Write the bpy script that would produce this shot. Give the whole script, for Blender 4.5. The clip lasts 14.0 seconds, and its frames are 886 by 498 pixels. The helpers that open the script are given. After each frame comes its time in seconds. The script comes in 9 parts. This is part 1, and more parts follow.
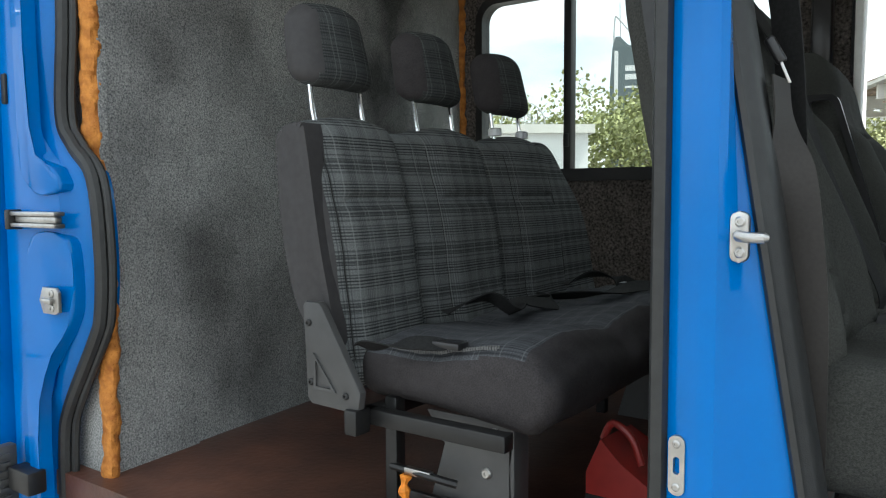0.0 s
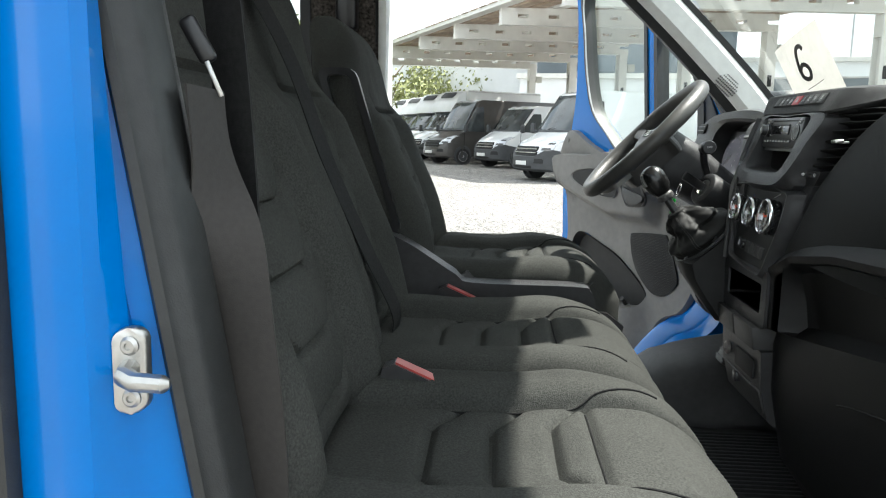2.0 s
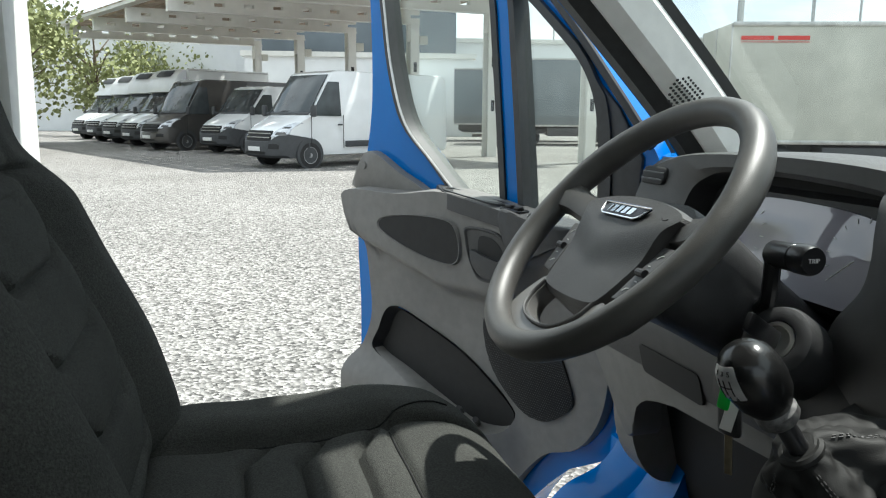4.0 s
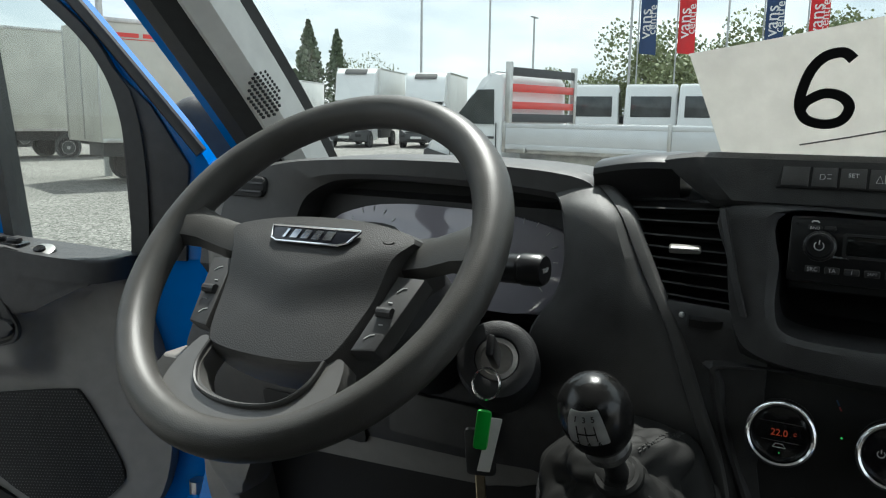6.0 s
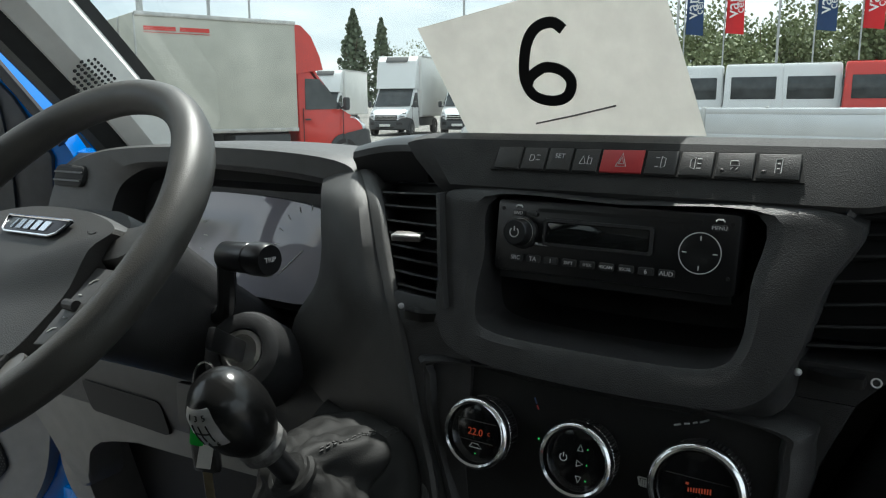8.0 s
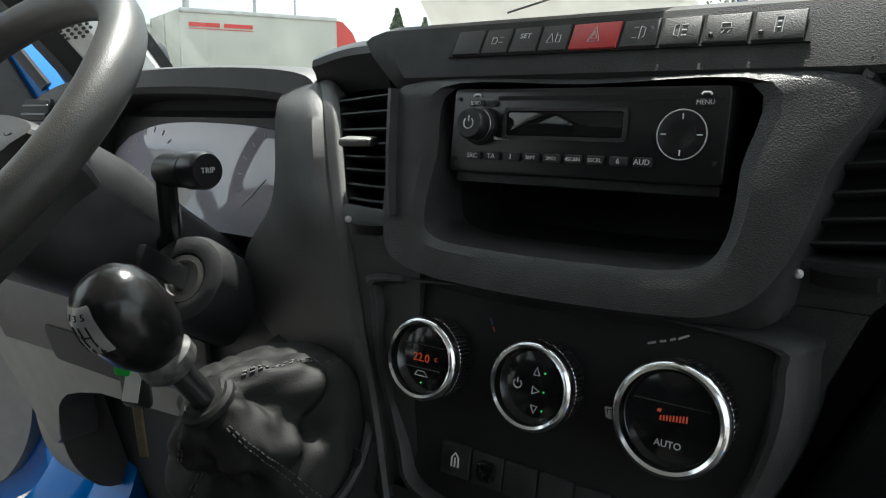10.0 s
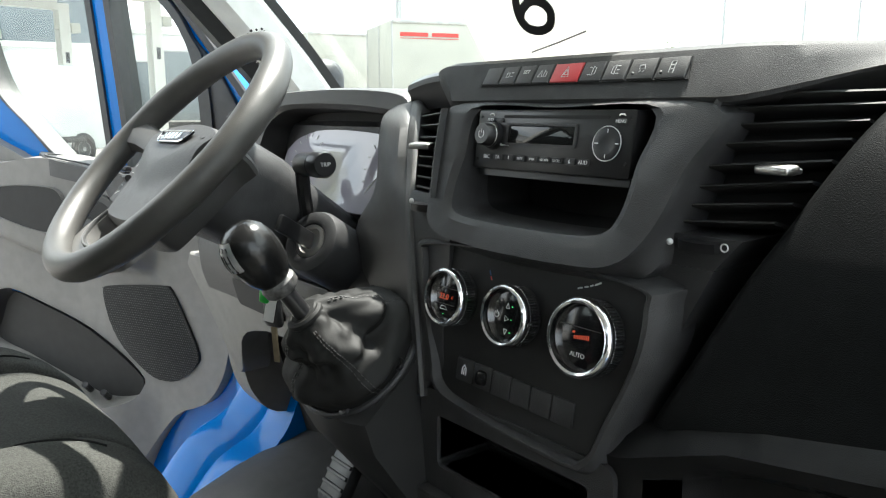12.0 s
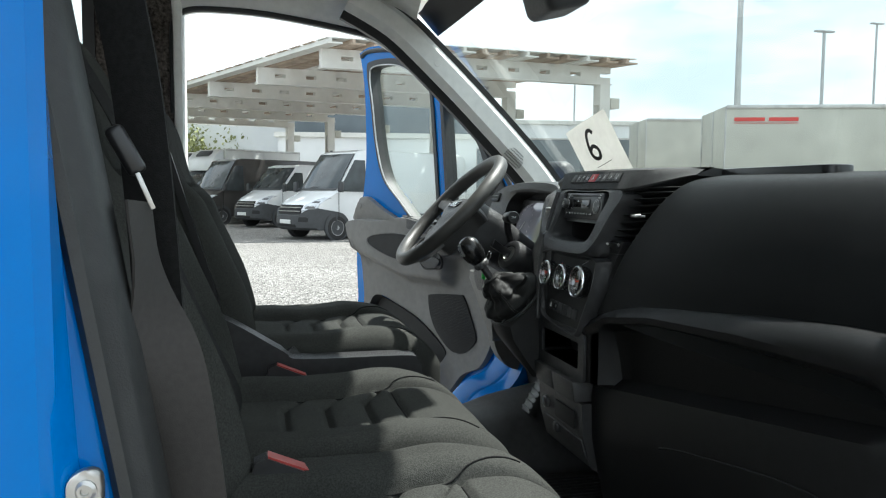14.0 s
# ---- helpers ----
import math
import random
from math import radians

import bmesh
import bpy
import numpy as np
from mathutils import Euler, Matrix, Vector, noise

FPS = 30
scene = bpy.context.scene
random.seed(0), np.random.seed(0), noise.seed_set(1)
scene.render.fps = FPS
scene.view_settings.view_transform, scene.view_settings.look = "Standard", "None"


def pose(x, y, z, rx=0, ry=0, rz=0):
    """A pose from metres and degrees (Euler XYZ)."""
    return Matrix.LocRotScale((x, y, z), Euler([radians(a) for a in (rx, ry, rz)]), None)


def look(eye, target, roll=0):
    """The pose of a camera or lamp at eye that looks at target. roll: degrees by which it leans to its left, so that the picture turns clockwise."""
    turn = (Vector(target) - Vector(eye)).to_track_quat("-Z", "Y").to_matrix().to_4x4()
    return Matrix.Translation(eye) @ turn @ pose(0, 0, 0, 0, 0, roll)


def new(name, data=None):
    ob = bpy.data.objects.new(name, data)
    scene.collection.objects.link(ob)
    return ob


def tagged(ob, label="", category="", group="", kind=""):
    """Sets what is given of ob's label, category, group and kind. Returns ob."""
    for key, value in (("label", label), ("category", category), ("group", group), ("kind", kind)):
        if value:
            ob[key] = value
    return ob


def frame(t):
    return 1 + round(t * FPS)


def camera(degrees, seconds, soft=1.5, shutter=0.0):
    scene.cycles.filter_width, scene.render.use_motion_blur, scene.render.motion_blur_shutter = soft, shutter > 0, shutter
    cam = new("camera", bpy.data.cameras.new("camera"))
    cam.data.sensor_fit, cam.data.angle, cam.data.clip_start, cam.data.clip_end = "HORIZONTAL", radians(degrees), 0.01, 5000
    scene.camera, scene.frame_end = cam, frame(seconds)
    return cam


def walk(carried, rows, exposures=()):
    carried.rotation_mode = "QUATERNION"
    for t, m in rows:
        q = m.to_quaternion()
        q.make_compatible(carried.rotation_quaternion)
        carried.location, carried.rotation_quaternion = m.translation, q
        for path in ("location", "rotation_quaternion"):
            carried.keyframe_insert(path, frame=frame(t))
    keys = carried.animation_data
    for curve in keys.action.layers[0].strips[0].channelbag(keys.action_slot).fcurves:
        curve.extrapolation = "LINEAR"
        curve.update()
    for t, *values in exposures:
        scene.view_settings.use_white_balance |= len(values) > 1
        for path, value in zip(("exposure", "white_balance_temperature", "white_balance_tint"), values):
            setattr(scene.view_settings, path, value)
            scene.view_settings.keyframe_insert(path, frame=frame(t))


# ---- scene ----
cam = camera(60.5, 14.0, 1.15)
PATH = [
    (0, (0.886, -1.861, 1.185), (-0.264, -0.231, 1.042), -0.30),
    (0.5, (0.929, -1.776, 1.226), (-0.219, -0.145, 1.084), -0.40),
    (1, (0.906, -1.637, 1.267), (0.080, 0.173, 1.064), 0.10),
    (1.5, (0.901, -1.546, 1.276), (0.456, 0.386, 1.008), 0.70),
    (2, (0.899, -1.419, 1.296), (0.769, 0.553, 0.991), 1.10),
    (2.2, (0.915, -1.354, 1.318), (0.843, 0.621, 1.003), 1.00),
    (4.3, (0.804, -0.156, 1.414), (1.634, 1.623, 1.043), 0.50),
    (4.5, (0.782, -0.093, 1.417), (1.831, 1.570, 1.051), 0.50),
    (5, (0.744, 0.006, 1.408), (2.150, 1.382, 1.047), 0.90),
    (5.5, (0.723, 0.051, 1.406), (2.342, 1.173, 1.061), 0.90),
    (6, (0.734, 0.047, 1.407), (2.463, 0.993, 1.068), 0.80),
    (6.5, (0.763, -0.024, 1.418), (2.521, 0.864, 1.071), 0.40),
    (7, (0.794, -0.109, 1.419), (2.546, 0.782, 1.050), 0.10),
    (7.5, (0.838, -0.177, 1.403), (2.542, 0.807, 1.042), -0.20),
    (7.7, (0.866, -0.179, 1.406), (2.544, 0.847, 1.034), -0.40),
    (9.8, (0.997, -0.197, 1.331), (2.617, 0.918, 0.963), 0.00),
    (10, (0.996, -0.197, 1.322), (2.595, 0.946, 0.951), -0.10),
    (10.5, (0.992, -0.203, 1.296), (2.516, 1.038, 0.928), -0.30),
    (11, (0.999, -0.218, 1.278), (2.456, 1.102, 0.908), -0.20),
    (11.5, (0.981, -0.288, 1.296), (2.382, 1.093, 0.934), 0.10),
    (12, (0.934, -0.441, 1.332), (2.181, 1.080, 0.973), -0.10),
    (12.5, (0.905, -0.659, 1.362), (1.931, 1.023, 1.017), -0.10),
    (13, (0.899, -0.879, 1.357), (1.712, 0.924, 1.062), -0.30),
    (13.5, (0.857, -1.141, 1.370), (1.511, 0.738, 1.159), -0.30),
    (14, (0.761, -1.431, 1.333), (1.245, 0.504, 1.183), 0.40),
]
walk(cam, [(t, look(eye, target, roll)) for t, eye, target, roll in PATH],
     [(0.0, 1.05, 6200, 6), (0.5, 1.0, 6200, 6), (1.0, 1.15, 6200, 6), (1.5, 1.3, 6250, 6), (2.0, 1.35, 6250, 6), (4.3, 0.70, 6100, 4), (7.5, 0.45, 6100, 4), (9.8, 0.9, 6200, 5), (10.5, 1.25, 6300, 6),
      (11.0, 1.65, 6300, 6), (11.5, 2.0, 6300, 6), (12.0, 1.9, 6300, 6), (12.5, 1.5, 6300, 6), (13.3, 1.15, 6200, 5), (14.0, 0.9, 6050, 4)])

# ---- daylight ----
SUN_EL, SUN_AZ = 65.0, 19.0          # elevation, and azimuth counter-clockwise from +x, in degrees
world = bpy.data.worlds.new("daylight")
scene.world = world
world.use_nodes = True
wn = world.node_tree.nodes
wl = world.node_tree.links
for n_ in list(wn):
    wn.remove(n_)
w_out = wn.new("ShaderNodeOutputWorld")
w_bg = wn.new("ShaderNodeBackground")
w_mix = wn.new("ShaderNodeMix")
w_mix.data_type = "RGBA"
w_sky = wn.new("ShaderNodeTexSky")
w_sky.sky_type = "NISHITA"
w_sky.sun_disc = False
w_sky.sun_elevation = radians(SUN_EL)
w_sky.sun_rotation = radians(90 - SUN_AZ)
w_sky.air_density, w_sky.dust_density, w_sky.ozone_density = 1.0, 3.0, 1.0
w_co = wn.new("ShaderNodeTexCoord")
w_map = wn.new("ShaderNodeMapping")
w_map.inputs["Scale"].default_value = (1.0, 1.0, 3.2)
w_noise = wn.new("ShaderNodeTexNoise")
w_noise.inputs["Scale"].default_value = 2.6
w_noise.inputs["Detail"].default_value = 7.0
w_noise.inputs["Roughness"].default_value = 0.55
w_ramp = wn.new("ShaderNodeValToRGB")
w_ramp.color_ramp.elements[0].position, w_ramp.color_ramp.elements[0].color = 0.36, (5.2, 5.9, 6.4, 1)
w_ramp.color_ramp.elements[1].position, w_ramp.color_ramp.elements[1].color = 0.58, (9.2, 9.4, 9.4, 1)
wl.new(w_co.outputs["Generated"], w_map.inputs["Vector"])
wl.new(w_map.outputs["Vector"], w_noise.inputs["Vector"])
wl.new(w_noise.outputs["Fac"], w_ramp.inputs["Fac"])
w_mix.inputs["Factor"].default_value = 0.86
wl.new(w_sky.outputs["Color"], w_mix.inputs["A"])
wl.new(w_ramp.outputs["Color"], w_mix.inputs["B"])
wl.new(w_mix.outputs["Result"], w_bg.inputs["Color"])
w_bg.inputs["Strength"].default_value = 0.11
wl.new(w_bg.outputs["Background"], w_out.inputs["Surface"])

sun_data = bpy.data.lights.new("sun", "SUN")
sun_data.energy, sun_data.angle, sun_data.color = 5.0, radians(1.2), (1.0, 0.95, 0.87)
sun = new("sun", sun_data)
se, sa = radians(SUN_EL), radians(SUN_AZ)
sun.matrix_world = look((30 * math.cos(se) * math.cos(sa), 30 * math.cos(se) * math.sin(sa), 30 * math.sin(se)), (0, 0, 0))


# ---- materials ----
def mat(name, base, rough=0.5, metal=0.0, var=0.12, scale=30.0, bump=0.0, bscale=400.0, kind="noise", spec=0.5, coat=0.0,
        base2=None, stains=0.0, obj_random=0.0, sheen=0.0, rvar=0.0, sscale=None):
    """A surface with grain at two scales, in object space (metres)."""
    m = bpy.data.materials.new(name)
    m.use_nodes = True
    nt = m.node_tree
    nd, lk = nt.nodes, nt.links
    bs = nd["Principled BSDF"]
    bs.inputs["Roughness"].default_value = rough
    bs.inputs["Metallic"].default_value = metal
    bs.inputs["Specular IOR Level"].default_value = spec
    bs.inputs["Coat Weight"].default_value = coat
    bs.inputs["Coat Roughness"].default_value = 0.04
    bs.inputs["Sheen Weight"].default_value = sheen
    co = nd.new("ShaderNodeTexCoord")
    na = nd.new("ShaderNodeTexNoise")
    na.inputs["Scale"].default_value, na.inputs["Detail"].default_value = scale, 6.0
    lk.new(co.outputs["Object"], na.inputs["Vector"])
    ramp = nd.new("ShaderNodeValToRGB")
    lo = base2 or tuple(c * (1 - var) for c in base)
    hi = base if base2 else tuple(min(1.0, c * (1 + var)) for c in base)
    ramp.color_ramp.elements[0].position, ramp.color_ramp.elements[0].color = 0.32, (*lo, 1)
    ramp.color_ramp.elements[1].position, ramp.color_ramp.elements[1].color = 0.68, (*hi, 1)
    lk.new(na.outputs["Fac"], ramp.inputs["Fac"])
    col = ramp.outputs["Color"]
    if stains:
        nb = nd.new("ShaderNodeTexNoise")
        nb.inputs["Scale"].default_value, nb.inputs["Detail"].default_value = sscale or (scale * 0.09 + 0.6), 5.0
        lk.new(co.outputs["Object"], nb.inputs["Vector"])
        mr = nd.new("ShaderNodeMapRange")
        mr.inputs["From Min"].default_value, mr.inputs["From Max"].default_value = 0.35, 0.65
        mr.inputs["To Min"].default_value, mr.inputs["To Max"].default_value = 1 - stains, 1 + stains * 0.4
        lk.new(nb.outputs["Fac"], mr.inputs["Value"])
        mx = nd.new("ShaderNodeVectorMath")
        mx.operation = "SCALE"
        lk.new(col, mx.inputs[0])
        lk.new(mr.outputs["Result"], mx.inputs["Scale"])
        col = mx.outputs["Vector"]
    if obj_random:
        oi = nd.new("ShaderNodeObjectInfo")
        mo = nd.new("ShaderNodeMapRange")
        mo.inputs["To Min"].default_value, mo.inputs["To Max"].default_value = 1 - obj_random, 1 + obj_random
        lk.new(oi.outputs["Random"], mo.inputs["Value"])
        mx = nd.new("ShaderNodeVectorMath")
        mx.operation = "SCALE"
        lk.new(col, mx.inputs[0])
        lk.new(mo.outputs["Result"], mx.inputs["Scale"])
        col = mx.outputs["Vector"]
    lk.new(col, bs.inputs["Base Color"])
    if rvar:
        rr = nd.new("ShaderNodeMapRange")
        rr.inputs["To Min"].default_value, rr.inputs["To Max"].default_value = max(0, rough - rvar), rough + rvar
        lk.new(na.outputs["Fac"], rr.inputs["Value"])
        lk.new(rr.outputs["Result"], bs.inputs["Roughness"])
    if bump:
        if kind == "voronoi":
            tb = nd.new("ShaderNodeTexVoronoi")
            tb.inputs["Scale"].default_value = bscale
            hgt = tb.outputs["Distance"]
        else:
            tb = nd.new("ShaderNodeTexNoise")
            tb.inputs["Scale"].default_value, tb.inputs["Detail"].default_value = bscale, 3.0
            hgt = tb.outputs["Fac"]
        lk.new(co.outputs["Object"], tb.inputs["Vector"])
        bp = nd.new("ShaderNodeBump")
        bp.inputs["Strength"].default_value = bump
        bp.inputs["Distance"].default_value = 0.6 / bscale
        lk.new(hgt, bp.inputs["Height"])
        lk.new(bp.outputs["Normal"], bs.inputs["Normal"])
    return m


def glass_mat(name, tint=(0.93, 0.97, 0.95), haze=0.05):
    m = bpy.data.materials.new(name)
    m.use_nodes = True
    nd, lk = m.node_tree.nodes, m.node_tree.links
    for n_ in list(nd):
        nd.remove(n_)
    out = nd.new("ShaderNodeOutputMaterial")
    tr = nd.new("ShaderNodeBsdfTransparent")
    tr.inputs["Color"].default_value = (*tint, 1)
    gl = nd.new("ShaderNodeBsdfGlossy")
    gl.inputs["Roughness"].default_value = 0.0
    fr = nd.new("ShaderNodeLayerWeight")
    fr.inputs["Blend"].default_value = 0.5
    pw = nd.new("ShaderNodeMath")
    pw.operation, pw.inputs[1].default_value = "POWER", 4.0
    lk.new(fr.outputs["Facing"], pw.inputs[0])
    ad = nd.new("ShaderNodeMath")
    ad.operation, ad.inputs[1].default_value, ad.inputs[2].default_value = "MULTIPLY_ADD", 0.8, 0.045
    lk.new(pw.outputs["Value"], ad.inputs[0])
    mx = nd.new("ShaderNodeMixShader")
    lk.new(ad.outputs["Value"], mx.inputs["Fac"])
    lk.new(tr.outputs["BSDF"], mx.inputs[1])
    lk.new(gl.outputs["BSDF"], mx.inputs[2])
    lk.new(mx.outputs["Shader"], out.inputs["Surface"])
    return m


def emit_mat(name, col, strength):
    m = bpy.data.materials.new(name)
    m.use_nodes = True
    bs = m.node_tree.nodes["Principled BSDF"]
    bs.inputs["Base Color"].default_value = (0.01, 0.01, 0.01, 1)
    bs.inputs["Emission Color"].default_value = (*col, 1)
    bs.inputs["Emission Strength"].default_value = strength
    return m


BLUE = mat("blue paint", (0.0, 0.142, 0.49), 0.25, 0.0, 0.06, 6.0, 0.02, 900.0, spec=0.12, coat=0.35, stains=0.05)
BLACK_PLASTIC = mat("black grained plastic", (0.036, 0.036, 0.037), 0.42, 0.0, 0.15, 60.0, 0.5, 1200.0, "voronoi", spec=0.4)
# Darker than the dashboard's black plastic: the panel's shade is in its colour.
PANEL_SHADE_PLASTIC = mat("black plastic with panel shade in it", (0.0055, 0.006, 0.0062), 0.54, 0.0, 0.15, 60.0, 0.5, 1300.0, "voronoi", spec=0.09)
HOOD_GREY = mat("grey black hood plastic", (0.048, 0.0475, 0.047), 0.46, 0.0, 0.12, 50.0, 0.45, 1300.0, "voronoi", spec=0.5, stains=0.12)
LEDGE_PLASTIC = mat("matt black ledge plastic", (0.020, 0.020, 0.0205), 0.42, 0.0, 0.15, 60.0, 0.4, 1300.0, "voronoi", spec=0.5)
HOOD_PLASTIC = mat("grey grained hood plastic", (0.040, 0.040, 0.040), 0.62, 0.0, 0.15, 50.0, 0.5, 1300.0, "voronoi", spec=0.22, stains=0.15)
DARK_PLASTIC = mat("dark grey grained plastic", (0.056, 0.055, 0.054), 0.5, 0.0, 0.12, 50.0, 0.45, 1300.0, "voronoi", spec=0.4, stains=0.15)
GREY_PLASTIC = mat("grey grained plastic", (0.175, 0.168, 0.158), 0.55, 0.0, 0.08, 40.0, 0.35, 1000.0, "voronoi", stains=0.12)
LIGHT_PLASTIC = mat("pale grey pillar trim", (0.72, 0.72, 0.69), 0.6, 0.0, 0.05, 40.0, 0.3, 1100.0, "voronoi")
GLOSS_BLACK = mat("glossy black plastic", (0.008, 0.008, 0.009), 0.14, 0.0, 0.1, 30.0, spec=0.5)
SATIN_BLACK = mat("satin black plastic", (0.014, 0.014, 0.015), 0.3, 0.0, 0.1, 30.0, 0.1, 800.0)
# Recess shade put into a near-black colour; also serves plain black parts.
SHADE_BLACK = mat("shade black of recesses and black parts", (0.008, 0.008, 0.008), 0.7, 0.0, 0.1, 20.0)
RUBBER = mat("black rubber seal", (0.023, 0.024, 0.024), 0.48, 0.0, 0.15, 80.0, 0.25, 600.0, stains=0.2)
WHEEL_MAT = mat("worn grained wheel rim", (0.052, 0.050, 0.046), 0.44, 0.0, 0.2, 25.0, 0.25, 900.0, "voronoi", spec=0.55, rvar=0.06, stains=0.2)
HUB_MAT = mat("dark grey steering hub", (0.044, 0.043, 0.042), 0.46, 0.0, 0.1, 30.0, 0.5, 1000.0, "voronoi")
CHROME = mat("chrome", (0.90, 0.91, 0.93), 0.16, 1.0, 0.02, 20.0)
STEEL = mat("dull zinc steel", (0.52, 0.51, 0.49), 0.35, 1.0, 0.12, 60.0, 0.15, 300.0, stains=0.2)
GUNMETAL = mat("grey painted steel", (0.075, 0.075, 0.075), 0.5, 0.2, 0.1, 20.0, 0.1, 500.0, stains=0.3)
FRAME_BLACK = mat("black painted steel", (0.012, 0.012, 0.012), 0.45, 0.1, 0.2, 30.0, 0.1, 400.0)
CARPET = mat("grey felt lining", (0.38, 0.38, 0.37), 0.95, 0.0, 0.5, 240.0, 1.0, 240.0, base2=(0.105, 0.11, 0.113), sscale=2.0, stains=0.75, spec=0.1)
CARPET_DARK = mat("dark brown felt lining", (0.17, 0.15, 0.135), 0.95, 0.0, 0.5, 110.0, 1.0, 150.0, base2=(0.03, 0.027, 0.024), stains=0.2, spec=0.1)
FOAM = mat("orange expanding foam", (0.62, 0.25, 0.045), 0.8, 0.0, 0.3, 40.0, 1.0, 90.0, base2=(0.34, 0.11, 0.015))
SEAT_CLOTH = mat("black seat cloth", (0.051, 0.052, 0.048), 0.95, 0.0, 0.3, 420.0, 0.7, 700.0, "voronoi", spec=0.08, stains=0.15, sscale=6.0)
SEAT_CENTRE = mat("black ribbed seat centre", (0.02, 0.02, 0.02), 0.95, 0.0, 0.25, 300.0, 0.6, 700.0, spec=0.08, stains=0.2)
STITCH = mat("grey stitching", (0.12, 0.12, 0.12), 0.9, 0.0, 0.2, 300.0)
BELT = mat("black belt webbing", (0.020, 0.020, 0.020), 0.8, 0.0, 0.2, 200.0, 0.5, 700.0, spec=0.15)
BELT_BROWN = mat("dusty brown black belt webbing", (0.034, 0.031, 0.029), 0.6, 0.0, 0.1, 200.0, 0.3, 900.0, spec=0.3)
RED_PLASTIC = mat("red buckle button", (0.42, 0.055, 0.05), 0.4, 0.0, 0.1, 60.0)
WOOD_FLOOR = mat("stained plywood floor", (0.13, 0.055, 0.035), 0.45, 0.0, 0.3, 8.0, 0.15, 60.0, base2=(0.06, 0.026, 0.018), stains=0.5)
MAT_RUBBER = mat("black ribbed rubber mat", (0.036, 0.036, 0.036), 0.36, 0.0, 0.2, 60.0, 0.2, 300.0)
WINDOW_GLASS = glass_mat("clear window glass", (0.90, 0.93, 0.91))
SCREEN_GLASS = glass_mat("windscreen glass", (0.88, 0.92, 0.90))
PAPER = mat("white paper in film", (0.72, 0.71, 0.68), 0.35, 0.0, 0.04, 60.0, 0.1, 120.0)
INK = mat("black marker ink", (0.008, 0.008, 0.009), 0.5, 0.0, 0.05, 20.0)
PENCIL = mat("grey pen stroke", (0.12, 0.12, 0.12), 0.5, 0.0, 0.05, 20.0)
WHITE_PRINT = mat("white printed symbol", (0.62, 0.62, 0.62), 0.5, 0.0, 0.03, 30.0)
RED_BTN = mat("red hazard button", (0.50, 0.045, 0.05), 0.4, 0.0, 0.06, 60.0)
LCD = mat("dark display glass", (0.012, 0.013, 0.013), 0.06, 0.0, 0.1, 10.0)
RED_LED = emit_mat("red lit digits", (1.0, 0.12, 0.04), 0.11)
GREEN_LED = emit_mat("green indicator lamp", (0.1, 1.0, 0.2), 0.30)
# Pale base colour stands in for the sky mirrored in the clear lens.
CLUSTER_SHEEN = mat("cluster lens with sky sheen in its colour", (0.36, 0.35, 0.40), 0.04, 0.0, 0.1, 5.0, spec=1.0)
LEATHER = mat("black leather gaiter", (0.014, 0.014, 0.0135), 0.62, 0.0, 0.3, 40.0, 0.15, 900.0, "voronoi", spec=0.22, rvar=0.06)
VENT_BLACK = mat("matt black vent slat", (0.024, 0.024, 0.024), 0.55, 0.0, 0.1, 40.0, spec=0.2)
GREEN_TAG = mat("green plastic key tag", (0.02, 0.48, 0.05), 0.35, 0.0, 0.06, 60.0)
BRASS = mat("worn key metal", (0.42, 0.36, 0.25), 0.35, 1.0, 0.15, 90.0)
ORANGE = mat("orange strap", (0.75, 0.24, 0.02), 0.7, 0.0, 0.2, 100.0)
RED_CASE = mat("red plastic case", (0.33, 0.025, 0.02), 0.4, 0.0, 0.15, 20.0, stains=0.2)
WHITE_PAINT = mat("white vehicle paint", (0.74, 0.75, 0.75), 0.25, 0.0, 0.03, 3.0, coat=0.5, stains=0.06)
BOX_WHITE = mat("white box body panel", (0.70, 0.70, 0.68), 0.45, 0.0, 0.04, 2.0, 0.05, 20.0, stains=0.08)
TARP = mat("beige tarpaulin side", (0.50, 0.49, 0.43), 0.6, 0.0, 0.06, 1.5, 0.1, 6.0, stains=0.12)
TARP_GREY = mat("blue grey tarpaulin", (0.16, 0.18, 0.19), 0.6, 0.0, 0.08, 1.5, 0.1, 6.0, stains=0.15)
RED_PAINT = mat("red vehicle paint", (0.55, 0.03, 0.02), 0.3, 0.0, 0.06, 3.0, coat=0.4)
GREY_VAN = mat("dark metallic grey paint", (0.060, 0.056, 0.052), 0.3, 0.3, 0.08, 4.0, coat=0.5)
BUMPER = mat("dark grey bumper plastic", (0.045, 0.047, 0.05), 0.6, 0.0, 0.1, 10.0)
CAR_GLASS = mat("dark vehicle glass", (0.045, 0.052, 0.055), 0.06, 0.0, 0.3, 2.0, spec=0.45)
TYRE = mat("black tyre rubber", (0.02, 0.02, 0.02), 0.8, 0.0, 0.2, 20.0)
RIM = mat("grey steel rim", (0.33, 0.33, 0.33), 0.45, 0.5, 0.15, 15.0)
LAMP_GLASS = mat("headlamp glass", (0.55, 0.57, 0.60), 0.1, 0.2, 0.2, 12.0)
CANOPY_STEEL = mat("pale painted canopy steel", (0.66, 0.65, 0.61), 0.5, 0.0, 0.05, 3.0, stains=0.08)
CANOPY_ROOF = mat("brown canopy slats", (0.38, 0.30, 0.23), 0.7, 0.0, 0.2, 3.0, stains=0.2)
POLE_GREY = mat("galvanised pole", (0.42, 0.43, 0.43), 0.5, 0.3, 0.08, 5.0)
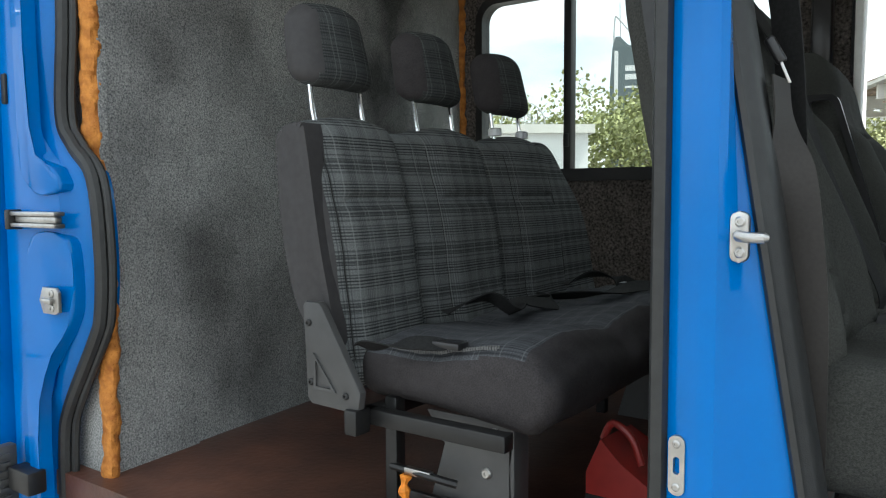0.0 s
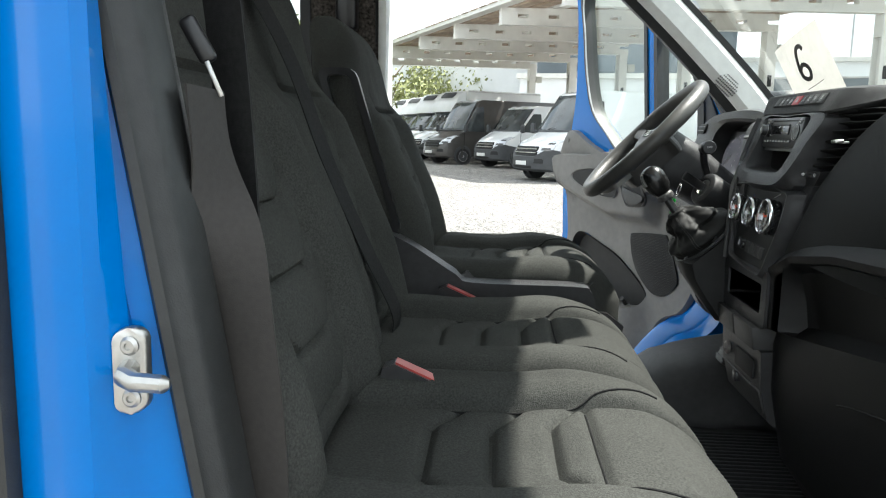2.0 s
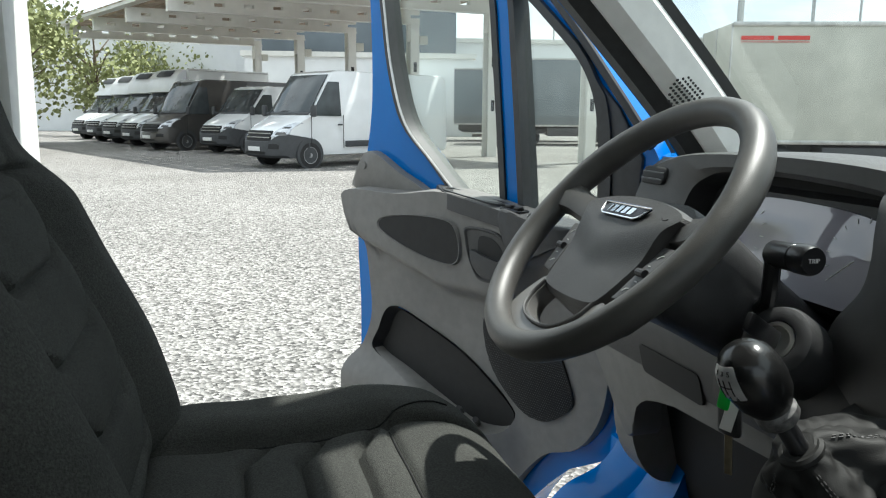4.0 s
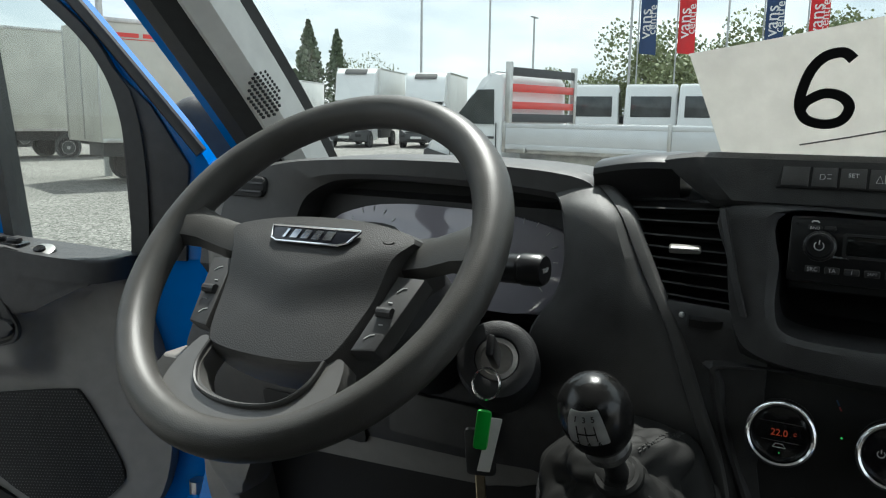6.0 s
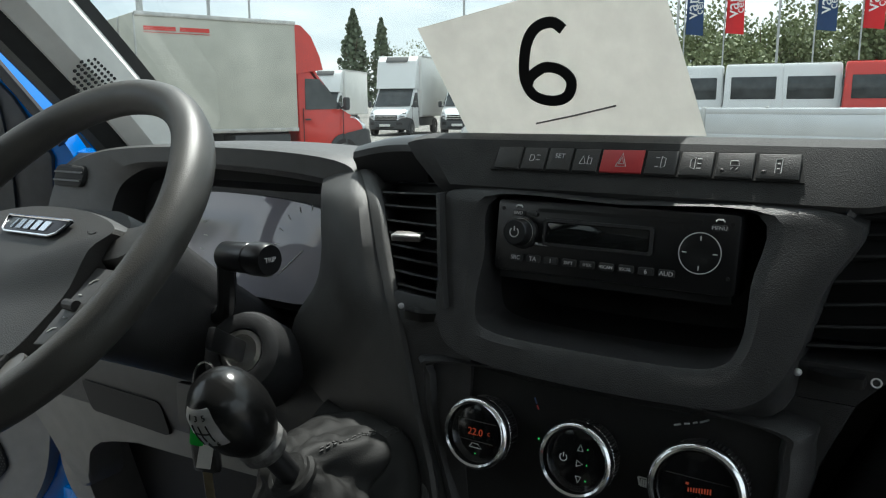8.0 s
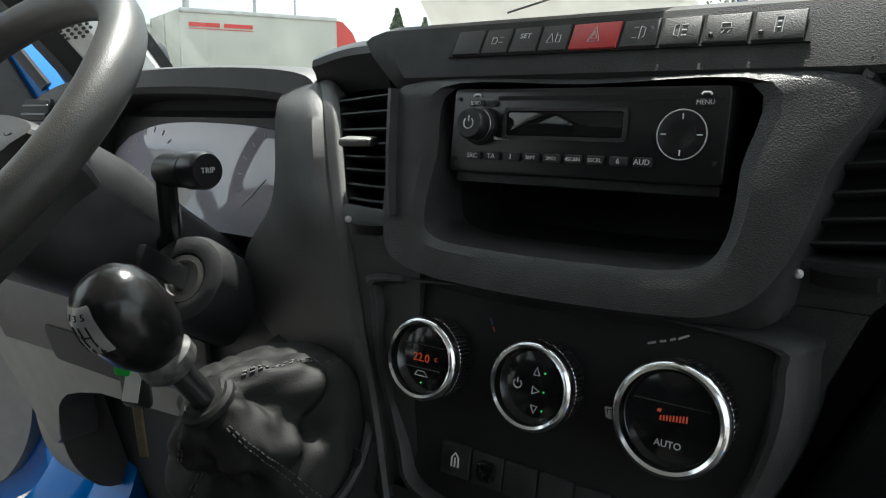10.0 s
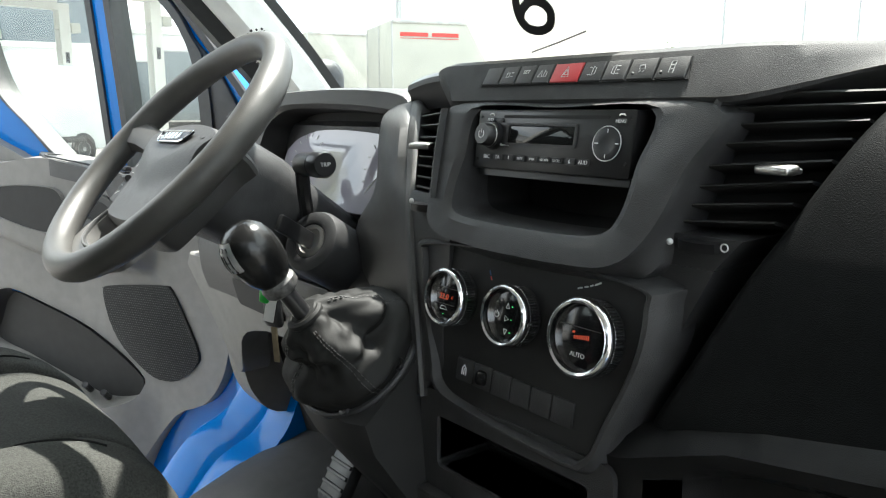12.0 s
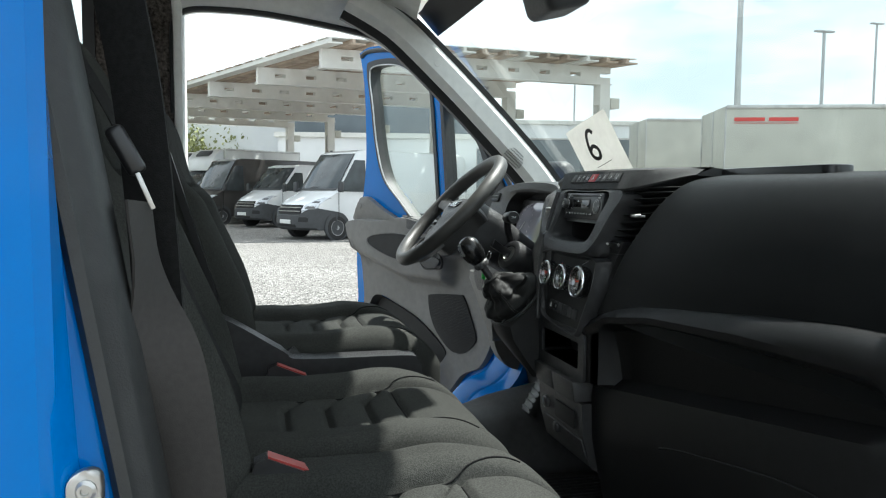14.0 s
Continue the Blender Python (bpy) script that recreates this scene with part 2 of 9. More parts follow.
LEAF = mat("green leaves", (0.25, 0.28, 0.15), 0.7, 0.0, 0.4, 3.0, base2=(0.13, 0.16, 0.07))
LEAF_DARK = mat("dark poplar leaves", (0.16, 0.195, 0.125), 0.8, 0.0, 0.4, 3.0, base2=(0.09, 0.115, 0.07))
LEAF_PALE = mat("pale yellow green leaves", (0.30, 0.32, 0.14), 0.7, 0.0, 0.4, 3.0, base2=(0.14, 0.16, 0.05))
BARK = mat("brown bark", (0.10, 0.075, 0.05), 0.9, 0.0, 0.3, 20.0, 0.5, 30.0)
FLAG_RED = mat("red flag cloth", (0.55, 0.04, 0.05), 0.7, 0.0, 0.06, 5.0)
FLAG_BLUE = mat("navy flag cloth", (0.04, 0.085, 0.19), 0.7, 0.0, 0.06, 5.0)
BUILDING_DARK = mat("dark glazed facade", (0.10, 0.12, 0.135), 0.25, 0.0, 0.15, 0.5)
BUILDING_WHITE = mat("white facade", (0.72, 0.73, 0.73), 0.6, 0.0, 0.04, 1.0)


def gravel_mat():
    m = mat("crushed stone gravel", (0.30, 0.289, 0.273), 0.9, 0.0, 0.5, 14.0, base2=(0.21, 0.20, 0.19), spec=0.2)
    nd, lk = m.node_tree.nodes, m.node_tree.links
    bs = nd["Principled BSDF"]
    co = nd.new("ShaderNodeTexCoord")
    vo = nd.new("ShaderNodeTexVoronoi")
    vo.inputs["Scale"].default_value = 40.0
    lk.new(co.outputs["Object"], vo.inputs["Vector"])
    sep = nd.new("ShaderNodeSeparateColor")
    lk.new(vo.outputs["Color"], sep.inputs["Color"])
    mr = nd.new("ShaderNodeMapRange")
    mr.inputs["To Min"].default_value, mr.inputs["To Max"].default_value = 0.28, 1.65
    lk.new(sep.outputs["Red"], mr.inputs["Value"])
    nb = nd.new("ShaderNodeTexNoise")
    nb.inputs["Scale"].default_value, nb.inputs["Detail"].default_value = 0.25, 5.0
    lk.new(co.outputs["Object"], nb.inputs["Vector"])
    mb = nd.new("ShaderNodeMapRange")
    mb.inputs["From Min"].default_value, mb.inputs["From Max"].default_value = 0.35, 0.65
    mb.inputs["To Min"].default_value, mb.inputs["To Max"].default_value = 0.85, 1.1
    lk.new(nb.outputs["Fac"], mb.inputs["Value"])
    mu = nd.new("ShaderNodeMath")
    mu.operation = "MULTIPLY"
    lk.new(mr.outputs["Result"], mu.inputs[0])
    lk.new(mb.outputs["Result"], mu.inputs[1])
    old = bs.inputs["Base Color"].links[0].from_socket
    sc = nd.new("ShaderNodeVectorMath")
    sc.operation = "SCALE"
    lk.new(old, sc.inputs[0])
    lk.new(mu.outputs["Value"], sc.inputs["Scale"])
    lk.new(sc.outputs["Vector"], bs.inputs["Base Color"])
    bp = nd.new("ShaderNodeBump")
    bp.inputs["Strength"].default_value, bp.inputs["Distance"].default_value = 1.0, 0.025
    lk.new(vo.outputs["Distance"], bp.inputs["Height"])
    lk.new(bp.outputs["Normal"], bs.inputs["Normal"])
    return m


def plaid_mat(name, across, up, base=(0.135, 0.142, 0.142), gain=1.0):
    """Check cloth: groups of fine dark cross lines and faint pale uprights on grey."""
    m = mat(name, base, 0.95, 0.0, 0.3, 500.0, 0.5, 900.0, "voronoi", spec=0.08)
    nd, lk = m.node_tree.nodes, m.node_tree.links
    bs = nd["Principled BSDF"]
    co = nd.new("ShaderNodeTexCoord")

    def wave(axis, period, edge):
        wv = nd.new("ShaderNodeTexWave")
        wv.wave_type, wv.bands_direction = "BANDS", axis
        wv.inputs["Scale"].default_value = 0.3142 / period
        wv.inputs["Distortion"].default_value = 0.2
        lk.new(co.outputs["Object"], wv.inputs["Vector"])
        rp = nd.new("ShaderNodeMapRange")
        rp.inputs["From Min"].default_value, rp.inputs["From Max"].default_value = edge, min(1.0, edge + 0.35)
        lk.new(wv.outputs["Fac"], rp.inputs["Value"])
        return rp.outputs["Result"]
    prev = bs.inputs["Base Color"].links[0].from_socket
    for axis, fine, fe_, wide, we_, col, amt in ((across, 0.0052, 0.40, 0.052, 0.45, (0.020, 0.022, 0.024), 0.40),
                                                 (up, 0.0064, 0.45, 0.047, 0.20, (0.012, 0.013, 0.014), 0.72),
                                                 (up, 0.0120, 0.70, 0.110, 0.05, (0.014, 0.015, 0.016), 0.60),
                                                 (across, 0.0110, 0.80, 0.047, 0.60, (0.24, 0.25, 0.24), 0.40)):
        mu = nd.new("ShaderNodeMath")
        mu.operation = "MULTIPLY"
        lk.new(wave(axis, fine, fe_), mu.inputs[0])
        lk.new(wave(axis, wide, we_), mu.inputs[1])
        am = nd.new("ShaderNodeMath")
        am.operation = "MULTIPLY"
        lk.new(mu.outputs["Value"], am.inputs[0])
        am.inputs[1].default_value = amt * gain
        mx = nd.new("ShaderNodeMix")
        mx.data_type = "RGBA"
        lk.new(am.outputs["Value"], mx.inputs["Factor"])
        lk.new(prev, mx.inputs["A"])
        mx.inputs["B"].default_value = (*col, 1)
        prev = mx.outputs["Result"]
    lk.new(prev, bs.inputs["Base Color"])
    return m


GRAVEL = gravel_mat()
PLAID = plaid_mat("dark check cloth", "Y", "Z")
PLAID_TOP = plaid_mat("dark check cloth of the seat top", "X", "Y", (0.075, 0.078, 0.085), 0.6)
HEAD_CLOTH = plaid_mat("dark check cloth of the headrests", "Y", "Z", (0.060, 0.064, 0.064), 0.7)
BENCH_CLOTH = mat("charcoal bench cloth", (0.050, 0.046, 0.047), 0.95, 0.0, 0.25, 420.0, 0.5, 700.0, "voronoi", spec=0.08, stains=0.1)


# ---- mesh helpers ----
def B():
    return bmesh.new()


def group_at(name, loc, label, category, group="", kind=""):
    ob = new(name)
    ob.location = loc
    return tagged(ob, label, category, group, kind)


def part(name, bm, material, parent=None, label="", smooth=35.0):
    """Link a bmesh, built in world coordinates, as one mesh object under parent."""
    me = bpy.data.meshes.new(name)
    bmesh.ops.recalc_face_normals(bm, faces=bm.faces)
    bm.to_mesh(me)
    bm.free()
    for p_ in me.polygons:
        p_.use_smooth = True
    me.set_sharp_from_angle(angle=radians(smooth))
    me.materials.append(material)
    ob = new(name, me)
    if parent is not None:
        ob.parent = parent
        if parent.type == "EMPTY":
            ob.matrix_parent_inverse = Matrix.Translation(parent.location).inverted()
    if label:
        ob["label"] = label
    return ob


def box(bm, lo, hi, bev=0.0, seg=2, m=None):
    r = bmesh.ops.create_cube(bm, size=1.0)
    vs = r["verts"]
    lo, hi = Vector(lo), Vector(hi)
    for v in vs:
        v.co = Vector(((lo.x + hi.x) / 2 + v.co.x * (hi.x - lo.x), (lo.y + hi.y) / 2 + v.co.y * (hi.y - lo.y), (lo.z + hi.z) / 2 + v.co.z * (hi.z - lo.z)))
    if bev:
        es = list({e for v in vs for e in v.link_edges})
        out = bmesh.ops.bevel(bm, geom=es, offset=bev, segments=seg, affect="EDGES", profile=0.5)
        vs = list({v for f in out["faces"] for v in f.verts} | {v for v in vs if v.is_valid})
    if m is not None:
        bmesh.ops.transform(bm, matrix=m, verts=vs)
    return bm


def prism(bm, pts, place, d0, d1, bev=0.0, seg=2):
    """A flat outline pts [(u, v)] made solid between depths d0 and d1; place(u, v, d) gives the point in the world."""
    a = [bm.verts.new(place(u, v, d0)) for u, v in pts]
    b = [bm.verts.new(place(u, v, d1)) for u, v in pts]
    fs = [bm.faces.new(a), bm.faces.new(list(reversed(b)))]
    n = len(pts)
    for i in range(n):
        fs.append(bm.faces.new((a[i], b[i], b[(i + 1) % n], a[(i + 1) % n])))
    if bev:
        es = [e for f in (fs[1],) for e in f.edges]
        bmesh.ops.bevel(bm, geom=es, offset=bev, segments=seg, affect="EDGES", profile=0.5)
    return bm


def ring_plate(bm, outer, inner, place, d0, d1):
    """A flat frame between two outlines of as many points each."""
    n = len(outer)
    vs = [[bm.verts.new(place(u, v, d)) for u, v in o] for o in (outer, inner) for d in (d0, d1)]
    o0, o1, i0, i1 = vs
    for k in range(n):
        j = (k + 1) % n
        for q in ((o1[k], o1[j], i1[j], i1[k]), (o0[j], o0[k], i0[k], i0[j]), (o0[k], o0[j], o1[j], o1[k]), (i0[j], i0[k], i1[k], i1[j])):
            bm.faces.new(q)
    return bm


def loft(bm, rings, caps=True, closed=True):
    vr = [[bm.verts.new(p) for p in r] for r in rings]
    n = len(vr[0])
    for a, b in zip(vr, vr[1:]):
        for i in range(n if closed else n - 1):
            j = (i + 1) % n
            bm.faces.new((a[i], a[j], b[j], b[i]))
    if caps and closed:
        bm.faces.new(list(reversed(vr[0])))
        bm.faces.new(vr[-1])
    return bm


def smooth_path(pts, k=6, closed=False):
    """Catmull-Rom curve through pts."""
    P = [Vector(p) for p in pts]
    n = len(P)
    out = []
    for i in range(n if closed else n - 1):
        p0 = P[(i - 1) % n] if closed or i > 0 else P[0]
        p1, p2 = P[i], P[(i + 1) % n]
        p3 = P[(i + 2) % n] if closed or i + 2 < n else P[-1]
        for s in range(k):
            t = s / k
            out.append(0.5 * ((2 * p1) + (p2 - p0) * t + (2 * p0 - 5 * p1 + 4 * p2 - p3) * t * t + (3 * p1 - p0 - 3 * p2 + p3) * t ** 3))
    if not closed:
        out.append(P[-1])
    return out


def smooth2(pts, k=5, closed=True):
    return [(p.x, p.y) for p in smooth_path([(u, v, 0) for u, v in pts], k, closed)]


def tube(bm, pts, r, n=8, closed=False, flat=1.0, side=None):
    """A round or flattened rod along pts. r: radius or one for each point; side: the way the flattened width points."""
    P = [Vector(p) for p in pts]
    m = len(P)
    rs = r if isinstance(r, (list, tuple)) else [r] * m
    rings, prev = [], None
    for i, p in enumerate(P):
        a = P[(i - 1) % m] if closed or i > 0 else P[i]
        b = P[(i + 1) % m] if closed or i < m - 1 else P[i]
        t = (b - a).normalized()
        ref = Vector(side) if side is not None else (prev if prev is not None else (Vector((0, 0, 1)) if abs(t.z) < 0.9 else Vector((1, 0, 0))))
        x = (ref - t * ref.dot(t)).normalized()
        prev = x
        y = t.cross(x)
        rings.append([p + rs[i] * (math.cos(q) * x + flat * math.sin(q) * y) for q in (2 * math.pi * k / n for k in range(n))])
    if closed:
        rings.append(rings[0])
        vr = [[bm.verts.new(q) for q in rg] for rg in rings[:-1]]
        for i in range(m):
            a, b = vr[i], vr[(i + 1) % m]
            for k in range(n):
                j = (k + 1) % n
                bm.faces.new((a[k], a[j], b[j], b[k]))
        return bm
    return loft(bm, rings)


def strip(bm, pts, side, w, th):
    """A flat band (belt, moulding) along pts, w wide along side and th thick."""
    P = [Vector(p) for p in pts]
    m = len(P)
    rings = []
    for i, p in enumerate(P):
        t = (P[min(i + 1, m - 1)] - P[max(i - 1, 0)]).normalized()
        s = Vector(side(i / (m - 1)) if callable(side) else side)
        s = (s - t * s.dot(t)).normalized()
        u = t.cross(s)
        rings.append([p + s * w / 2 + u * th / 2, p - s * w / 2 + u * th / 2, p - s * w / 2 - u * th / 2, p + s * w / 2 - u * th / 2])
    return loft(bm, rings)


def lathe(bm, prof, m, n=24):
    """prof: (radius, height) pairs turned round the local z of the pose m."""
    rings = [[m @ Vector((r * math.cos(a), r * math.sin(a), h)) for a in (2 * math.pi * k / n for k in range(n))] for r, h in prof]
    return loft(bm, rings)


def rrect(w, h, r, k=4, cx=0.0, cy=0.0):
    out = []
    for sx, sy, a0 in ((1, 1, 0), (-1, 1, 90), (-1, -1, 180), (1, -1, 270)):
        for i in range(k + 1):
            a = radians(a0 + 90 * i / k)
            out.append((cx + sx * (w / 2 - r) + r * math.cos(a), cy + sy * (h / 2 - r) + r * math.sin(a)))
    return out


def pad(bm, size, r, n, warp):
    """A rounded box of that size, as a fine skin, whose points warp(p, q) moves; q is the point before rounding, from -1 to 1."""
    hx, hy, hz = (s / 2 for s in size)
    nx, ny, nz = n
    seen = {}

    def vert(i, j, k):
        key = (i, j, k)
        if key not in seen:
            q = Vector((2 * i / nx - 1, 2 * j / ny - 1, 2 * k / nz - 1))
            p = Vector((q.x * hx, q.y * hy, q.z * hz))
            inner = Vector((max(-hx + r, min(hx - r, p.x)), max(-hy + r, min(hy - r, p.y)), max(-hz + r, min(hz - r, p.z))))
            d = p - inner
            if d.length > 1e-9:
                p = inner + d.normalized() * r
            seen[key] = bm.verts.new(warp(p, q))
        return seen[key]
    for i in range(nx):
        for j in range(ny):
            for k in (0, nz):
                bm.faces.new((vert(i, j, k), vert(i + 1, j, k), vert(i + 1, j + 1, k), vert(i, j + 1, k)))
    for i in range(nx):
        for k in range(nz):
            for j in (0, ny):
                bm.faces.new((vert(i, j, k), vert(i + 1, j, k), vert(i + 1, j, k + 1), vert(i, j, k + 1)))
    for j in range(ny):
        for k in range(nz):
            for i in (0, nx):
                bm.faces.new((vert(i, j, k), vert(i, j + 1, k), vert(i, j + 1, k + 1), vert(i, j, k + 1)))
    return bm


def text_mesh(bm, body, size, m, depth=0.0006, spacing=1.0):
    """Letters of the built-in font as solid geometry, centred at the pose m, in its xy plane."""
    cu = bpy.data.curves.new("letters", "FONT")
    cu.body, cu.size, cu.extrude, cu.align_x, cu.align_y, cu.resolution_u = body, size, depth, "CENTER", "CENTER", 3
    cu.space_character = spacing
    ob = bpy.data.objects.new("letters", cu)
    me = ob.to_mesh()
    vs = [bm.verts.new(m @ v.co) for v in me.vertices]
    for p_ in me.polygons:
        bm.faces.new([vs[i] for i in p_.vertices])
    ob.to_mesh_clear()
    bpy.data.objects.remove(ob)
    bpy.data.curves.remove(cu)
    return bm


def basis(origin, xdir, ydir):
    """A pose whose x and y point along the given ways."""
    x = Vector(xdir).normalized()
    y = (Vector(ydir) - x * Vector(ydir).dot(x)).normalized()
    z = x.cross(y)
    m = Matrix((x, y, z)).transposed().to_4x4()
    m.translation = Vector(origin)
    return m


def bump1(x, c, w):
    return math.exp(-((x - c) / w) ** 2)


def step01(x, a, b):
    t = max(0.0, min(1.0, (x - a) / (b - a)))
    return t * t * (3 - 2 * t)

# ================= the van: shell =================
# x points to the van's front, y to its left, z up; the ground is z = 0.
FLOOR_R, FLOOR_F = 0.53, 0.56

bm = B()
box(bm, (-0.95, -0.94, FLOOR_R - 0.06), (0.66, 0.88, FLOOR_R))
tagged(part("floor_rear", bm, WOOD_FLOOR), "scuffed brown plywood floor of the rear cabin", "floor", kind="structure")
bm = B()
box(bm, (0.66, -0.86, FLOOR_F - 0.08), (1.75, 0.86, FLOOR_F))
tagged(part("floor_front", bm, MAT_RUBBER), "black floor of the front cab", "floor", kind="structure")

bm = B()
box(bm, (-1.05, -0.888, 0.40), (-0.752, -0.868, 2.03))
tagged(part("wall_right_lining", bm, CARPET), "grey felt lining behind the door jamb", "wall", kind="structure")

# grey felt partition behind the rear bench, slightly askew
bm = B()
prism(bm, [(-0.885, 0.535), (-0.885, 2.02), (0.86, 2.02), (0.86, 0.535), (-0.62, 0.535), (-0.63, 0.505), (-0.79, 0.505)],
      lambda u, v, d: Vector((-0.845 - 0.1 * u + d, u, v)), -0.03, 0.0)
wall_partition = tagged(part("wall_partition", bm, CARPET), "grey felt-lined partition behind the rear bench", "partition", kind="structure")

bm = B()
rings = []
for p in smooth_path([(-0.925, 0.855, 1.24), (-0.922, 0.85, 1.5), (-0.928, 0.852, 1.75), (-0.925, 0.85, 2.0)], 22):
    rg = []
    for q in range(12):
        d = Vector((math.cos(2 * math.pi * q / 12), math.sin(2 * math.pi * q / 12), 0))
        rg.append(p + d * (0.014 + 0.010 * noise.noise((p + d * 0.02) * 22.0) + 0.005 * abs(noise.noise((p + d * 0.02) * 60.0))))
    rings.append(rg)
loft(bm, rings)
part("foam_bead", bm, FOAM, wall_partition, "rough orange expanding foam in the corner")

# left wall with its long window
LY = 0.88
bm = B()
prism(bm, [(-0.97, 0.45), (-0.97, 1.235), (0.56, 1.235), (0.56, 0.45)], lambda u, v, d: Vector((u, LY + d, v)), 0.0, 0.09)
wall_left = tagged(part("wall_left", bm, CARPET_DARK), "dark felt-lined side wall below the window", "wall", kind="structure")
bm = B()
prism(bm, [(0.335, 1.235), (0.335, 2.03), (0.44, 2.0), (0.55, 1.955), (0.55, 1.235)], lambda u, v, d: Vector((u, LY + d, v)), 0.0, 0.09)
part("pillar_lining", bm, CARPET_DARK, wall_left)
bm = B()
box(bm, (-0.99, LY, 1.235), (-0.868, LY + 0.09, 2.05))
part("corner_lining", bm, CARPET_DARK, wall_left)
bm = B()
box(bm, (-0.868, LY, 2.002), (0.335, LY + 0.09, 2.05))
part("header_lining", bm, CARPET_DARK, wall_left)
bm = B()
box(bm, (0.55, LY - 0.05, 0.5), (0.575, LY + 0.09, 1.86), 0.008)
part("door_edge_trim", bm, LIGHT_PLASTIC, wall_left, "pale grey trim on the door edge")

window_1 = group_at("window_1", (-0.25, LY, 1.235), "black-framed sliding side window", "window", kind="structure")
bm = B()
outer = rrect(1.21, 0.766, 0.10, 6, -0.262, 1.618)
inner = rrect(1.148, 0.682, 0.07, 6, -0.262, 1.625)
ring_plate(bm, outer, inner, lambda u, v, d: Vector((u, LY + d, v)), -0.012, 0.05)
part("window_frame", bm, FRAME_BLACK, window_1)
bm = B()
box(bm, (-0.462, LY - 0.008, 1.28), (-0.43, LY + 0.04, 1.965), 0.004)
part("mullion", bm, FRAME_BLACK, window_1)
bm = B()
box(bm, (-0.458, LY - 0.018, 1.37), (-0.434, LY - 0.008, 1.42), 0.003)
part("window_catch", bm, FRAME_BLACK, window_1)
for x0, x1 in ((-0.84, -0.455), (-0.44, 0.32)):
    bm = B()
    box(bm, (x0, LY + 0.018, 1.27), (x1, LY + 0.022, 1.97))
    part("pane", bm, WINDOW_GLASS, window_1).visible_shadow = False

# ceiling, with the front header over the windscreen
bm = B()
secs = []
for x, z in ((-1.0, 2.07), (0.1, 2.07), (0.35, 2.03), (0.62, 1.95), (0.9, 1.91), (1.06, 1.895), (1.16, 1.875), (1.23, 1.845)):
    fw = -0.065 * step01(x, 1.16, 1.23)
    secs.append([Vector((x + fw * (1 - (y / 0.8) ** 2), y, z - 0.05 * (abs(y) / 0.9) ** 4)) for y in np.linspace(-0.93, 0.93, 17)] +
                [Vector((x + fw * (1 - (y / 0.8) ** 2), y, z + 0.07 - 0.05 * (abs(y) / 0.9) ** 4)) for y in np.linspace(0.93, -0.93, 17)])
loft(bm, secs)
tagged(part("ceiling", bm, LIGHT_PLASTIC), "pale grey cab headlining", "ceiling", kind="structure")
# pale rail and black seal over the driver door opening
rail = smooth_path([(0.548, 0.86, 1.55), (0.548, 0.86, 1.71), (0.549, 0.86, 1.785), (0.562, 0.86, 1.823), (0.60, 0.86, 1.842), (0.68, 0.86, 1.846), (0.80, 0.86, 1.842), (0.942, 0.86, 1.825), (1.062, 0.86, 1.806), (1.121, 0.855, 1.790), (1.20, 0.85, 1.748)], 5)
rail_left = tagged(new("wall_door_rail"), "pale grey roof rail lining over the driver door opening", "roof rail", kind="structure")
bm = B()
rings = []
for p in rail[10:]:
    zc = max(p.z + 0.03, float(np.interp(p.x, [0.5, 0.62, 0.9, 1.06, 1.2], [1.99, 1.94, 1.905, 1.88, 1.84])))
    rings.append([Vector((p.x, 0.87, p.z + 0.002)), Vector((p.x, 0.845, p.z + 0.006)), Vector((p.x, 0.825, (p.z * 2 + zc) / 3)), Vector((p.x, 0.77, zc)), Vector((p.x, 0.93, zc + 0.01)), Vector((p.x, 0.93, p.z + 0.002))])
loft(bm, rings)
part("rail_lining", bm, LIGHT_PLASTIC, rail_left)
bm = B()
tube(bm, rail, 0.010, 8)
part("rail_seal", bm, RUBBER, rail_left)

# right rear corner: blue jamb, rubber seal and orange foam
RY = -0.93
bm = B()
seal_pts = [(-0.83, RY, 1.92), (-0.81, RY, 1.62), (-0.832, RY, 1.376), (-0.79, RY, 1.30), (-0.714, RY, 1.225), (-0.692, RY, 1.058), (-0.70, RY, 0.93), (-0.728, RY, 0.865), (-0.848, RY, 0.691), (-0.875, RY, 0.60), (-0.882, RY, 0.42)]
edge = smooth_path(seal_pts, 5)
rings = []
for p in edge:
    x, z = p.x, p.z
    rings.append([Vector((x - 0.004, -0.915, z)), Vector((x - 0.03, -0.945, z)), Vector((x - 0.06, -0.955, z)), Vector((x - 0.075, -0.975, z)), Vector((x - 0.12, -0.985, z)),
                  Vector((-1.0, -0.985, z)), Vector((-1.006, -0.955, z)), Vector((-1.028, -0.955, z)), Vector((-1.032, -1.03, z)), Vector((-1.05, -1.045, z)), Vector((-1.40, -1.05, z)), Vector((-1.40, -0.90, z)), Vector((x - 0.03, -0.87, z))])
loft(bm, rings)
jamb = tagged(part("wall_right_rear", bm, BLUE), "blue painted steel jamb of the rear door opening", "door jamb", kind="structure")
bm = B()
tube(bm, edge, 0.017, 10)
part("rubber_seal", bm, RUBBER, jamb, "black rubber door seal")
bm = B()
tube(bm, [p + Vector((0.021, 0.012, 0)) for p in edge], 0.009, 8)
part("seal_lip", bm, RUBBER, jamb)
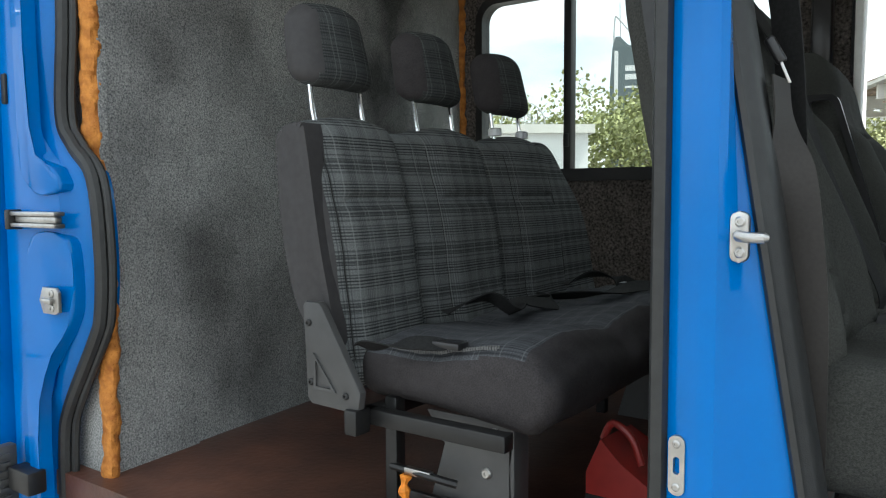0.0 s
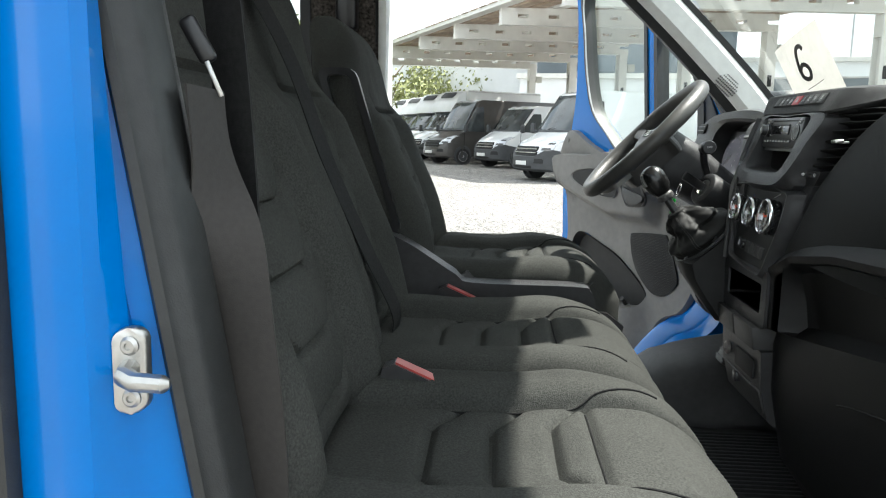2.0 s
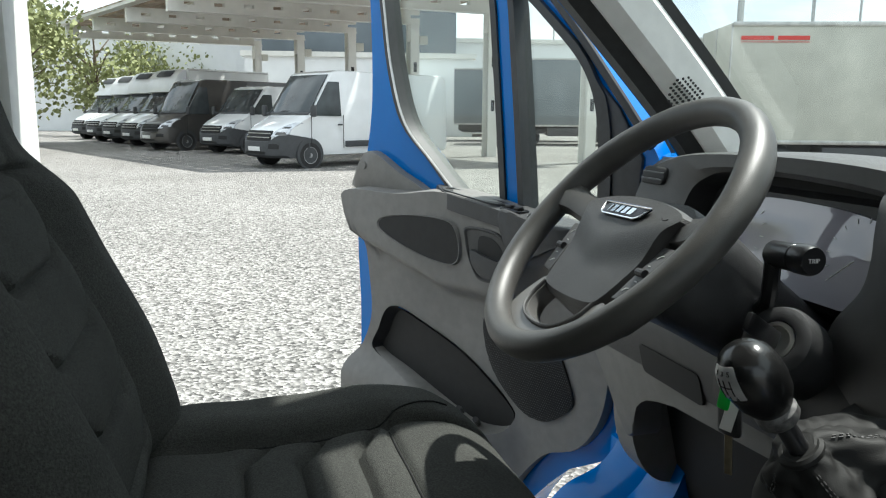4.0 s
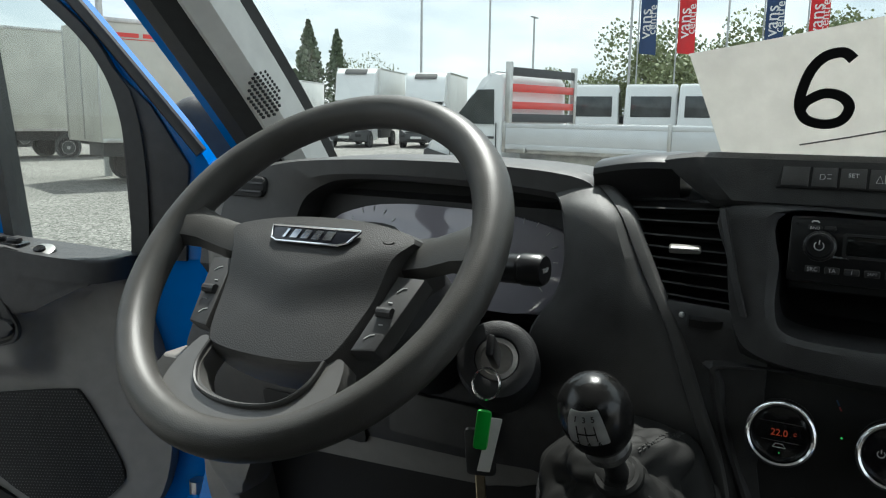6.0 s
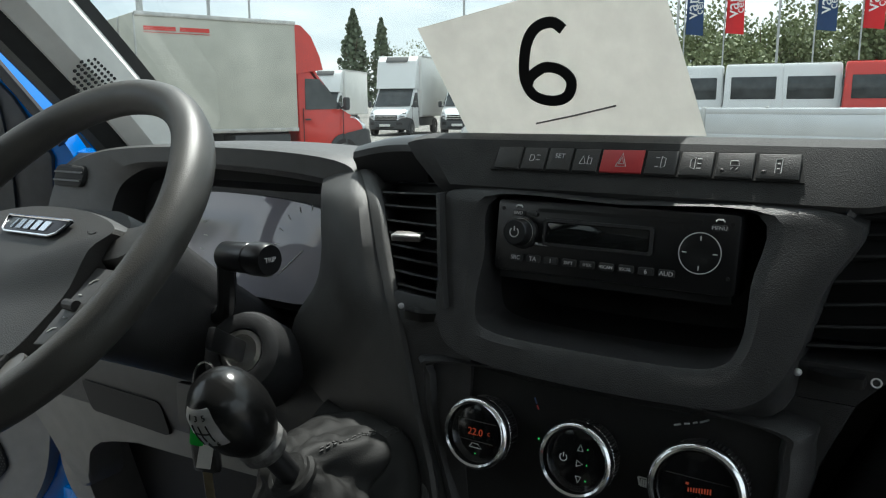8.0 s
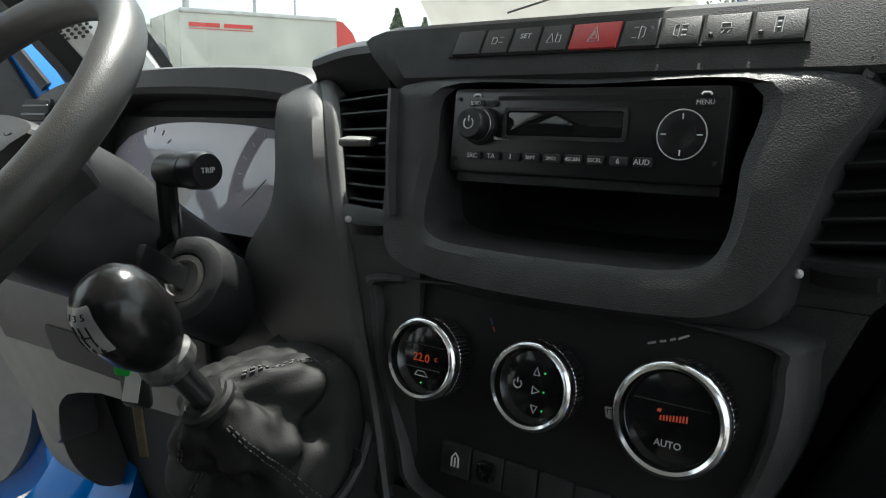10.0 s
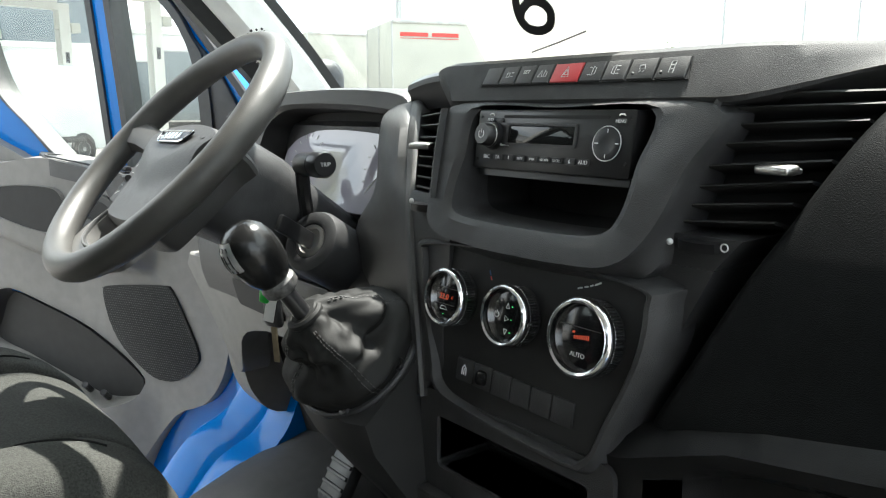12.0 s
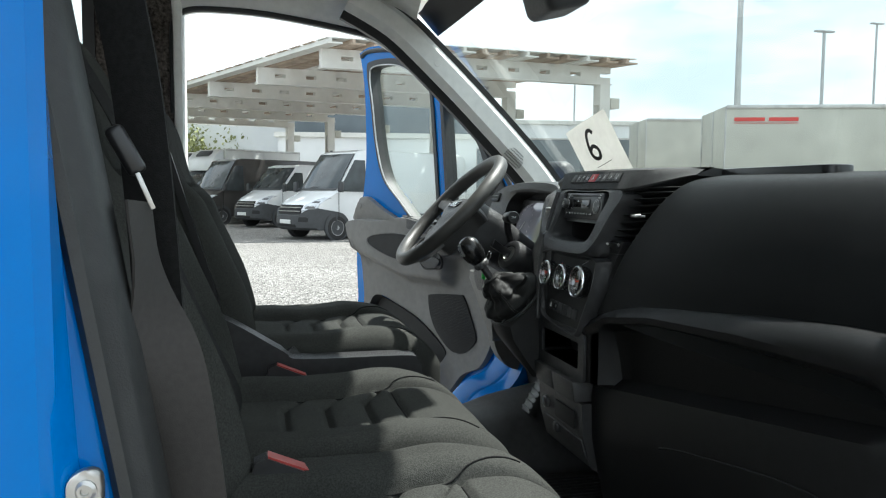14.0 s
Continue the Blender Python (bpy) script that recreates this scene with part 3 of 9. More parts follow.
# pressed fields of the jamb
for pts in ([(-0.870, 0.42), (-0.905, 0.42), (-0.915, 0.70), (-0.90, 0.95), (-0.885, 1.06), (-0.845, 1.105), (-0.76, 1.10), (-0.735, 1.06), (-0.735, 0.94), (-0.77, 0.87), (-0.865, 0.72)],
            [(-0.865, 1.92), (-0.905, 1.92), (-0.905, 1.30), (-0.89, 1.24), (-0.84, 1.19), (-0.76, 1.20), (-0.78, 1.25), (-0.86, 1.34)]):
    bm = B()
    prism(bm, smooth2(pts, 3), lambda u, v, d: Vector((u, -0.985 - d + 0.28 * max(0.0, u + 0.81), v)), -0.02, 0.012, 0.008, 3)
    part("pressed_field", bm, BLUE, jamb)
bm = B()
box(bm, (-0.985, -0.992, 1.40), (-0.965, -0.975, 1.47), 0.004)
part("rubber_buffer", bm, FRAME_BLACK, jamb)
bm = B()
rings = []
for k, p in enumerate(smooth_path([(-0.785, -0.89, 1.92), (-0.775, -0.89, 1.6), (-0.78, -0.89, 1.3), (-0.745, -0.885, 1.0), (-0.755, -0.885, 0.8), (-0.765, -0.885, 0.44)], 34)):
    rg = []
    for q in range(18):
        a = 2 * math.pi * q / 18
        d = Vector((math.cos(a) * 1.25, math.sin(a) * 0.8, 0))
        pp = p + d * 0.02
        r = 0.020 + 0.009 * noise.noise(pp * 24.0) + 0.007 * abs(noise.noise(pp * 60.0)) + 0.004 * noise.noise(pp * 140.0)
        rg.append(p + d * r)
    rings.append(rg)
loft(bm, rings)
part("foam_bead", bm, FOAM, jamb, "rough orange expanding foam")


def bolt(parent, p, ydir, r=0.008, h=0.006, material=None):
    bm_ = B()
    m_ = basis(p, (1, 0, 0), (0, 0, 1) if abs(ydir) else (0, 1, 0))
    lathe(bm_, [(r, 0.0), (r * 1.02, h * 0.5), (r * 0.7, h), (r * 0.4, h), (r * 0.35, h * 0.5), (0.0005, h * 0.5)], m_, 12)
    if ydir > 0:
        bmesh.ops.transform(bm_, matrix=Matrix.Translation(p) @ Matrix.Diagonal((1, -1, 1, 1)) @ Matrix.Translation(-Vector(p)), verts=bm_.verts)
    return part("bolt", bm_, material or STEEL, parent)


door_latch = group_at("door_check", (-0.83, -0.99, 1.13), "zinc steel door guide bracket on the blue jamb", "bracket")
bm = B()
box(bm, (-0.93, -1.012, 1.116), (-0.735, -0.985, 1.126), 0.003)
box(bm, (-0.93, -1.012, 1.142), (-0.735, -0.985, 1.152), 0.003)
part("rail", bm, STEEL, door_latch)
bm = B()
box(bm, (-0.92, -1.004, 1.126), (-0.745, -0.985, 1.142), 0.004)
part("slider", bm, STEEL, door_latch)
bm = B()
box(bm, (-0.945, -1.016, 1.11), (-0.925, -0.98, 1.156), 0.004)
part("end_block", bm, FRAME_BLACK, door_latch)
dovetail = group_at("latch_plate", (-0.79, -0.99, 0.955), "zinc latch plate bolted to the blue jamb", "latch plate")
bm = B()
prism(bm, [(-0.825, 0.955), (-0.81, 0.985), (-0.755, 0.985), (-0.745, 0.975), (-0.745, 0.932), (-0.76, 0.926), (-0.81, 0.926)], lambda u, v, d: Vector((u, -0.996 - d, v)), 0.0, 0.008, 0.002)
part("plate", bm, STEEL, dovetail)
for z in (0.972, 0.940):
    bolt(dovetail, (-0.77, -1.004, z), -1, 0.009, 0.004)
bm = B()
box(bm, (-0.80, -1.015, 0.95), (-0.76, -1.004, 0.962), 0.003)
part("catch", bm, STEEL, dovetail)
for zz in (1.62, 0.80):
    hk = group_at("striker", (-0.99, -1.04, zz), "small zinc door striker on the blue jamb", "striker")
    bm = B()
    prism(bm, rrect(0.028, 0.075, 0.012, 3, -1.0, zz), lambda u, v, d: Vector((u, -1.045 - d, v)), -0.004, 0.004, 0.0015)
    part("plate", bm, STEEL, hk)
    bm = B()
    tube(bm, [(-0.995, -1.049, zz), (-0.98, -1.075, zz), (-0.955, -1.079, zz)], 0.0065, 8)
    part("pin", bm, STEEL, hk)
hinge = group_at("hinge_block", (-0.95, -0.99, 0.53), "black hinge block with ribbed guide", "hinge")
bm = B()
box(bm, (-0.955, -1.03, 0.50), (-0.86, -0.985, 0.555), 0.006)
part("block", bm, FRAME_BLACK, hinge)
bm = B()
box(bm, (-0.995, -1.045, 0.46), (-0.965, -1.0, 0.60), 0.004)
for k in range(6):
    box(bm, (-0.967, -1.046, 0.475 + 0.02 * k), (-0.955, -1.02, 0.483 + 0.02 * k))
part("comb", bm, GUNMETAL, hinge)

# right B pillar: blue, between the rear and the front door openings
def bfront(z):
    return 0.742 - 0.165 * (z - 0.80) + 0.03 * max(0.0, 0.75 - z)


bm = B()
rings = []
for z in np.linspace(0.45, 1.9, 30):
    f = bfront(z)
    rings.append([Vector(p) for p in ((0.556, -0.885, z), (0.558, -0.934, z), (0.576, -0.945, z), (0.615, -0.958, z), (0.622, -0.962, z), (0.640, -0.962, z), (0.648, -0.955, z),
                                     (0.655 + 0.3 * (f - 0.68), -0.936, z), (f - 0.028, -0.928, z), (f - 0.02, -0.924, z), (f - 0.006, -0.915, z), (f, -0.90, z), (f - 0.02, -0.83, z), (0.575, -0.83, z))])
loft(bm, rings)
b_pillar = tagged(part("wall_right_pillar", bm, BLUE), "blue painted steel door pillar", "door pillar", kind="structure")
bm = B()
rings = [[Vector((0.545, -0.90, z)), Vector((0.545, -0.945, z)), Vector((0.552, -0.957, z)), Vector((0.566, -0.957, z)), Vector((0.570, -0.95, z)), Vector((0.570, -0.944, z)), Vector((0.578, -0.949, z)), Vector((0.579, -0.942, z)), Vector((0.575, -0.936, z)), Vector((0.56, -0.92, z))] for z in np.linspace(0.45, 1.9, 12)]
loft(bm, rings)
bmesh.ops.translate(bm, vec=(0.010, 0, 0), verts=bm.verts)
part("rear_seal", bm, RUBBER, b_pillar, "black rubber door seal with a lip")
for zc in (1.36, 1.22, 1.08, 0.94):
    bm = B()
    box(bm, (0.5735, -0.951, zc - 0.006), (0.5765, -0.9485, zc + 0.006), 0.001)
    part("seal_clip", bm, SHADE_BLACK, b_pillar)
bm = B()
rings = []
for z in np.linspace(0.45, 1.9, 30):
    f = bfront(z)
    rings.append([Vector((f - 0.014 + a, b_, z)) for a, b_ in ((0, -0.90), (0.0, -0.922), (0.005, -0.928), (0.012, -0.926), (0.015, -0.919), (0.022, -0.914), (0.026, -0.905), (0.026, -0.87), (0.0, -0.86))])
loft(bm, rings)
part("front_seal", bm, RUBBER, b_pillar, "black rubber door seal")
bm = B()
rings = []
for z in np.linspace(0.5, 1.9, 18):
    f = bfront(z)
    rings.append([Vector((f + a, b_, z)) for a, b_ in ((-0.03, -0.86), (-0.012, -0.885), (-0.008, -0.88), (-0.006, -0.86), (-0.01, -0.81), (-0.03, -0.79), (-0.08, -0.785), (-0.13, -0.80), (-0.13, -0.86))])
loft(bm, rings)
part("pillar_trim", bm, LEDGE_PLASTIC, b_pillar, "dark grey plastic pillar trim")
striker = group_at("door_striker", (0.652, -0.96, 1.13), "zinc steel door striker bolted to the blue pillar", "striker")
bm = B()
prism(bm, rrect(0.019, 0.060, 0.009, 4, 0.660, 1.134), lambda u, v, d: Vector((u, -0.944 - d + 0.6 * (u - 0.652), v)), 0.0, 0.007, 0.002)
part("plate", bm, STEEL, striker)
for zz in (1.152, 1.116):
    bolt(striker, (0.661, -0.946, zz), -1, 0.0065, 0.004)
bm = B()
tube(bm, [(0.660, -0.946, 1.136), (0.665, -0.963, 1.136), (0.674, -0.969, 1.135), (0.694, -0.971, 1.135), (0.698, -0.970, 1.135)], [0.007, 0.007, 0.0065, 0.006, 0.003], 10)
part("striker_pin", bm, STEEL, striker)
low = group_at("latch_eye", (0.596, -0.955, 0.85), "zinc latch eye on the blue pillar", "latch plate")
bm = B()
ring_plate(bm, rrect(0.020, 0.075, 0.009, 4, 0.595, 0.853), rrect(0.008, 0.022, 0.004, 4, 0.595, 0.853), lambda u, v, d: Vector((u, -0.950 - d, v)), 0.0, 0.007)
part("plate", bm, STEEL, low)
for zz in (0.88, 0.826):
    bolt(low, (0.595, -0.957, zz), -1, 0.005, 0.003)

# sills and lower walls that close the shell
bm = B()
box(bm, (-0.70, -0.98, 0.38), (0.60, -0.90, FLOOR_R - 0.05), 0.01)
box(bm, (0.60, -0.98, 0.34), (1.70, -0.86, FLOOR_F + 0.01), 0.015)
tagged(part("sill_right", bm, BLUE), "blue painted door sill", "sill", kind="structure")

# left front opening: blue sill, hinge post, A pillar
bm = B()
rings = []
for u in smooth_path([(0.56, 0.40, 0), (0.9, 0.40, 0), (1.15, 0.42, 0), (1.27, 0.50, 0), (1.34, 0.62, 0), (1.42, 0.715, 0), (1.50, 0.755, 0), (1.545, 0.82, 0), (1.575, 0.95, 0), (1.59, 1.20, 0)], 6):
    x, z = u.x, u.y
    up = Vector((0, 0, 1)) if x < 1.2 else Vector((-0.6, 0, 0.8))
    rings.append([Vector((x, y_, z)) + up * d_ for y_, d_ in ((0.76, -0.035), (0.80, -0.025), (0.84, -0.028), (0.86, -0.012), (0.885, -0.008), (0.90, 0.0), (0.925, 0.0), (0.94, -0.02), (0.945, -0.08), (0.76, -0.08))])
loft(bm, rings)
sill_left = tagged(part("sill_left", bm, BLUE), "glossy blue painted door step and hinge post", "sill", kind="structure")
bm = B()
box(bm, (1.60, 0.80, 0.5), (1.78, 0.96, 1.34), 0.02)
part("hinge_post", bm, BLUE, sill_left)
bm = B()
box(bm, (1.535, 0.925, 0.72), (1.585, 0.955, 0.80), 0.006)
part("hinge_plate", bm, BLUE, sill_left)
bm = B()
tube(bm, [(1.56, 0.95, 0.70), (1.56, 0.95, 0.82)], 0.013, 10)
part("hinge_pin", bm, STEEL, sill_left)


def a_pillar(side):
    """Pale trim, black screen edge and blue outer skin of one windscreen pillar."""
    path = smooth_path([(1.70, 0.83, 1.27), (1.60, 0.83, 1.40), (1.44, 0.825, 1.565), (1.28, 0.815, 1.715), (1.16, 0.79, 1.81), (1.03, 0.77, 1.875)], 5)
    g = tagged(new("wall_a_pillar_" + ("left" if side > 0 else "right")), "pale grey plastic windscreen pillar with black rubber edge", "windscreen pillar", kind="structure")
    specs = (("trim", LIGHT_PLASTIC, [(-0.045, -0.02), (-0.045, -0.055), (-0.025, -0.075), (0.02, -0.072), (0.04, -0.05), (0.042, -0.02)]),
             ("screen_edge", RUBBER, [(0.036, -0.055), (0.052, -0.058), (0.058, -0.02), (0.036, -0.015)]),
             ("outer_skin", BLUE, [(-0.05, -0.02), (0.06, -0.018), (0.06, 0.03), (0.0, 0.05), (-0.05, 0.03)]),
             ("door_seal", RUBBER, [(-0.066, -0.035), (-0.044, -0.05), (-0.042, -0.01), (-0.064, -0.005)]))
    for nm, mt, sec in specs:
        bm_ = B()
        rg = []
        for i, p in enumerate(path):
            t = (path[min(i + 1, len(path) - 1)] - path[max(i - 1, 0)]).normalized()
            outw = Vector((0, 1, 0))
            fwd = outw.cross(t).normalized()
            if fwd.z < 0:
                fwd = -fwd
            q = [p + fwd * a + outw * b_ for a, b_ in sec]
            rg.append([Vector((v.x, v.y * side, v.z)) for v in q])
        loft(bm_, rg)
        part(nm, bm_, mt, g)
    bm_ = B()
    for i in range(7):
        for j in range(11):
            a, b_ = -0.024 + 0.008 * i, -0.03 + 0.006 * j
            if (a / 0.027) ** 2 + (b_ / 0.034) ** 2 > 1.1:
                continue
            p = Vector((1.525, 0.753 + 0.1 * abs(a), 1.435)) + Vector((0.66, 0, 0.75)) * a + Vector((-0.75, 0, 0.66)) * b_
            p.y *= side
            bmesh.ops.create_cone(bm_, cap_ends=True, segments=6, radius1=0.0022, radius2=0.0022, depth=0.003, matrix=Matrix.Translation(p) @ pose(0, 0, 0, 90, 0, 0))
    part("speaker_holes", bm_, SHADE_BLACK, g, "small round speaker perforations")
    if side > 0:
        bm_ = B()
        bmesh.ops.create_cone(bm_, cap_ends=True, segments=14, radius1=0.011, radius2=0.010, depth=0.004, matrix=pose(1.285, 0.742, 1.705, 90, 0, 0))
        part("screw_cap", bm_, LIGHT_PLASTIC, g)
    return g


a_pillar(1)
a_pillar(-1)
# windscreen, and the header over it
bm = B()
secs = []
for k in range(9):
    y = -0.80 + 0.2 * k
    bow = 0.10 * (1 - (y / 0.82) ** 2)
    secs.append([Vector((1.745 + bow * 1.1, y, 1.30)), Vector((1.445 + bow * 0.95, y, 1.645)), Vector((1.225 - bow * 0.4, y, 1.885))])
vr = [[bm.verts.new(p) for p in s] for s in secs]
for a, b_ in zip(vr, vr[1:]):
    for i in range(2):
        bm.faces.new((a[i], a[i + 1], b_[i + 1], b_[i]))
ws = tagged(part("window_2", bm, SCREEN_GLASS), "slightly tinted windscreen", "windscreen", kind="structure")
ws.visible_shadow = False
# black band added unseen along the top of the screen to shade the seats
bm = B()
rings = []
for s_ in secs:
    a_, b2_ = s_[2], s_[1]
    e_ = a_.lerp(b2_, 0.36)
    rings.append([a_ + Vector((-0.004, 0, -0.004)), e_ + Vector((-0.004, 0, -0.004)), e_ + Vector((-0.006, 0, -0.006)), a_ + Vector((-0.006, 0, -0.006))])
loft(bm, rings)
part("seat_shade_band", bm, SHADE_BLACK, ws, "added black band on the windscreen that shades the seats")
# bulkhead and bonnet close the front
bm = B()
box(bm, (1.78, -0.95, 0.35), (1.86, 0.95, 1.28), 0.02)
tagged(part("wall_front", bm, SHADE_BLACK), "dark bulkhead behind the dashboard", "bulkhead", kind="structure")
bm = B()
loft(bm, [[Vector((x, y, z - 0.06 * (abs(y) / 0.9) ** 3)) for y in np.linspace(-0.93, 0.93, 11)] + [Vector((x, y, 0.6)) for y in np.linspace(0.93, -0.93, 11)] for x, z in ((1.80, 1.24), (2.05, 1.16), (2.35, 1.02), (2.45, 0.85))])
tagged(part("bonnet", bm, BLUE), "blue bonnet of the van", "bonnet", kind="structure")

# wheel arch hump and kick panel inside the front left corner
bm = B()
rings = []
for x, zt, yo in ((1.12, 0.57, 0.80), (1.20, 0.60, 0.80), (1.28, 0.66, 0.80), (1.36, 0.715, 0.80), (1.45, 0.74, 0.81), (1.56, 0.76, 0.82), (1.72, 0.80, 0.82)):
    rings.append([Vector(p) for p in ((x, 0.46, 0.50), (x, 0.50, zt - 0.09), (x, 0.56, zt - 0.03), (x, 0.67, zt), (x, yo - 0.04, zt - 0.03), (x, yo, zt - 0.09), (x, yo, 0.45))])
loft(bm, rings)
tagged(part("floor_arch", bm, DARK_PLASTIC), "black moulded wheel arch in the footwell", "floor", kind="structure")
bm = B()
prism(bm, smooth2([(1.52, 1.30), (1.495, 1.15), (1.48, 1.0), (1.475, 0.90), (1.50, 0.82), (1.56, 0.78), (1.70, 0.80), (1.70, 1.30)], 4), lambda u, v, d: Vector((u, 0.78 + d, v)), 0.0, 0.06, 0.01)
tagged(part("wall_kick_panel", bm, GREY_PLASTIC), "grey kick panel beside the footwell", "trim", kind="structure")

# ================= rear bench =================
def bench_back_x(z):
    return -0.122 - 0.20 * (z - 0.91)


bench = group_at("rear_bench", (0.0, -0.19, FLOOR_R), "three-seat rear bench in dark check cloth on a steel frame", "bench seat")
BY0, BY1 = -0.785, 0.43
PAN = [(-0.745, -0.520), (-0.395, -0.168), (-0.035, 0.180)]


def back_warp(p, q):
    w = (p.y + (BY1 - BY0) / 2)
    y = BY0 + w
    z = 1.070 + p.z
    top = 0.012 * math.cos(2 * math.pi * (y + 0.632) / 0.353) * step01(z, 1.15, 1.32)
    fr = step01(p.x, 0.0, 0.05)
    relief = 0.0
    for a, b_ in PAN:
        inside = step01(y, a - 0.012, a + 0.02) * step01(y, b_ + 0.012, b_ - 0.02)
        relief += 0.016 * inside * (1 - 0.5 * bump1(z, 1.172, 0.012)) - 0.010 * bump1(z, 1.172, 0.006) * inside
    for g in (-0.487, -0.132):
        relief -= 0.020 * bump1(y, g, 0.035)
    relief += 0.012 * math.sin(math.pi * step01(z, 0.9, 1.33))
    wr = 0.004 * noise.noise(Vector((y * 9, z * 9, 1.5))) + 0.0025 * noise.noise(Vector((y * 30, z * 24, 4)))
    x = bench_back_x(z) - 0.055 + p.x + fr * (relief + wr) + 0.03 * step01(y, 0.25, 0.43) * step01(z, 1.15, 1.35) * -1
    yy = y - 0.10 * step01(y, 0.2, 0.43) * step01(z, 1.0, 1.34)
    return Vector((x, yy, z + top))


bm = B()
pad(bm, (0.125, BY1 - BY0, 0.54), 0.045, (8, 110, 40), back_warp)
back = part("backrest", bm, PLAID, bench, "dark check cloth backrest")
SIDE_VINYL = mat("charcoal vinyl side", (0.036, 0.034, 0.035), 0.75, 0.0, 0.12, 60.0, 0.3, 500.0, stains=0.1)
back.data.materials.append(SIDE_VINYL)
for f_ in back.data.polygons:
    if f_.center.y < BY0 + 0.016:
        f_.material_index = 1


def on_back(y, z):
    """On the front skin of the backrest."""
    return back_warp(Vector((0.0625, y - BY0 - (BY1 - BY0) / 2, z - 1.070)), Vector((1, 0, 0))) + Vector((0.0003, 0, 0))


for a, b_ in PAN:
    for ln in ([(a, 1.174), ((a + b_) / 2, 1.172), (b_, 1.174)], [(b_ + 0.012, z_) for z_ in (0.86, 0.95, 1.05, 1.15, 1.25, 1.30)], [(a - 0.010, z_) for z_ in (0.86, 0.95, 1.05, 1.15, 1.25, 1.30)]):
        pts_ = [(ln[i][0] + (ln[i + 1][0] - ln[i][0]) * t_ / 6, ln[i][1] + (ln[i + 1][1] - ln[i][1]) * t_ / 6) for i in range(len(ln) - 1) for t_ in range(6)] + [ln[-1]]
        bm = B()
        tube(bm, [on_back(*p_) for p_ in pts_], 0.0014, 6)
        part("seam", bm, SHADE_BLACK, back)
bm = B()
sidep = [(-0.272, 1.295), (-0.248, 1.322), (-0.205, 1.328), (-0.192, 1.30), (-0.160, 1.10), (-0.120, 0.90), (-0.16, 0.89), (-0.225, 0.97), (-0.262, 1.12)]
prism(bm, smooth2(sidep, 4), lambda u, v, d: Vector((u, BY0 - 0.012 + d, v)), 0.05, 0.0, 0.012, 3)
part("side_panel", bm, SIDE_VINYL, back, "plain charcoal side panel")
def cushion_warp(p, q):
    y = BY0 + 0.02 + (p.y + (BY1 - BY0) / 2)
    x = 0.10 + p.x
    fr = step01(p.z, -0.02, 0.05)
    dz = 0.0
    for c in (-0.585, -0.21, 0.14):
        dz += 0.014 * bump1(y, c, 0.11)
    for g in (-0.395, -0.038):
        dz -= 0.010 * bump1(y, g, 0.03)
    dz += 0.012 * bump1(x, 0.22, 0.08) - 0.02 * step01(x, 0.24, 0.33)
    dz += 0.005 * noise.noise(Vector((x * 10, y * 8, 2))) + 0.003 * noise.noise(Vector((x * 28, y * 22, 9)))
    side = 0.010 * noise.noise(Vector((y * 7, p.z * 14, 8))) * step01(x, 0.2, 0.32)
    low = -0.035 * step01(x, 0.05, 0.30) * step01(p.z, 0.03, -0.05)
    return Vector((x + side + 0.02 * math.sin(math.pi * q.z * 0.5 + 1.2) * step01(x, 0.2, 0.33), y, 0.842 + p.z * (1 + 0.25 * step01(x, 0.0, 0.3)) + fr * dz + low * 0.3))


bm = B()
pad(bm, (0.42, BY1 - BY0 - 0.02, 0.105), 0.042, (34, 90, 10), cushion_warp)
cush = part("seat_cushion", bm, BENCH_CLOTH, bench, "black cloth seat cushion with a check top, sagging")
cush.data.materials.append(PLAID_TOP)
for f_ in cush.data.polygons:
    if f_.normal.z > 0.55 and f_.center.x < 0.262:
        f_.material_index = 1
for dx in (0.0, 0.010):
    bm = B()
    for k in range(44):
        x = -0.07 + 0.0055 * k
        v = cushion_warp(Vector((x - 0.06, -(BY1 - BY0) / 2 + 0.022 + dx, 0.0525)), Vector((0, 0, 1)))
        box(bm, (v.x, v.y - 0.0008, v.z - 0.004), (v.x + 0.0035, v.y + 0.0008, v.z + 0.0016))
    part("stitching", bm, STITCH, cush)
for yc in (-0.640, -0.286, 0.074):
    hr = part("headrest", pad(B(), (0.085, 0.205, 0.172), 0.040, (10, 18, 16),
              lambda p, q, yc=yc: Vector((-0.262 + p.x - 0.02 * (p.z / 0.0875) - 0.022 * (p.y / 0.1) ** 2 + 0.006 * step01(p.x, 0, 0.04) * math.cos(p.y * 20), yc + p.y * (1 - 0.10 * q.z - 0.03 * q.z * q.z), 1.497 + p.z + 0.008 * math.cos(p.y * 14) * step01(p.z, 0, 0.08)))),
              HEAD_CLOTH, bench, "check cloth headrest with plain sides")
    hr.data.materials.append(SIDE_VINYL if yc < -0.5 else BENCH_CLOTH)
    for f_ in hr.data.polygons:
        if abs(f_.normal.y) > 0.55:
            f_.material_index = 1
    for dy in (-0.077, 0.077):
        bm = B()
        tube(bm, [(-0.235, yc + dy, 1.30), (-0.25, yc + dy, 1.36), (-0.262, yc + dy, 1.45)], 0.0055, 8)
        part("post", bm, CHROME, hr, "thin chrome post")
        if yc > 0.0:
            bm = B()
            lathe(bm, [(0.019, 0), (0.019, 0.018), (0.015, 0.022), (0.006, 0.022)], Matrix.Translation((-0.243, yc + dy, 1.350)), 14)
            part("post_collar", bm, WHITE_PAINT, hr, "white plastic post collar")
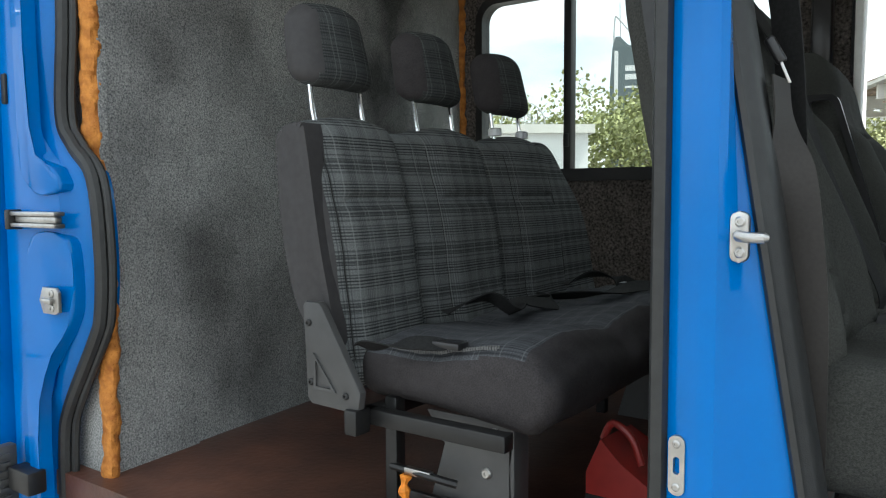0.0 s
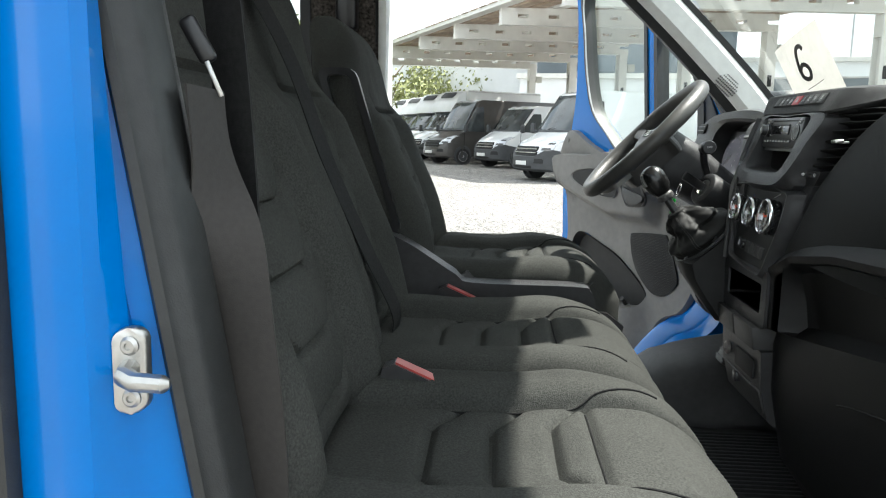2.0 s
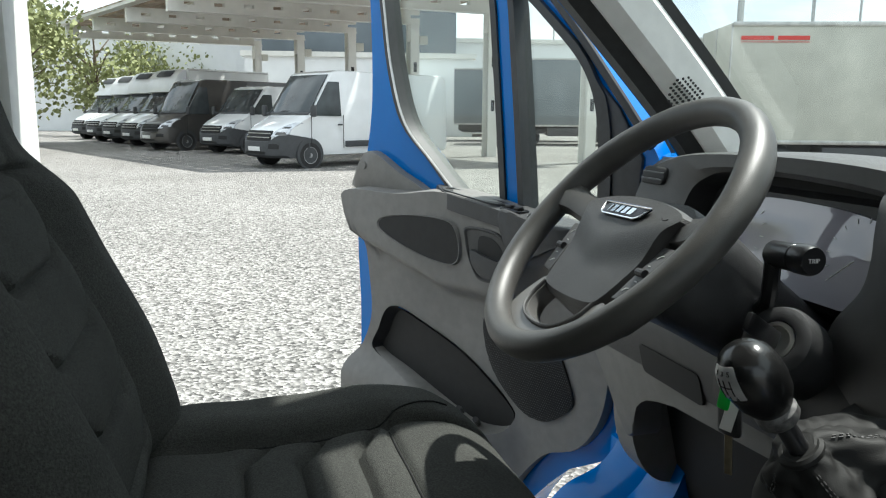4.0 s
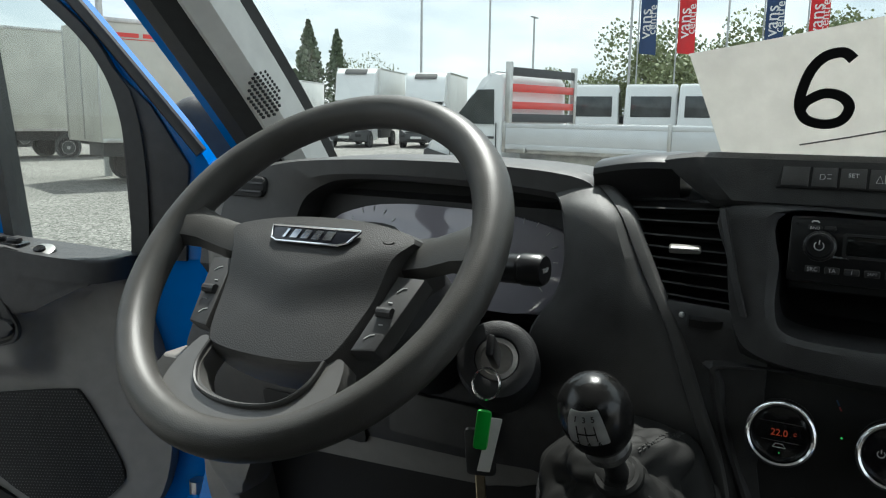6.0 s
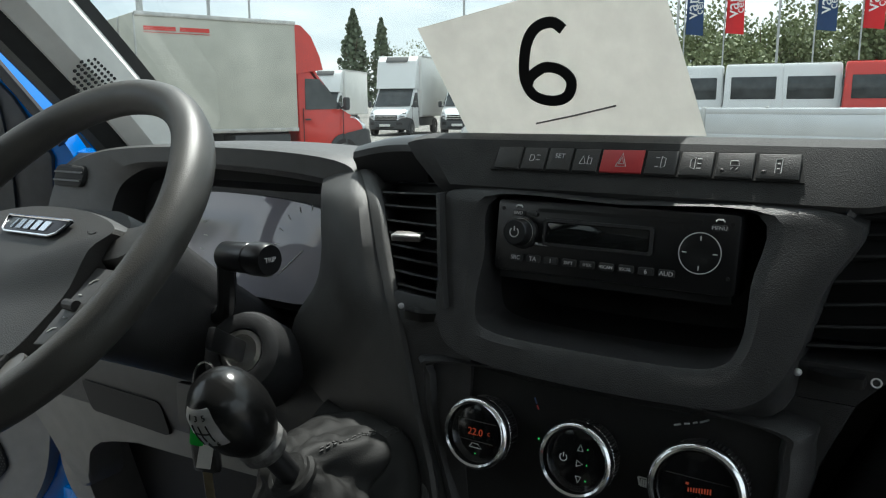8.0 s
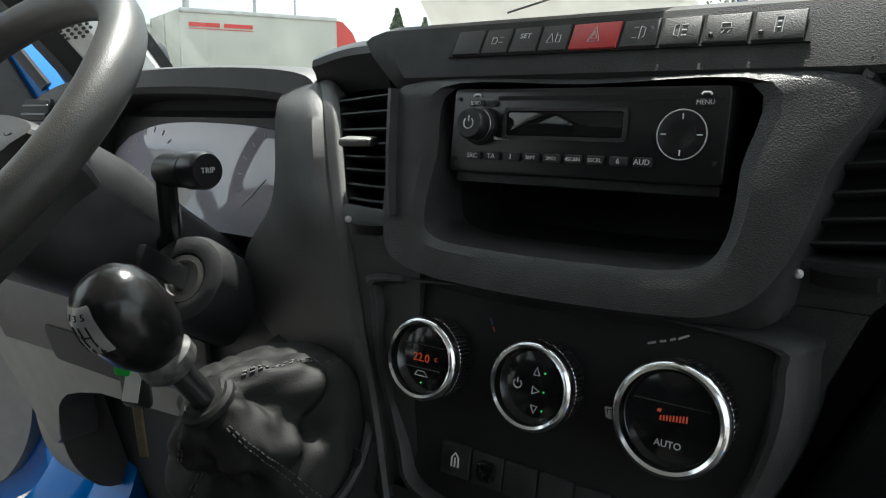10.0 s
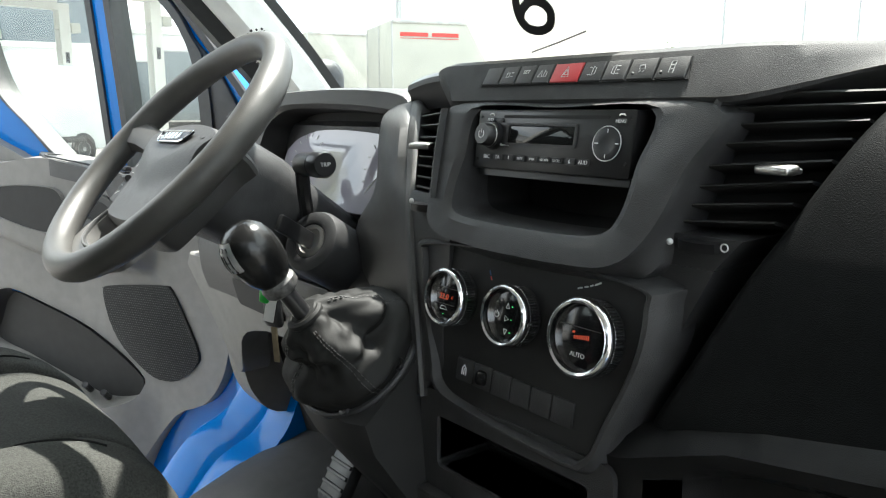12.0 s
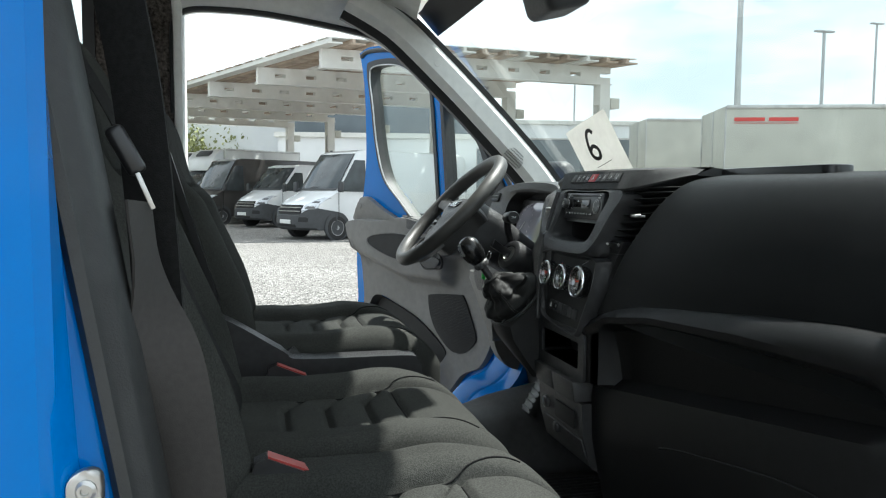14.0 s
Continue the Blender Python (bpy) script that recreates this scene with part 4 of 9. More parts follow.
# frame of the bench
bm = B()
br = [(-0.171, 0.974), (-0.165, 0.982), (-0.13, 0.982), (-0.121, 0.974), (-0.027, 0.822), (-0.032, 0.79), (-0.05, 0.782), (-0.152, 0.785), (-0.162, 0.795)]
prism(bm, br, lambda u, v, d: Vector((u, -0.828 - d, v)), -0.012, 0.004, 0.003)
bracket = part("hinge_bracket", bm, GUNMETAL, bench, "grey triangular steel bracket")
bm = B()
ring_plate(bm, [(-0.142, 0.885), (-0.142, 0.815), (-0.085, 0.815)], [(-0.136, 0.872), (-0.136, 0.821), (-0.096, 0.821)], lambda u, v, d: Vector((u, -0.832 - d, v)), 0.0, 0.004)
part("pressed_rib", bm, GUNMETAL, bracket)
for x, z in ((-0.155, 0.942), (-0.150, 0.828), (-0.062, 0.812)):
    bolt(bracket, (x, -0.832, z), -1, 0.007, 0.005, FRAME_BLACK)
bm = B()
box(bm, (-0.06, -0.842, 0.742), (-0.03, -0.80, 0.79), 0.004)
part("bracket_lug", bm, FRAME_BLACK, bench)
for x, y in ((-0.02, -0.74), (-0.02, 0.25)):
    bm = B()
    box(bm, (x - 0.014, y - 0.014, FLOOR_R), (x + 0.014, y + 0.014, 0.80), 0.003)
    part("leg", bm, FRAME_BLACK, bench, "black square tube leg")
for y in (-0.72, 0.25):
    bm = B()
    prism(bm, [(0.045, 0.78), (0.235, 0.78), (0.225, 0.70), (0.232, FLOOR_R), (0.03, FLOOR_R), (0.085, 0.72)], lambda u, v, d, y=y: Vector((u, y + d, v)), -0.003, 0.003, 0.001)
    box(bm, (0.222, y - 0.003, FLOOR_R), (0.234, y + 0.05, 0.77), 0.002)
    pd = part("pedestal_plate", bm, GUNMETAL, bench, "grey painted folded steel pedestal")
    for x, z in ((0.195, 0.759), (0.178, 0.683)):
        bolt(pd, (x, y - 0.003, z), -1, 0.010, 0.007)
bm = B()
box(bm, (-0.06, -0.80, 0.755), (0.26, -0.77, 0.785), 0.003)
box(bm, (-0.06, -0.80, 0.755), (-0.03, 0.40, 0.785), 0.003)
box(bm, (0.20, -0.70, 0.755), (0.23, 0.40, 0.785), 0.003)
box(bm, (-0.03, -0.75, 0.60), (0.22, -0.735, 0.625), 0.003)
part("frame_tube", bm, FRAME_BLACK, bench, "black steel seat frame")
bm = B()
tube(bm, smooth_path([(-0.02, -0.75, 0.665), (0.05, -0.765, 0.67), (0.10, -0.765, 0.668), (0.13, -0.75, 0.66)], 4), 0.008, 8)
lever = part("tilt_lever", bm, FRAME_BLACK, bench, "black tilt lever with a bare metal end")
bm = B()
box(bm, (0.025, -0.772, 0.664), (0.085, -0.758, 0.678), 0.002)
part("lever_clip", bm, STEEL, lever)
bm = B()
tube(bm, smooth_path([(0.03, -0.770, 0.664), (0.028, -0.775, 0.64), (0.034, -0.775, 0.61), (0.028, -0.775, 0.585), (0.036, -0.775, 0.55)], 5), [0.009 + 0.003 * math.sin(k * 1.3) for k in range(21)], 8)
part("strap", bm, ORANGE, lever, "frayed orange strap")

# lap belts that lie on the bench
for pts, w in (([(-0.06, -0.80, 0.905), (-0.02, -0.79, 0.905), (0.05, -0.77, 0.915), (0.11, -0.74, 0.912)], 0.035),
               ([(-0.07, -0.50, 0.925), (-0.01, -0.42, 0.955), (0.05, -0.40, 0.925), (0.02, -0.32, 0.935), (0.06, -0.22, 0.92), (-0.02, -0.15, 0.915)], 0.045),
               ([(-0.05, -0.20, 0.925), (0.05, -0.12, 0.93), (0.10, 0.0, 0.925), (0.14, 0.12, 0.935), (0.20, 0.22, 0.925)], 0.045),
               ([(-0.05, 0.05, 0.935), (0.0, 0.12, 0.96), (0.05, 0.18, 0.94), (0.10, 0.16, 0.93)], 0.045)):
    lb = group_at("lap_belt", pts[0], "black lap belt lying slack on the bench", "seat belt", "lap belts")
    bm = B()
    strip(bm, smooth_path(pts, 6), lambda t: (0.5, -0.3, 0.35 * math.sin(6 * t)), w, 0.003)
    part("webbing", bm, BELT, lb)
    bm = B()
    e = Vector(pts[-1])
    box(bm, e - Vector((0.03, 0.018, 0.006)), e + Vector((0.03, 0.018, 0.008)), 0.004)
    part("buckle", bm, STEEL if w > 0.04 and pts[0][1] < 0.0 and pts[0][1] > -0.3 else SATIN_BLACK, lb)

# red case and rail under the bench
case = group_at("red_case", (0.30, -0.42, FLOOR_R), "red plastic case under the rear bench", "case")
bm = B()
prism(bm, [(0.26, FLOOR_R), (0.26, 0.63), (0.29, 0.70), (0.33, 0.66), (0.40, 0.615), (0.41, FLOOR_R)], lambda u, v, d: Vector((u + 0.1 * d, -0.48 + d, v)), 0.0, 0.14, 0.01)
part("body", bm, RED_CASE, case)
bm = B()
box(bm, (0.258, -0.483, 0.575), (0.415, -0.33, 0.585), 0.003)
part("lid_joint", bm, SHADE_BLACK, case)
bm = B()
tube(bm, smooth_path([(0.28, -0.44, 0.69), (0.30, -0.44, 0.725), (0.34, -0.44, 0.70), (0.36, -0.44, 0.65)], 4), 0.008, 8)
part("handle", bm, RED_CASE, case)
rail = group_at("floor_rail", (0.36, -0.1, FLOOR_R), "black steel seat rail on the floor", "rail")
bm = B()
box(bm, (0.40, -0.80, FLOOR_R), (0.45, 0.5, FLOOR_R + 0.03), 0.004)
part("rail_body", bm, FRAME_BLACK, rail)
for k in range(12):
    bm = B()
    bmesh.ops.create_cone(bm, cap_ends=True, segments=10, radius1=0.008, radius2=0.008, depth=0.004, matrix=Matrix.Translation((0.425, -0.75 + 0.1 * k, FLOOR_R + 0.031)))
    part("rail_hole", bm, SHADE_BLACK, rail)

# ================= front seats =================
def front_seat(name, label, y0, y1, x_front, z_top, back_x, top_z, group=""):
    """One cab seat: shaped cushion with a ribbed centre, and a tall backrest with its headrest in one piece."""
    yc, w = (y0 + y1) / 2, y1 - y0
    g = group_at(name, (0.9, yc, FLOOR_F), label, "seat", group)
    x_back = back_x - 0.04
    L = x_front - x_back

    def cw(p, q):
        x = (x_back + x_front) / 2 + p.x
        y = yc + p.y
        u = p.y / (w / 2)
        up = step01(p.z, -0.01, 0.05)
        bol = 0.026 * step01(abs(u), 0.45, 0.68) * (1 - 0.75 * step01(x, x_front - 0.20, x_front - 0.05))
        groove = -0.012 * bump1(abs(u), 0.53, 0.03)
        rib = 0.0
        if abs(u) < 0.52:
            k = (x - x_back - 0.10) / 0.072
            # ribs bow backward in the middle
            ph = k + 0.50 * min(1.0, (0.52 - abs(u)) / 0.22)
            on = step01(x, x_back + 0.1, x_back + 0.14) * step01(x, x_front - 0.14, x_front - 0.19)
            rib = on * (0.003 * abs(math.sin(math.pi * ph)) - 0.010 * math.exp(-(((ph + 0.5) % 1.0 - 0.5) / 0.085) ** 2))
        seam = -0.007 * bump1(x, x_front - 0.155, 0.006) * step01(abs(u), 0.6, 0.5)
        nose = -0.035 * step01(x, x_front - 0.10, x_front) ** 1.5 + 0.012 * bump1(x, x_front - 0.13, 0.09)
        dish = -0.012 * (1 - u * u) * bump1(x, x_back + 0.22, 0.15)
        wr = 0.003 * noise.noise(Vector((x * 14, y * 14, z_top * 5)))
        taper = 1 - 0.05 * step01(x, x_front - 0.15, x_front)
        return Vector((x + 0.012 * math.cos(u * 1.5) * step01(x, x_front - 0.1, x_front), yc + p.y * taper, z_top - 0.075 + p.z + up * (bol + groove + rib + seam + nose + dish + wr)))
    bm_ = B()
    pad(bm_, (L, w, 0.15), 0.045, (130, 100, 8), cw)
    cu_ = part("seat_cushion", bm_, SEAT_CLOTH, g)

    def top(x, u, lift=0.0):
        p = Vector((x - (x_back + x_front) / 2, u * w / 2, 0.075))
        return cw(p, Vector((0, u, 1))) + Vector((0, 0, lift))
    for s_ in (-1, 1):
        bm_ = B()
        tube(bm_, [top(x, s_ * (0.53 if x < x_front - 0.17 else 0.53 + 1.6 * (x - x_front + 0.17)), 0.001) for x in np.linspace(x_back + 0.12, x_front - 0.06, 30)], 0.0014, 6)
        part("piping", bm_, SEAT_CENTRE, cu_)
    bm_ = B()
    tube(bm_, [top(x_front - 0.155, u, 0.001) for u in np.linspace(-0.52, 0.52, 16)], 0.0014, 6)
    part("piping", bm_, SEAT_CENTRE, cu_)
    # backrest
    H = top_z - (z_top - 0.02)
    zc = (z_top - 0.02 + top_z) / 2
    sl = 0.30

    def bw(p, q):
        z = zc + p.z
        h = (z - z_top) / (top_z - z_top)
        u = p.y / (w / 2)
        fr = step01(p.x, -0.01, 0.05)
        narrow = 1 - 0.10 * step01(h, 0.45, 0.75) - 0.30 * step01(h, 0.72, 0.98)
        bol = 0.030 * step01(abs(u), 0.45, 0.72) * (1 - step01(h, 0.55, 0.68))
        rib = 0.0
        if abs(u) < 0.5 and h < 0.60:
            ph = (z - z_top) / 0.074 + 0.5 * min(1.0, (0.5 - abs(u)) / 0.22)
            rib = (0.003 * abs(math.sin(math.pi * ph)) - 0.012 * math.exp(-(((ph + 0.5) % 1.0 - 0.5) / 0.07) ** 2)) * step01(h, 0.60, 0.54)
        groove = -0.006 * bump1(abs(u), 0.5, 0.04) * step01(h, 0.75, 0.65) - 0.014 * bump1(h, 0.62, 0.012) * step01(abs(u), 0.8, 0.6)
        head = 0.016 * bump1(h, 0.86, 0.10)
        belly = 0.02 * bump1(h, 0.18, 0.22)
        wr = 0.003 * noise.noise(Vector((z * 13, p.y * 13, yc)))
        th = 1 - 0.35 * step01(h, 0.3, 1.0)
        return Vector((back_x - 0.085 + p.x * th - sl * (z - z_top) + fr * (bol + rib + groove + head + belly + wr), yc + p.y * narrow, z))
    bm_ = B()
    pad(bm_, (0.14, w, H), 0.055, (8, 72, 150), bw)
    bk = part("backrest", bm_, SEAT_CLOTH, g, "tall black backrest with built-in headrest")
    bm_ = B()
    box(bm_, (x_back + 0.05, y0 + 0.04, FLOOR_F), (x_front - 0.12, y1 - 0.04, z_top - 0.14), 0.02)
    part("seat_base", bm_, SHADE_BLACK, g, "black seat pedestal")
    return g


front_seat("passenger_seat", "black cloth passenger seat with bowed stitched ribs", -0.835, -0.385, 1.175, 0.952, 0.735, 1.60, "front passenger seats")
front_seat("passenger_seat", "black cloth middle seat with bowed stitched ribs", -0.365, 0.085, 1.165, 0.952, 0.715, 1.60, "front passenger seats")
drv = front_seat("driver_seat", "black cloth driver seat dusty at its front edge", 0.265, 0.80, 1.19, 0.985, 0.745, 1.56)
bm = B()
prism(bm, smooth2([(0.64, 0.86), (0.61, 1.02), (0.65, 1.075), (0.71, 1.06), (0.82, 0.992), (0.86, 0.974), (1.08, 0.972), (1.112, 0.962), (1.124, 0.93), (1.124, 0.84), (1.10, 0.79), (0.70, 0.79)], 4), lambda u, v, d: Vector((u, 0.198 + d, v)), 0.0, 0.060, 0.016, 4)
arm = part("armrest", bm, BLACK_PLASTIC, drv, "long black plastic armrest box beside the seat")
bm = B()
prism(bm, smooth2([(0.72, 0.72), (1.17, 0.72), (1.18, 0.80), (1.16, 0.90), (0.74, 0.92)], 3), lambda u, v, d: Vector((u, 0.262 + d, v)), 0.0, 0.03, 0.008)
part("side_cover", bm, SATIN_BLACK, drv, "black plastic side cover")
bm = B()
ring_plate(bm, [(p[0] - 0.05, p[1]) for p in rrect(0.085, 0.36, 0.02, 3, 0.68, 1.25)], [(p[0] - 0.05, p[1]) for p in rrect(0.055, 0.33, 0.015, 3, 0.68, 1.25)],
           lambda u, v, d: Vector((u - 0.30 * (v - 1.25) - 0.030, 0.275 - d, v)), 0.0, 0.020)
part("back_frame", bm, SATIN_BLACK, drv, "black plastic frame on the backrest side")

# buckles
for p, yaw in (((0.804, -0.447, 0.975), 0), ((0.834, 0.165, 0.955), 0), ((0.76, 0.10, 0.94), 0)):
    bk = group_at("belt_buckle", p, "black seat belt buckle with a red button", "belt buckle", "belt buckles")
    bm = B()
    c = Vector(p)
    prism(bm, [(-0.06, -0.05), (-0.045, 0.012), (-0.03, 0.018), (0.03, -0.008), (0.035, -0.015), (0.02, -0.055)], lambda u, v, d: c + Vector((u, d, v)), -0.016, 0.016, 0.004)
    part("buckle_body", bm, BLACK_PLASTIC, bk)
    bm = B()
    prism(bm, [(-0.028, 0.0185), (0.031, -0.007), (0.033, -0.012), (-0.028, 0.013)], lambda u, v, d: c + Vector((u, d, v + 0.0015)), -0.012, 0.012, 0.001)
    part("release_button", bm, RED_PLASTIC, bk, "red release button")

# passenger belts: webbing, tongue, upper guide
sb = group_at("seat_belt", (0.70, -0.84, 0.75), "black three-point belt hanging from the door pillar", "seat belt")
bm = B()
strip(bm, smooth_path([(0.683, -0.858, 1.325), (0.686, -0.86, 1.295), (0.692, -0.86, 1.25), (0.704, -0.862, 1.19), (0.714, -0.866, 1.12), (0.720, -0.866, 1.04), (0.721, -0.862, 0.95), (0.72, -0.85, 0.80)], 8),
      lambda t: (0.15 + 0.85 * step01(t, 0.15, 0.6), 0.95 - 0.95 * step01(t, 0.15, 0.55) - 0.15, 0.0), 0.050, 0.0018)
part("webbing", bm, BELT_BROWN, sb)
bm = B()
strip(bm, smooth_path([(0.60, -0.79, 1.80), (0.66, -0.80, 1.50), (0.68, -0.80, 1.36), (0.692, -0.802, 1.15), (0.70, -0.80, 0.9)], 6), (0.8, -0.5, 0.0), 0.046, 0.0018)
part("webbing", bm, BELT, sb)
tongue = part("tongue", box(B(), (-0.007, -0.005, -0.020), (0.007, 0.005, 0.018), 0.0045, 3, pose(0.672, -0.842, 1.362, 0, -28, 10)), SATIN_BLACK, sb, "black belt tongue grip")
part("tongue_blade", box(B(), (-0.0018, -0.001, -0.016), (0.0018, 0.001, 0.012), 0.0006, 2, pose(0.685, -0.846, 1.334, 0, -22, 10)), STEEL, sb, "chrome tongue blade")
sb2 = group_at("seat_belt", (0.62, -0.30, 1.0), "black belt lying over the middle seat backrest", "seat belt")
bm = B()
strip(bm, smooth_path([(0.465, -0.33, 1.62), (0.53, -0.31, 1.52), (0.588, -0.27, 1.40), (0.633, -0.22, 1.25), (0.688, -0.17, 1.10), (0.732, -0.13, 0.99), (0.73, -0.12, 0.94)], 8), (0.15, 1, 0.15), 0.046, 0.0018)
part("webbing", bm, BELT, sb2)
part("belt_guide", box(B(), (-0.03, -0.035, -0.008), (0.03, 0.035, 0.008), 0.005, 2, pose(0.473, -0.328, 1.606, 0, -40, 0)), SATIN_BLACK, sb2)
sb3 = group_at("belt_retractor", (0.48, 0.84, 1.5), "black belt guide on the driver side pillar", "seat belt")
bm = B()
box(bm, (0.43, 0.80, 1.58), (0.49, 0.86, 1.82), 0.012)
part("guide_cover", bm, SATIN_BLACK, sb3)
bm = B()
for y in (0.815, 0.845):
    tube(bm, [(0.47, y, 1.60), (0.48, y, 1.50)], 0.006, 8)
part("guide_rod", bm, FRAME_BLACK, sb3)
bm = B()
strip(bm, smooth_path([(0.46, 0.83, 1.60), (0.47, 0.84, 1.2), (0.47, 0.85, 0.7)], 5), (1, 0, 0), 0.046, 0.002)
part("webbing", bm, BELT, sb3)

# ================= dashboard =================
def face(z):
    return 1.412 + (z - 1.31) * 0.16


def P(u, v, d):
    """A point on the centre stack: u to the left, v up, d out of the face."""
    return Vector((face(v) - d, u, v))


dash = group_at("dashboard", (1.55, 0.0, FLOOR_F), "black grained plastic van dashboard", "dashboard")
bm = B()
prof = [(1.84, 1.296), (1.62, 1.332), (1.56, 1.338), (1.52, 1.31), (1.50, 1.20), (1.48, 1.05), (1.46, 0.90), (1.50, 0.75), (1.62, 0.66), (1.84, 0.66)]
loft(bm, [[Vector((x + 0.05 * (abs(y) / 0.86) ** 4 * (x > 1.6) + (0.14 * step01(y, 0.20, 0.30) if z < 1.15 and x < 1.6 else 0.0), y, z)) for x, z in prof] for y in np.linspace(0.86, -0.86, 25)])
part("dash_core", bm, BLACK_PLASTIC, dash)

# top of the centre: hood with the row of switches
bm = B()
rings = []
for y in np.linspace(0.158, -0.25, 44):
    e = 0.5 * step01(y, 0.140, 0.158)
    away = step01(-y, 0.146, 0.25)
    drop = 0.010 * e
    rings.append([Vector((x + (0.03 * e + 0.085 * away) * k, y + 0.052 * step01(y, 0.10, 0.158) * min(1.0, max(0.0, (z - 1.338) / 0.036)), z - drop + away * max(0.0, 1.374 - z) * 0.75)) for x, z, k in ((1.80, 1.352, 0), (1.60, 1.371, 0), (1.49, 1.3795, 0.5), (1.462, 1.380, 1), (1.447, 1.376, 1), (1.438, 1.364, 1), (1.4275, 1.347, 1), (1.424, 1.341, 1), (1.426, 1.337, 1), (1.55, 1.33, 0), (1.80, 1.33, 0))])
loft(bm, rings)
hood = part("centre_hood", bm, HOOD_PLASTIC, dash, "dark grey hood over the centre stack")


def H_(u, v, d):
    """On the sloping face of the hood: v from 0 (seam) to 1 (top)."""
    a, b_ = Vector((1.4265, 0, 1.345)), Vector((1.4465, 0, 1.3765))
    n_ = Vector((-(b_ - a).z, 0, (b_ - a).x)).normalized()
    q = a + (b_ - a) * v + n_ * d
    return Vector((q.x, u, q.z))


rowspec = [(a_ + 0.006, b_ + 0.006) for a_, b_ in [(0.100, 0.078), (0.077, 0.057), (0.056, 0.036), (0.035, 0.015), (0.014, -0.018), (-0.019, -0.042), (-0.043, -0.066), (-0.067, -0.092), (-0.093, -0.120)]]
bm = B()
prism(bm, [(0.109, 0.26), (0.106, 0.80), (-0.112, 0.82), (-0.117, 0.26)], H_, 0.0006, 0.0016)
rowplate = part("switch_strip", bm, SHADE_BLACK, dash, "row of black dashboard switches")


def sym(lines, u, v, s, where, lift, parent, material=None, wd=0.0007):
    """A small printed sign from strokes; lines in units of s about (u, v)."""
    bm_ = B()
    for ln in lines:
        pts_ = [where(u - a * s, v + b_, lift) for a, b_ in ln]
        tube(bm_, pts_, wd, 4)
    return part("symbol", bm_, material or WHITE_PRINT, parent)


SIGNS = [None,
         [[(-0.7, 0.08), (-0.1, 0.08), (0.1, 0), (-0.1, -0.08), (-0.7, -0.08), (-0.7, 0.08)], [(0.4, 0.08), (1, 0.08)], [(0.4, -0.05), (1, -0.05)]],
         "SET",
         [[(-1, -0.12), (-0.5, 0.1), (0, -0.12), (-1, -0.12)], [(0.3, 0.12), (0.3, -0.12), (0.9, -0.12), (0.9, 0.05), (0.3, 0.05)]],
         [[(-0.8, -0.15), (0, 0.2), (0.8, -0.15), (-0.8, -0.15)], [(-0.4, -0.08), (0, 0.09), (0.4, -0.08), (-0.4, -0.08)]],
         [[(-0.9, 0.12), (-0.3, 0.12)], [(-0.9, -0.12), (-0.3, -0.12)], [(0, 0.15), (0.6, 0.1), (0.6, -0.1), (0, -0.15), (0, 0.15)]],
         [[(-0.8, 0.1), (-0.2, 0.15), (-0.2, -0.15), (-0.8, -0.1), (-0.8, 0.1)], [(0.1, 0.12), (0.7, 0.12)], [(0.1, 0), (0.7, 0)], [(0.1, -0.12), (0.7, -0.12)]],
         [[(-0.6, 0.1), (0.4, 0.1), (0.6, -0.02), (-0.6, -0.02), (-0.6, 0.1)], [(-0.5, -0.12), (-0.2, -0.06)], [(0.2, -0.12), (0.5, -0.06)]],
         [[(-0.4, 0.17), (0.4, 0.17), (0.4, -0.17), (-0.4, -0.17), (-0.4, 0.17)], [(-0.2, 0.06), (0.2, 0.06)], [(-0.2, -0.06), (0.2, -0.06)]]]
for k, (a, b_) in enumerate(rowspec):
    bm = B()
    prism(bm, [(a - 0.0006, 0.29), (a - 0.0006, 0.78), (b_ + 0.0006, 0.79), (b_ + 0.0006, 0.29)], H_, 0.001, 0.0030, 0.0006)
    sw = part("switch", bm, RED_BTN if k == 4 else DARK_PLASTIC, rowplate, "red hazard switch" if k == 4 else "")
    if SIGNS[k] == "SET":
        bm = B()
        text_mesh(bm, "SET", 0.0052, basis(H_((a + b_) / 2, 0.60, 0.0031), (0, -1, 0), H_(0, 1, 0) - H_(0, 0, 0)), 0.0002)
        part("lettering", bm, WHITE_PRINT, sw)
    elif SIGNS[k]:
        sym([[(x_, y_ * 0.8) for x_, y_ in l_] for l_ in SIGNS[k]], (a + b_) / 2, 0.54, 0.0048, H_, 0.0031, sw, None, 0.00030)
    if k >= 7:
        bm = B()
        bmesh.ops.create_icosphere(bm, subdivisions=1, radius=0.0016, matrix=Matrix.Translation(H_(a - 0.005, 0.42, 0.0030)))
        part("indicator", bm, DARK_PLASTIC, sw)

# frame round the radio
outer = smooth2([(0.143, 1.336), (0.0, 1.3375), (-0.146, 1.336), (-0.137, 1.29), (-0.124, 1.245), (-0.100, 1.220), (-0.05, 1.214), (0.05, 1.214), (0.110, 1.222), (0.130, 1.245), (0.140, 1.29)], 5)
inner = smooth2([(0.098, 1.333), (0.0, 1.3335), (-0.092, 1.333), (-0.094, 1.29), (-0.093, 1.256), (-0.080, 1.240), (-0.04, 1.236), (0.04, 1.236), (0.086, 1.240), (0.098, 1.256), (0.099, 1.29)], 5)
bm = B()


def swell(v):
    """The frame leans out towards its lower edge."""
    return 0.030 * max(0.0, 1.338 - v) / 0.102


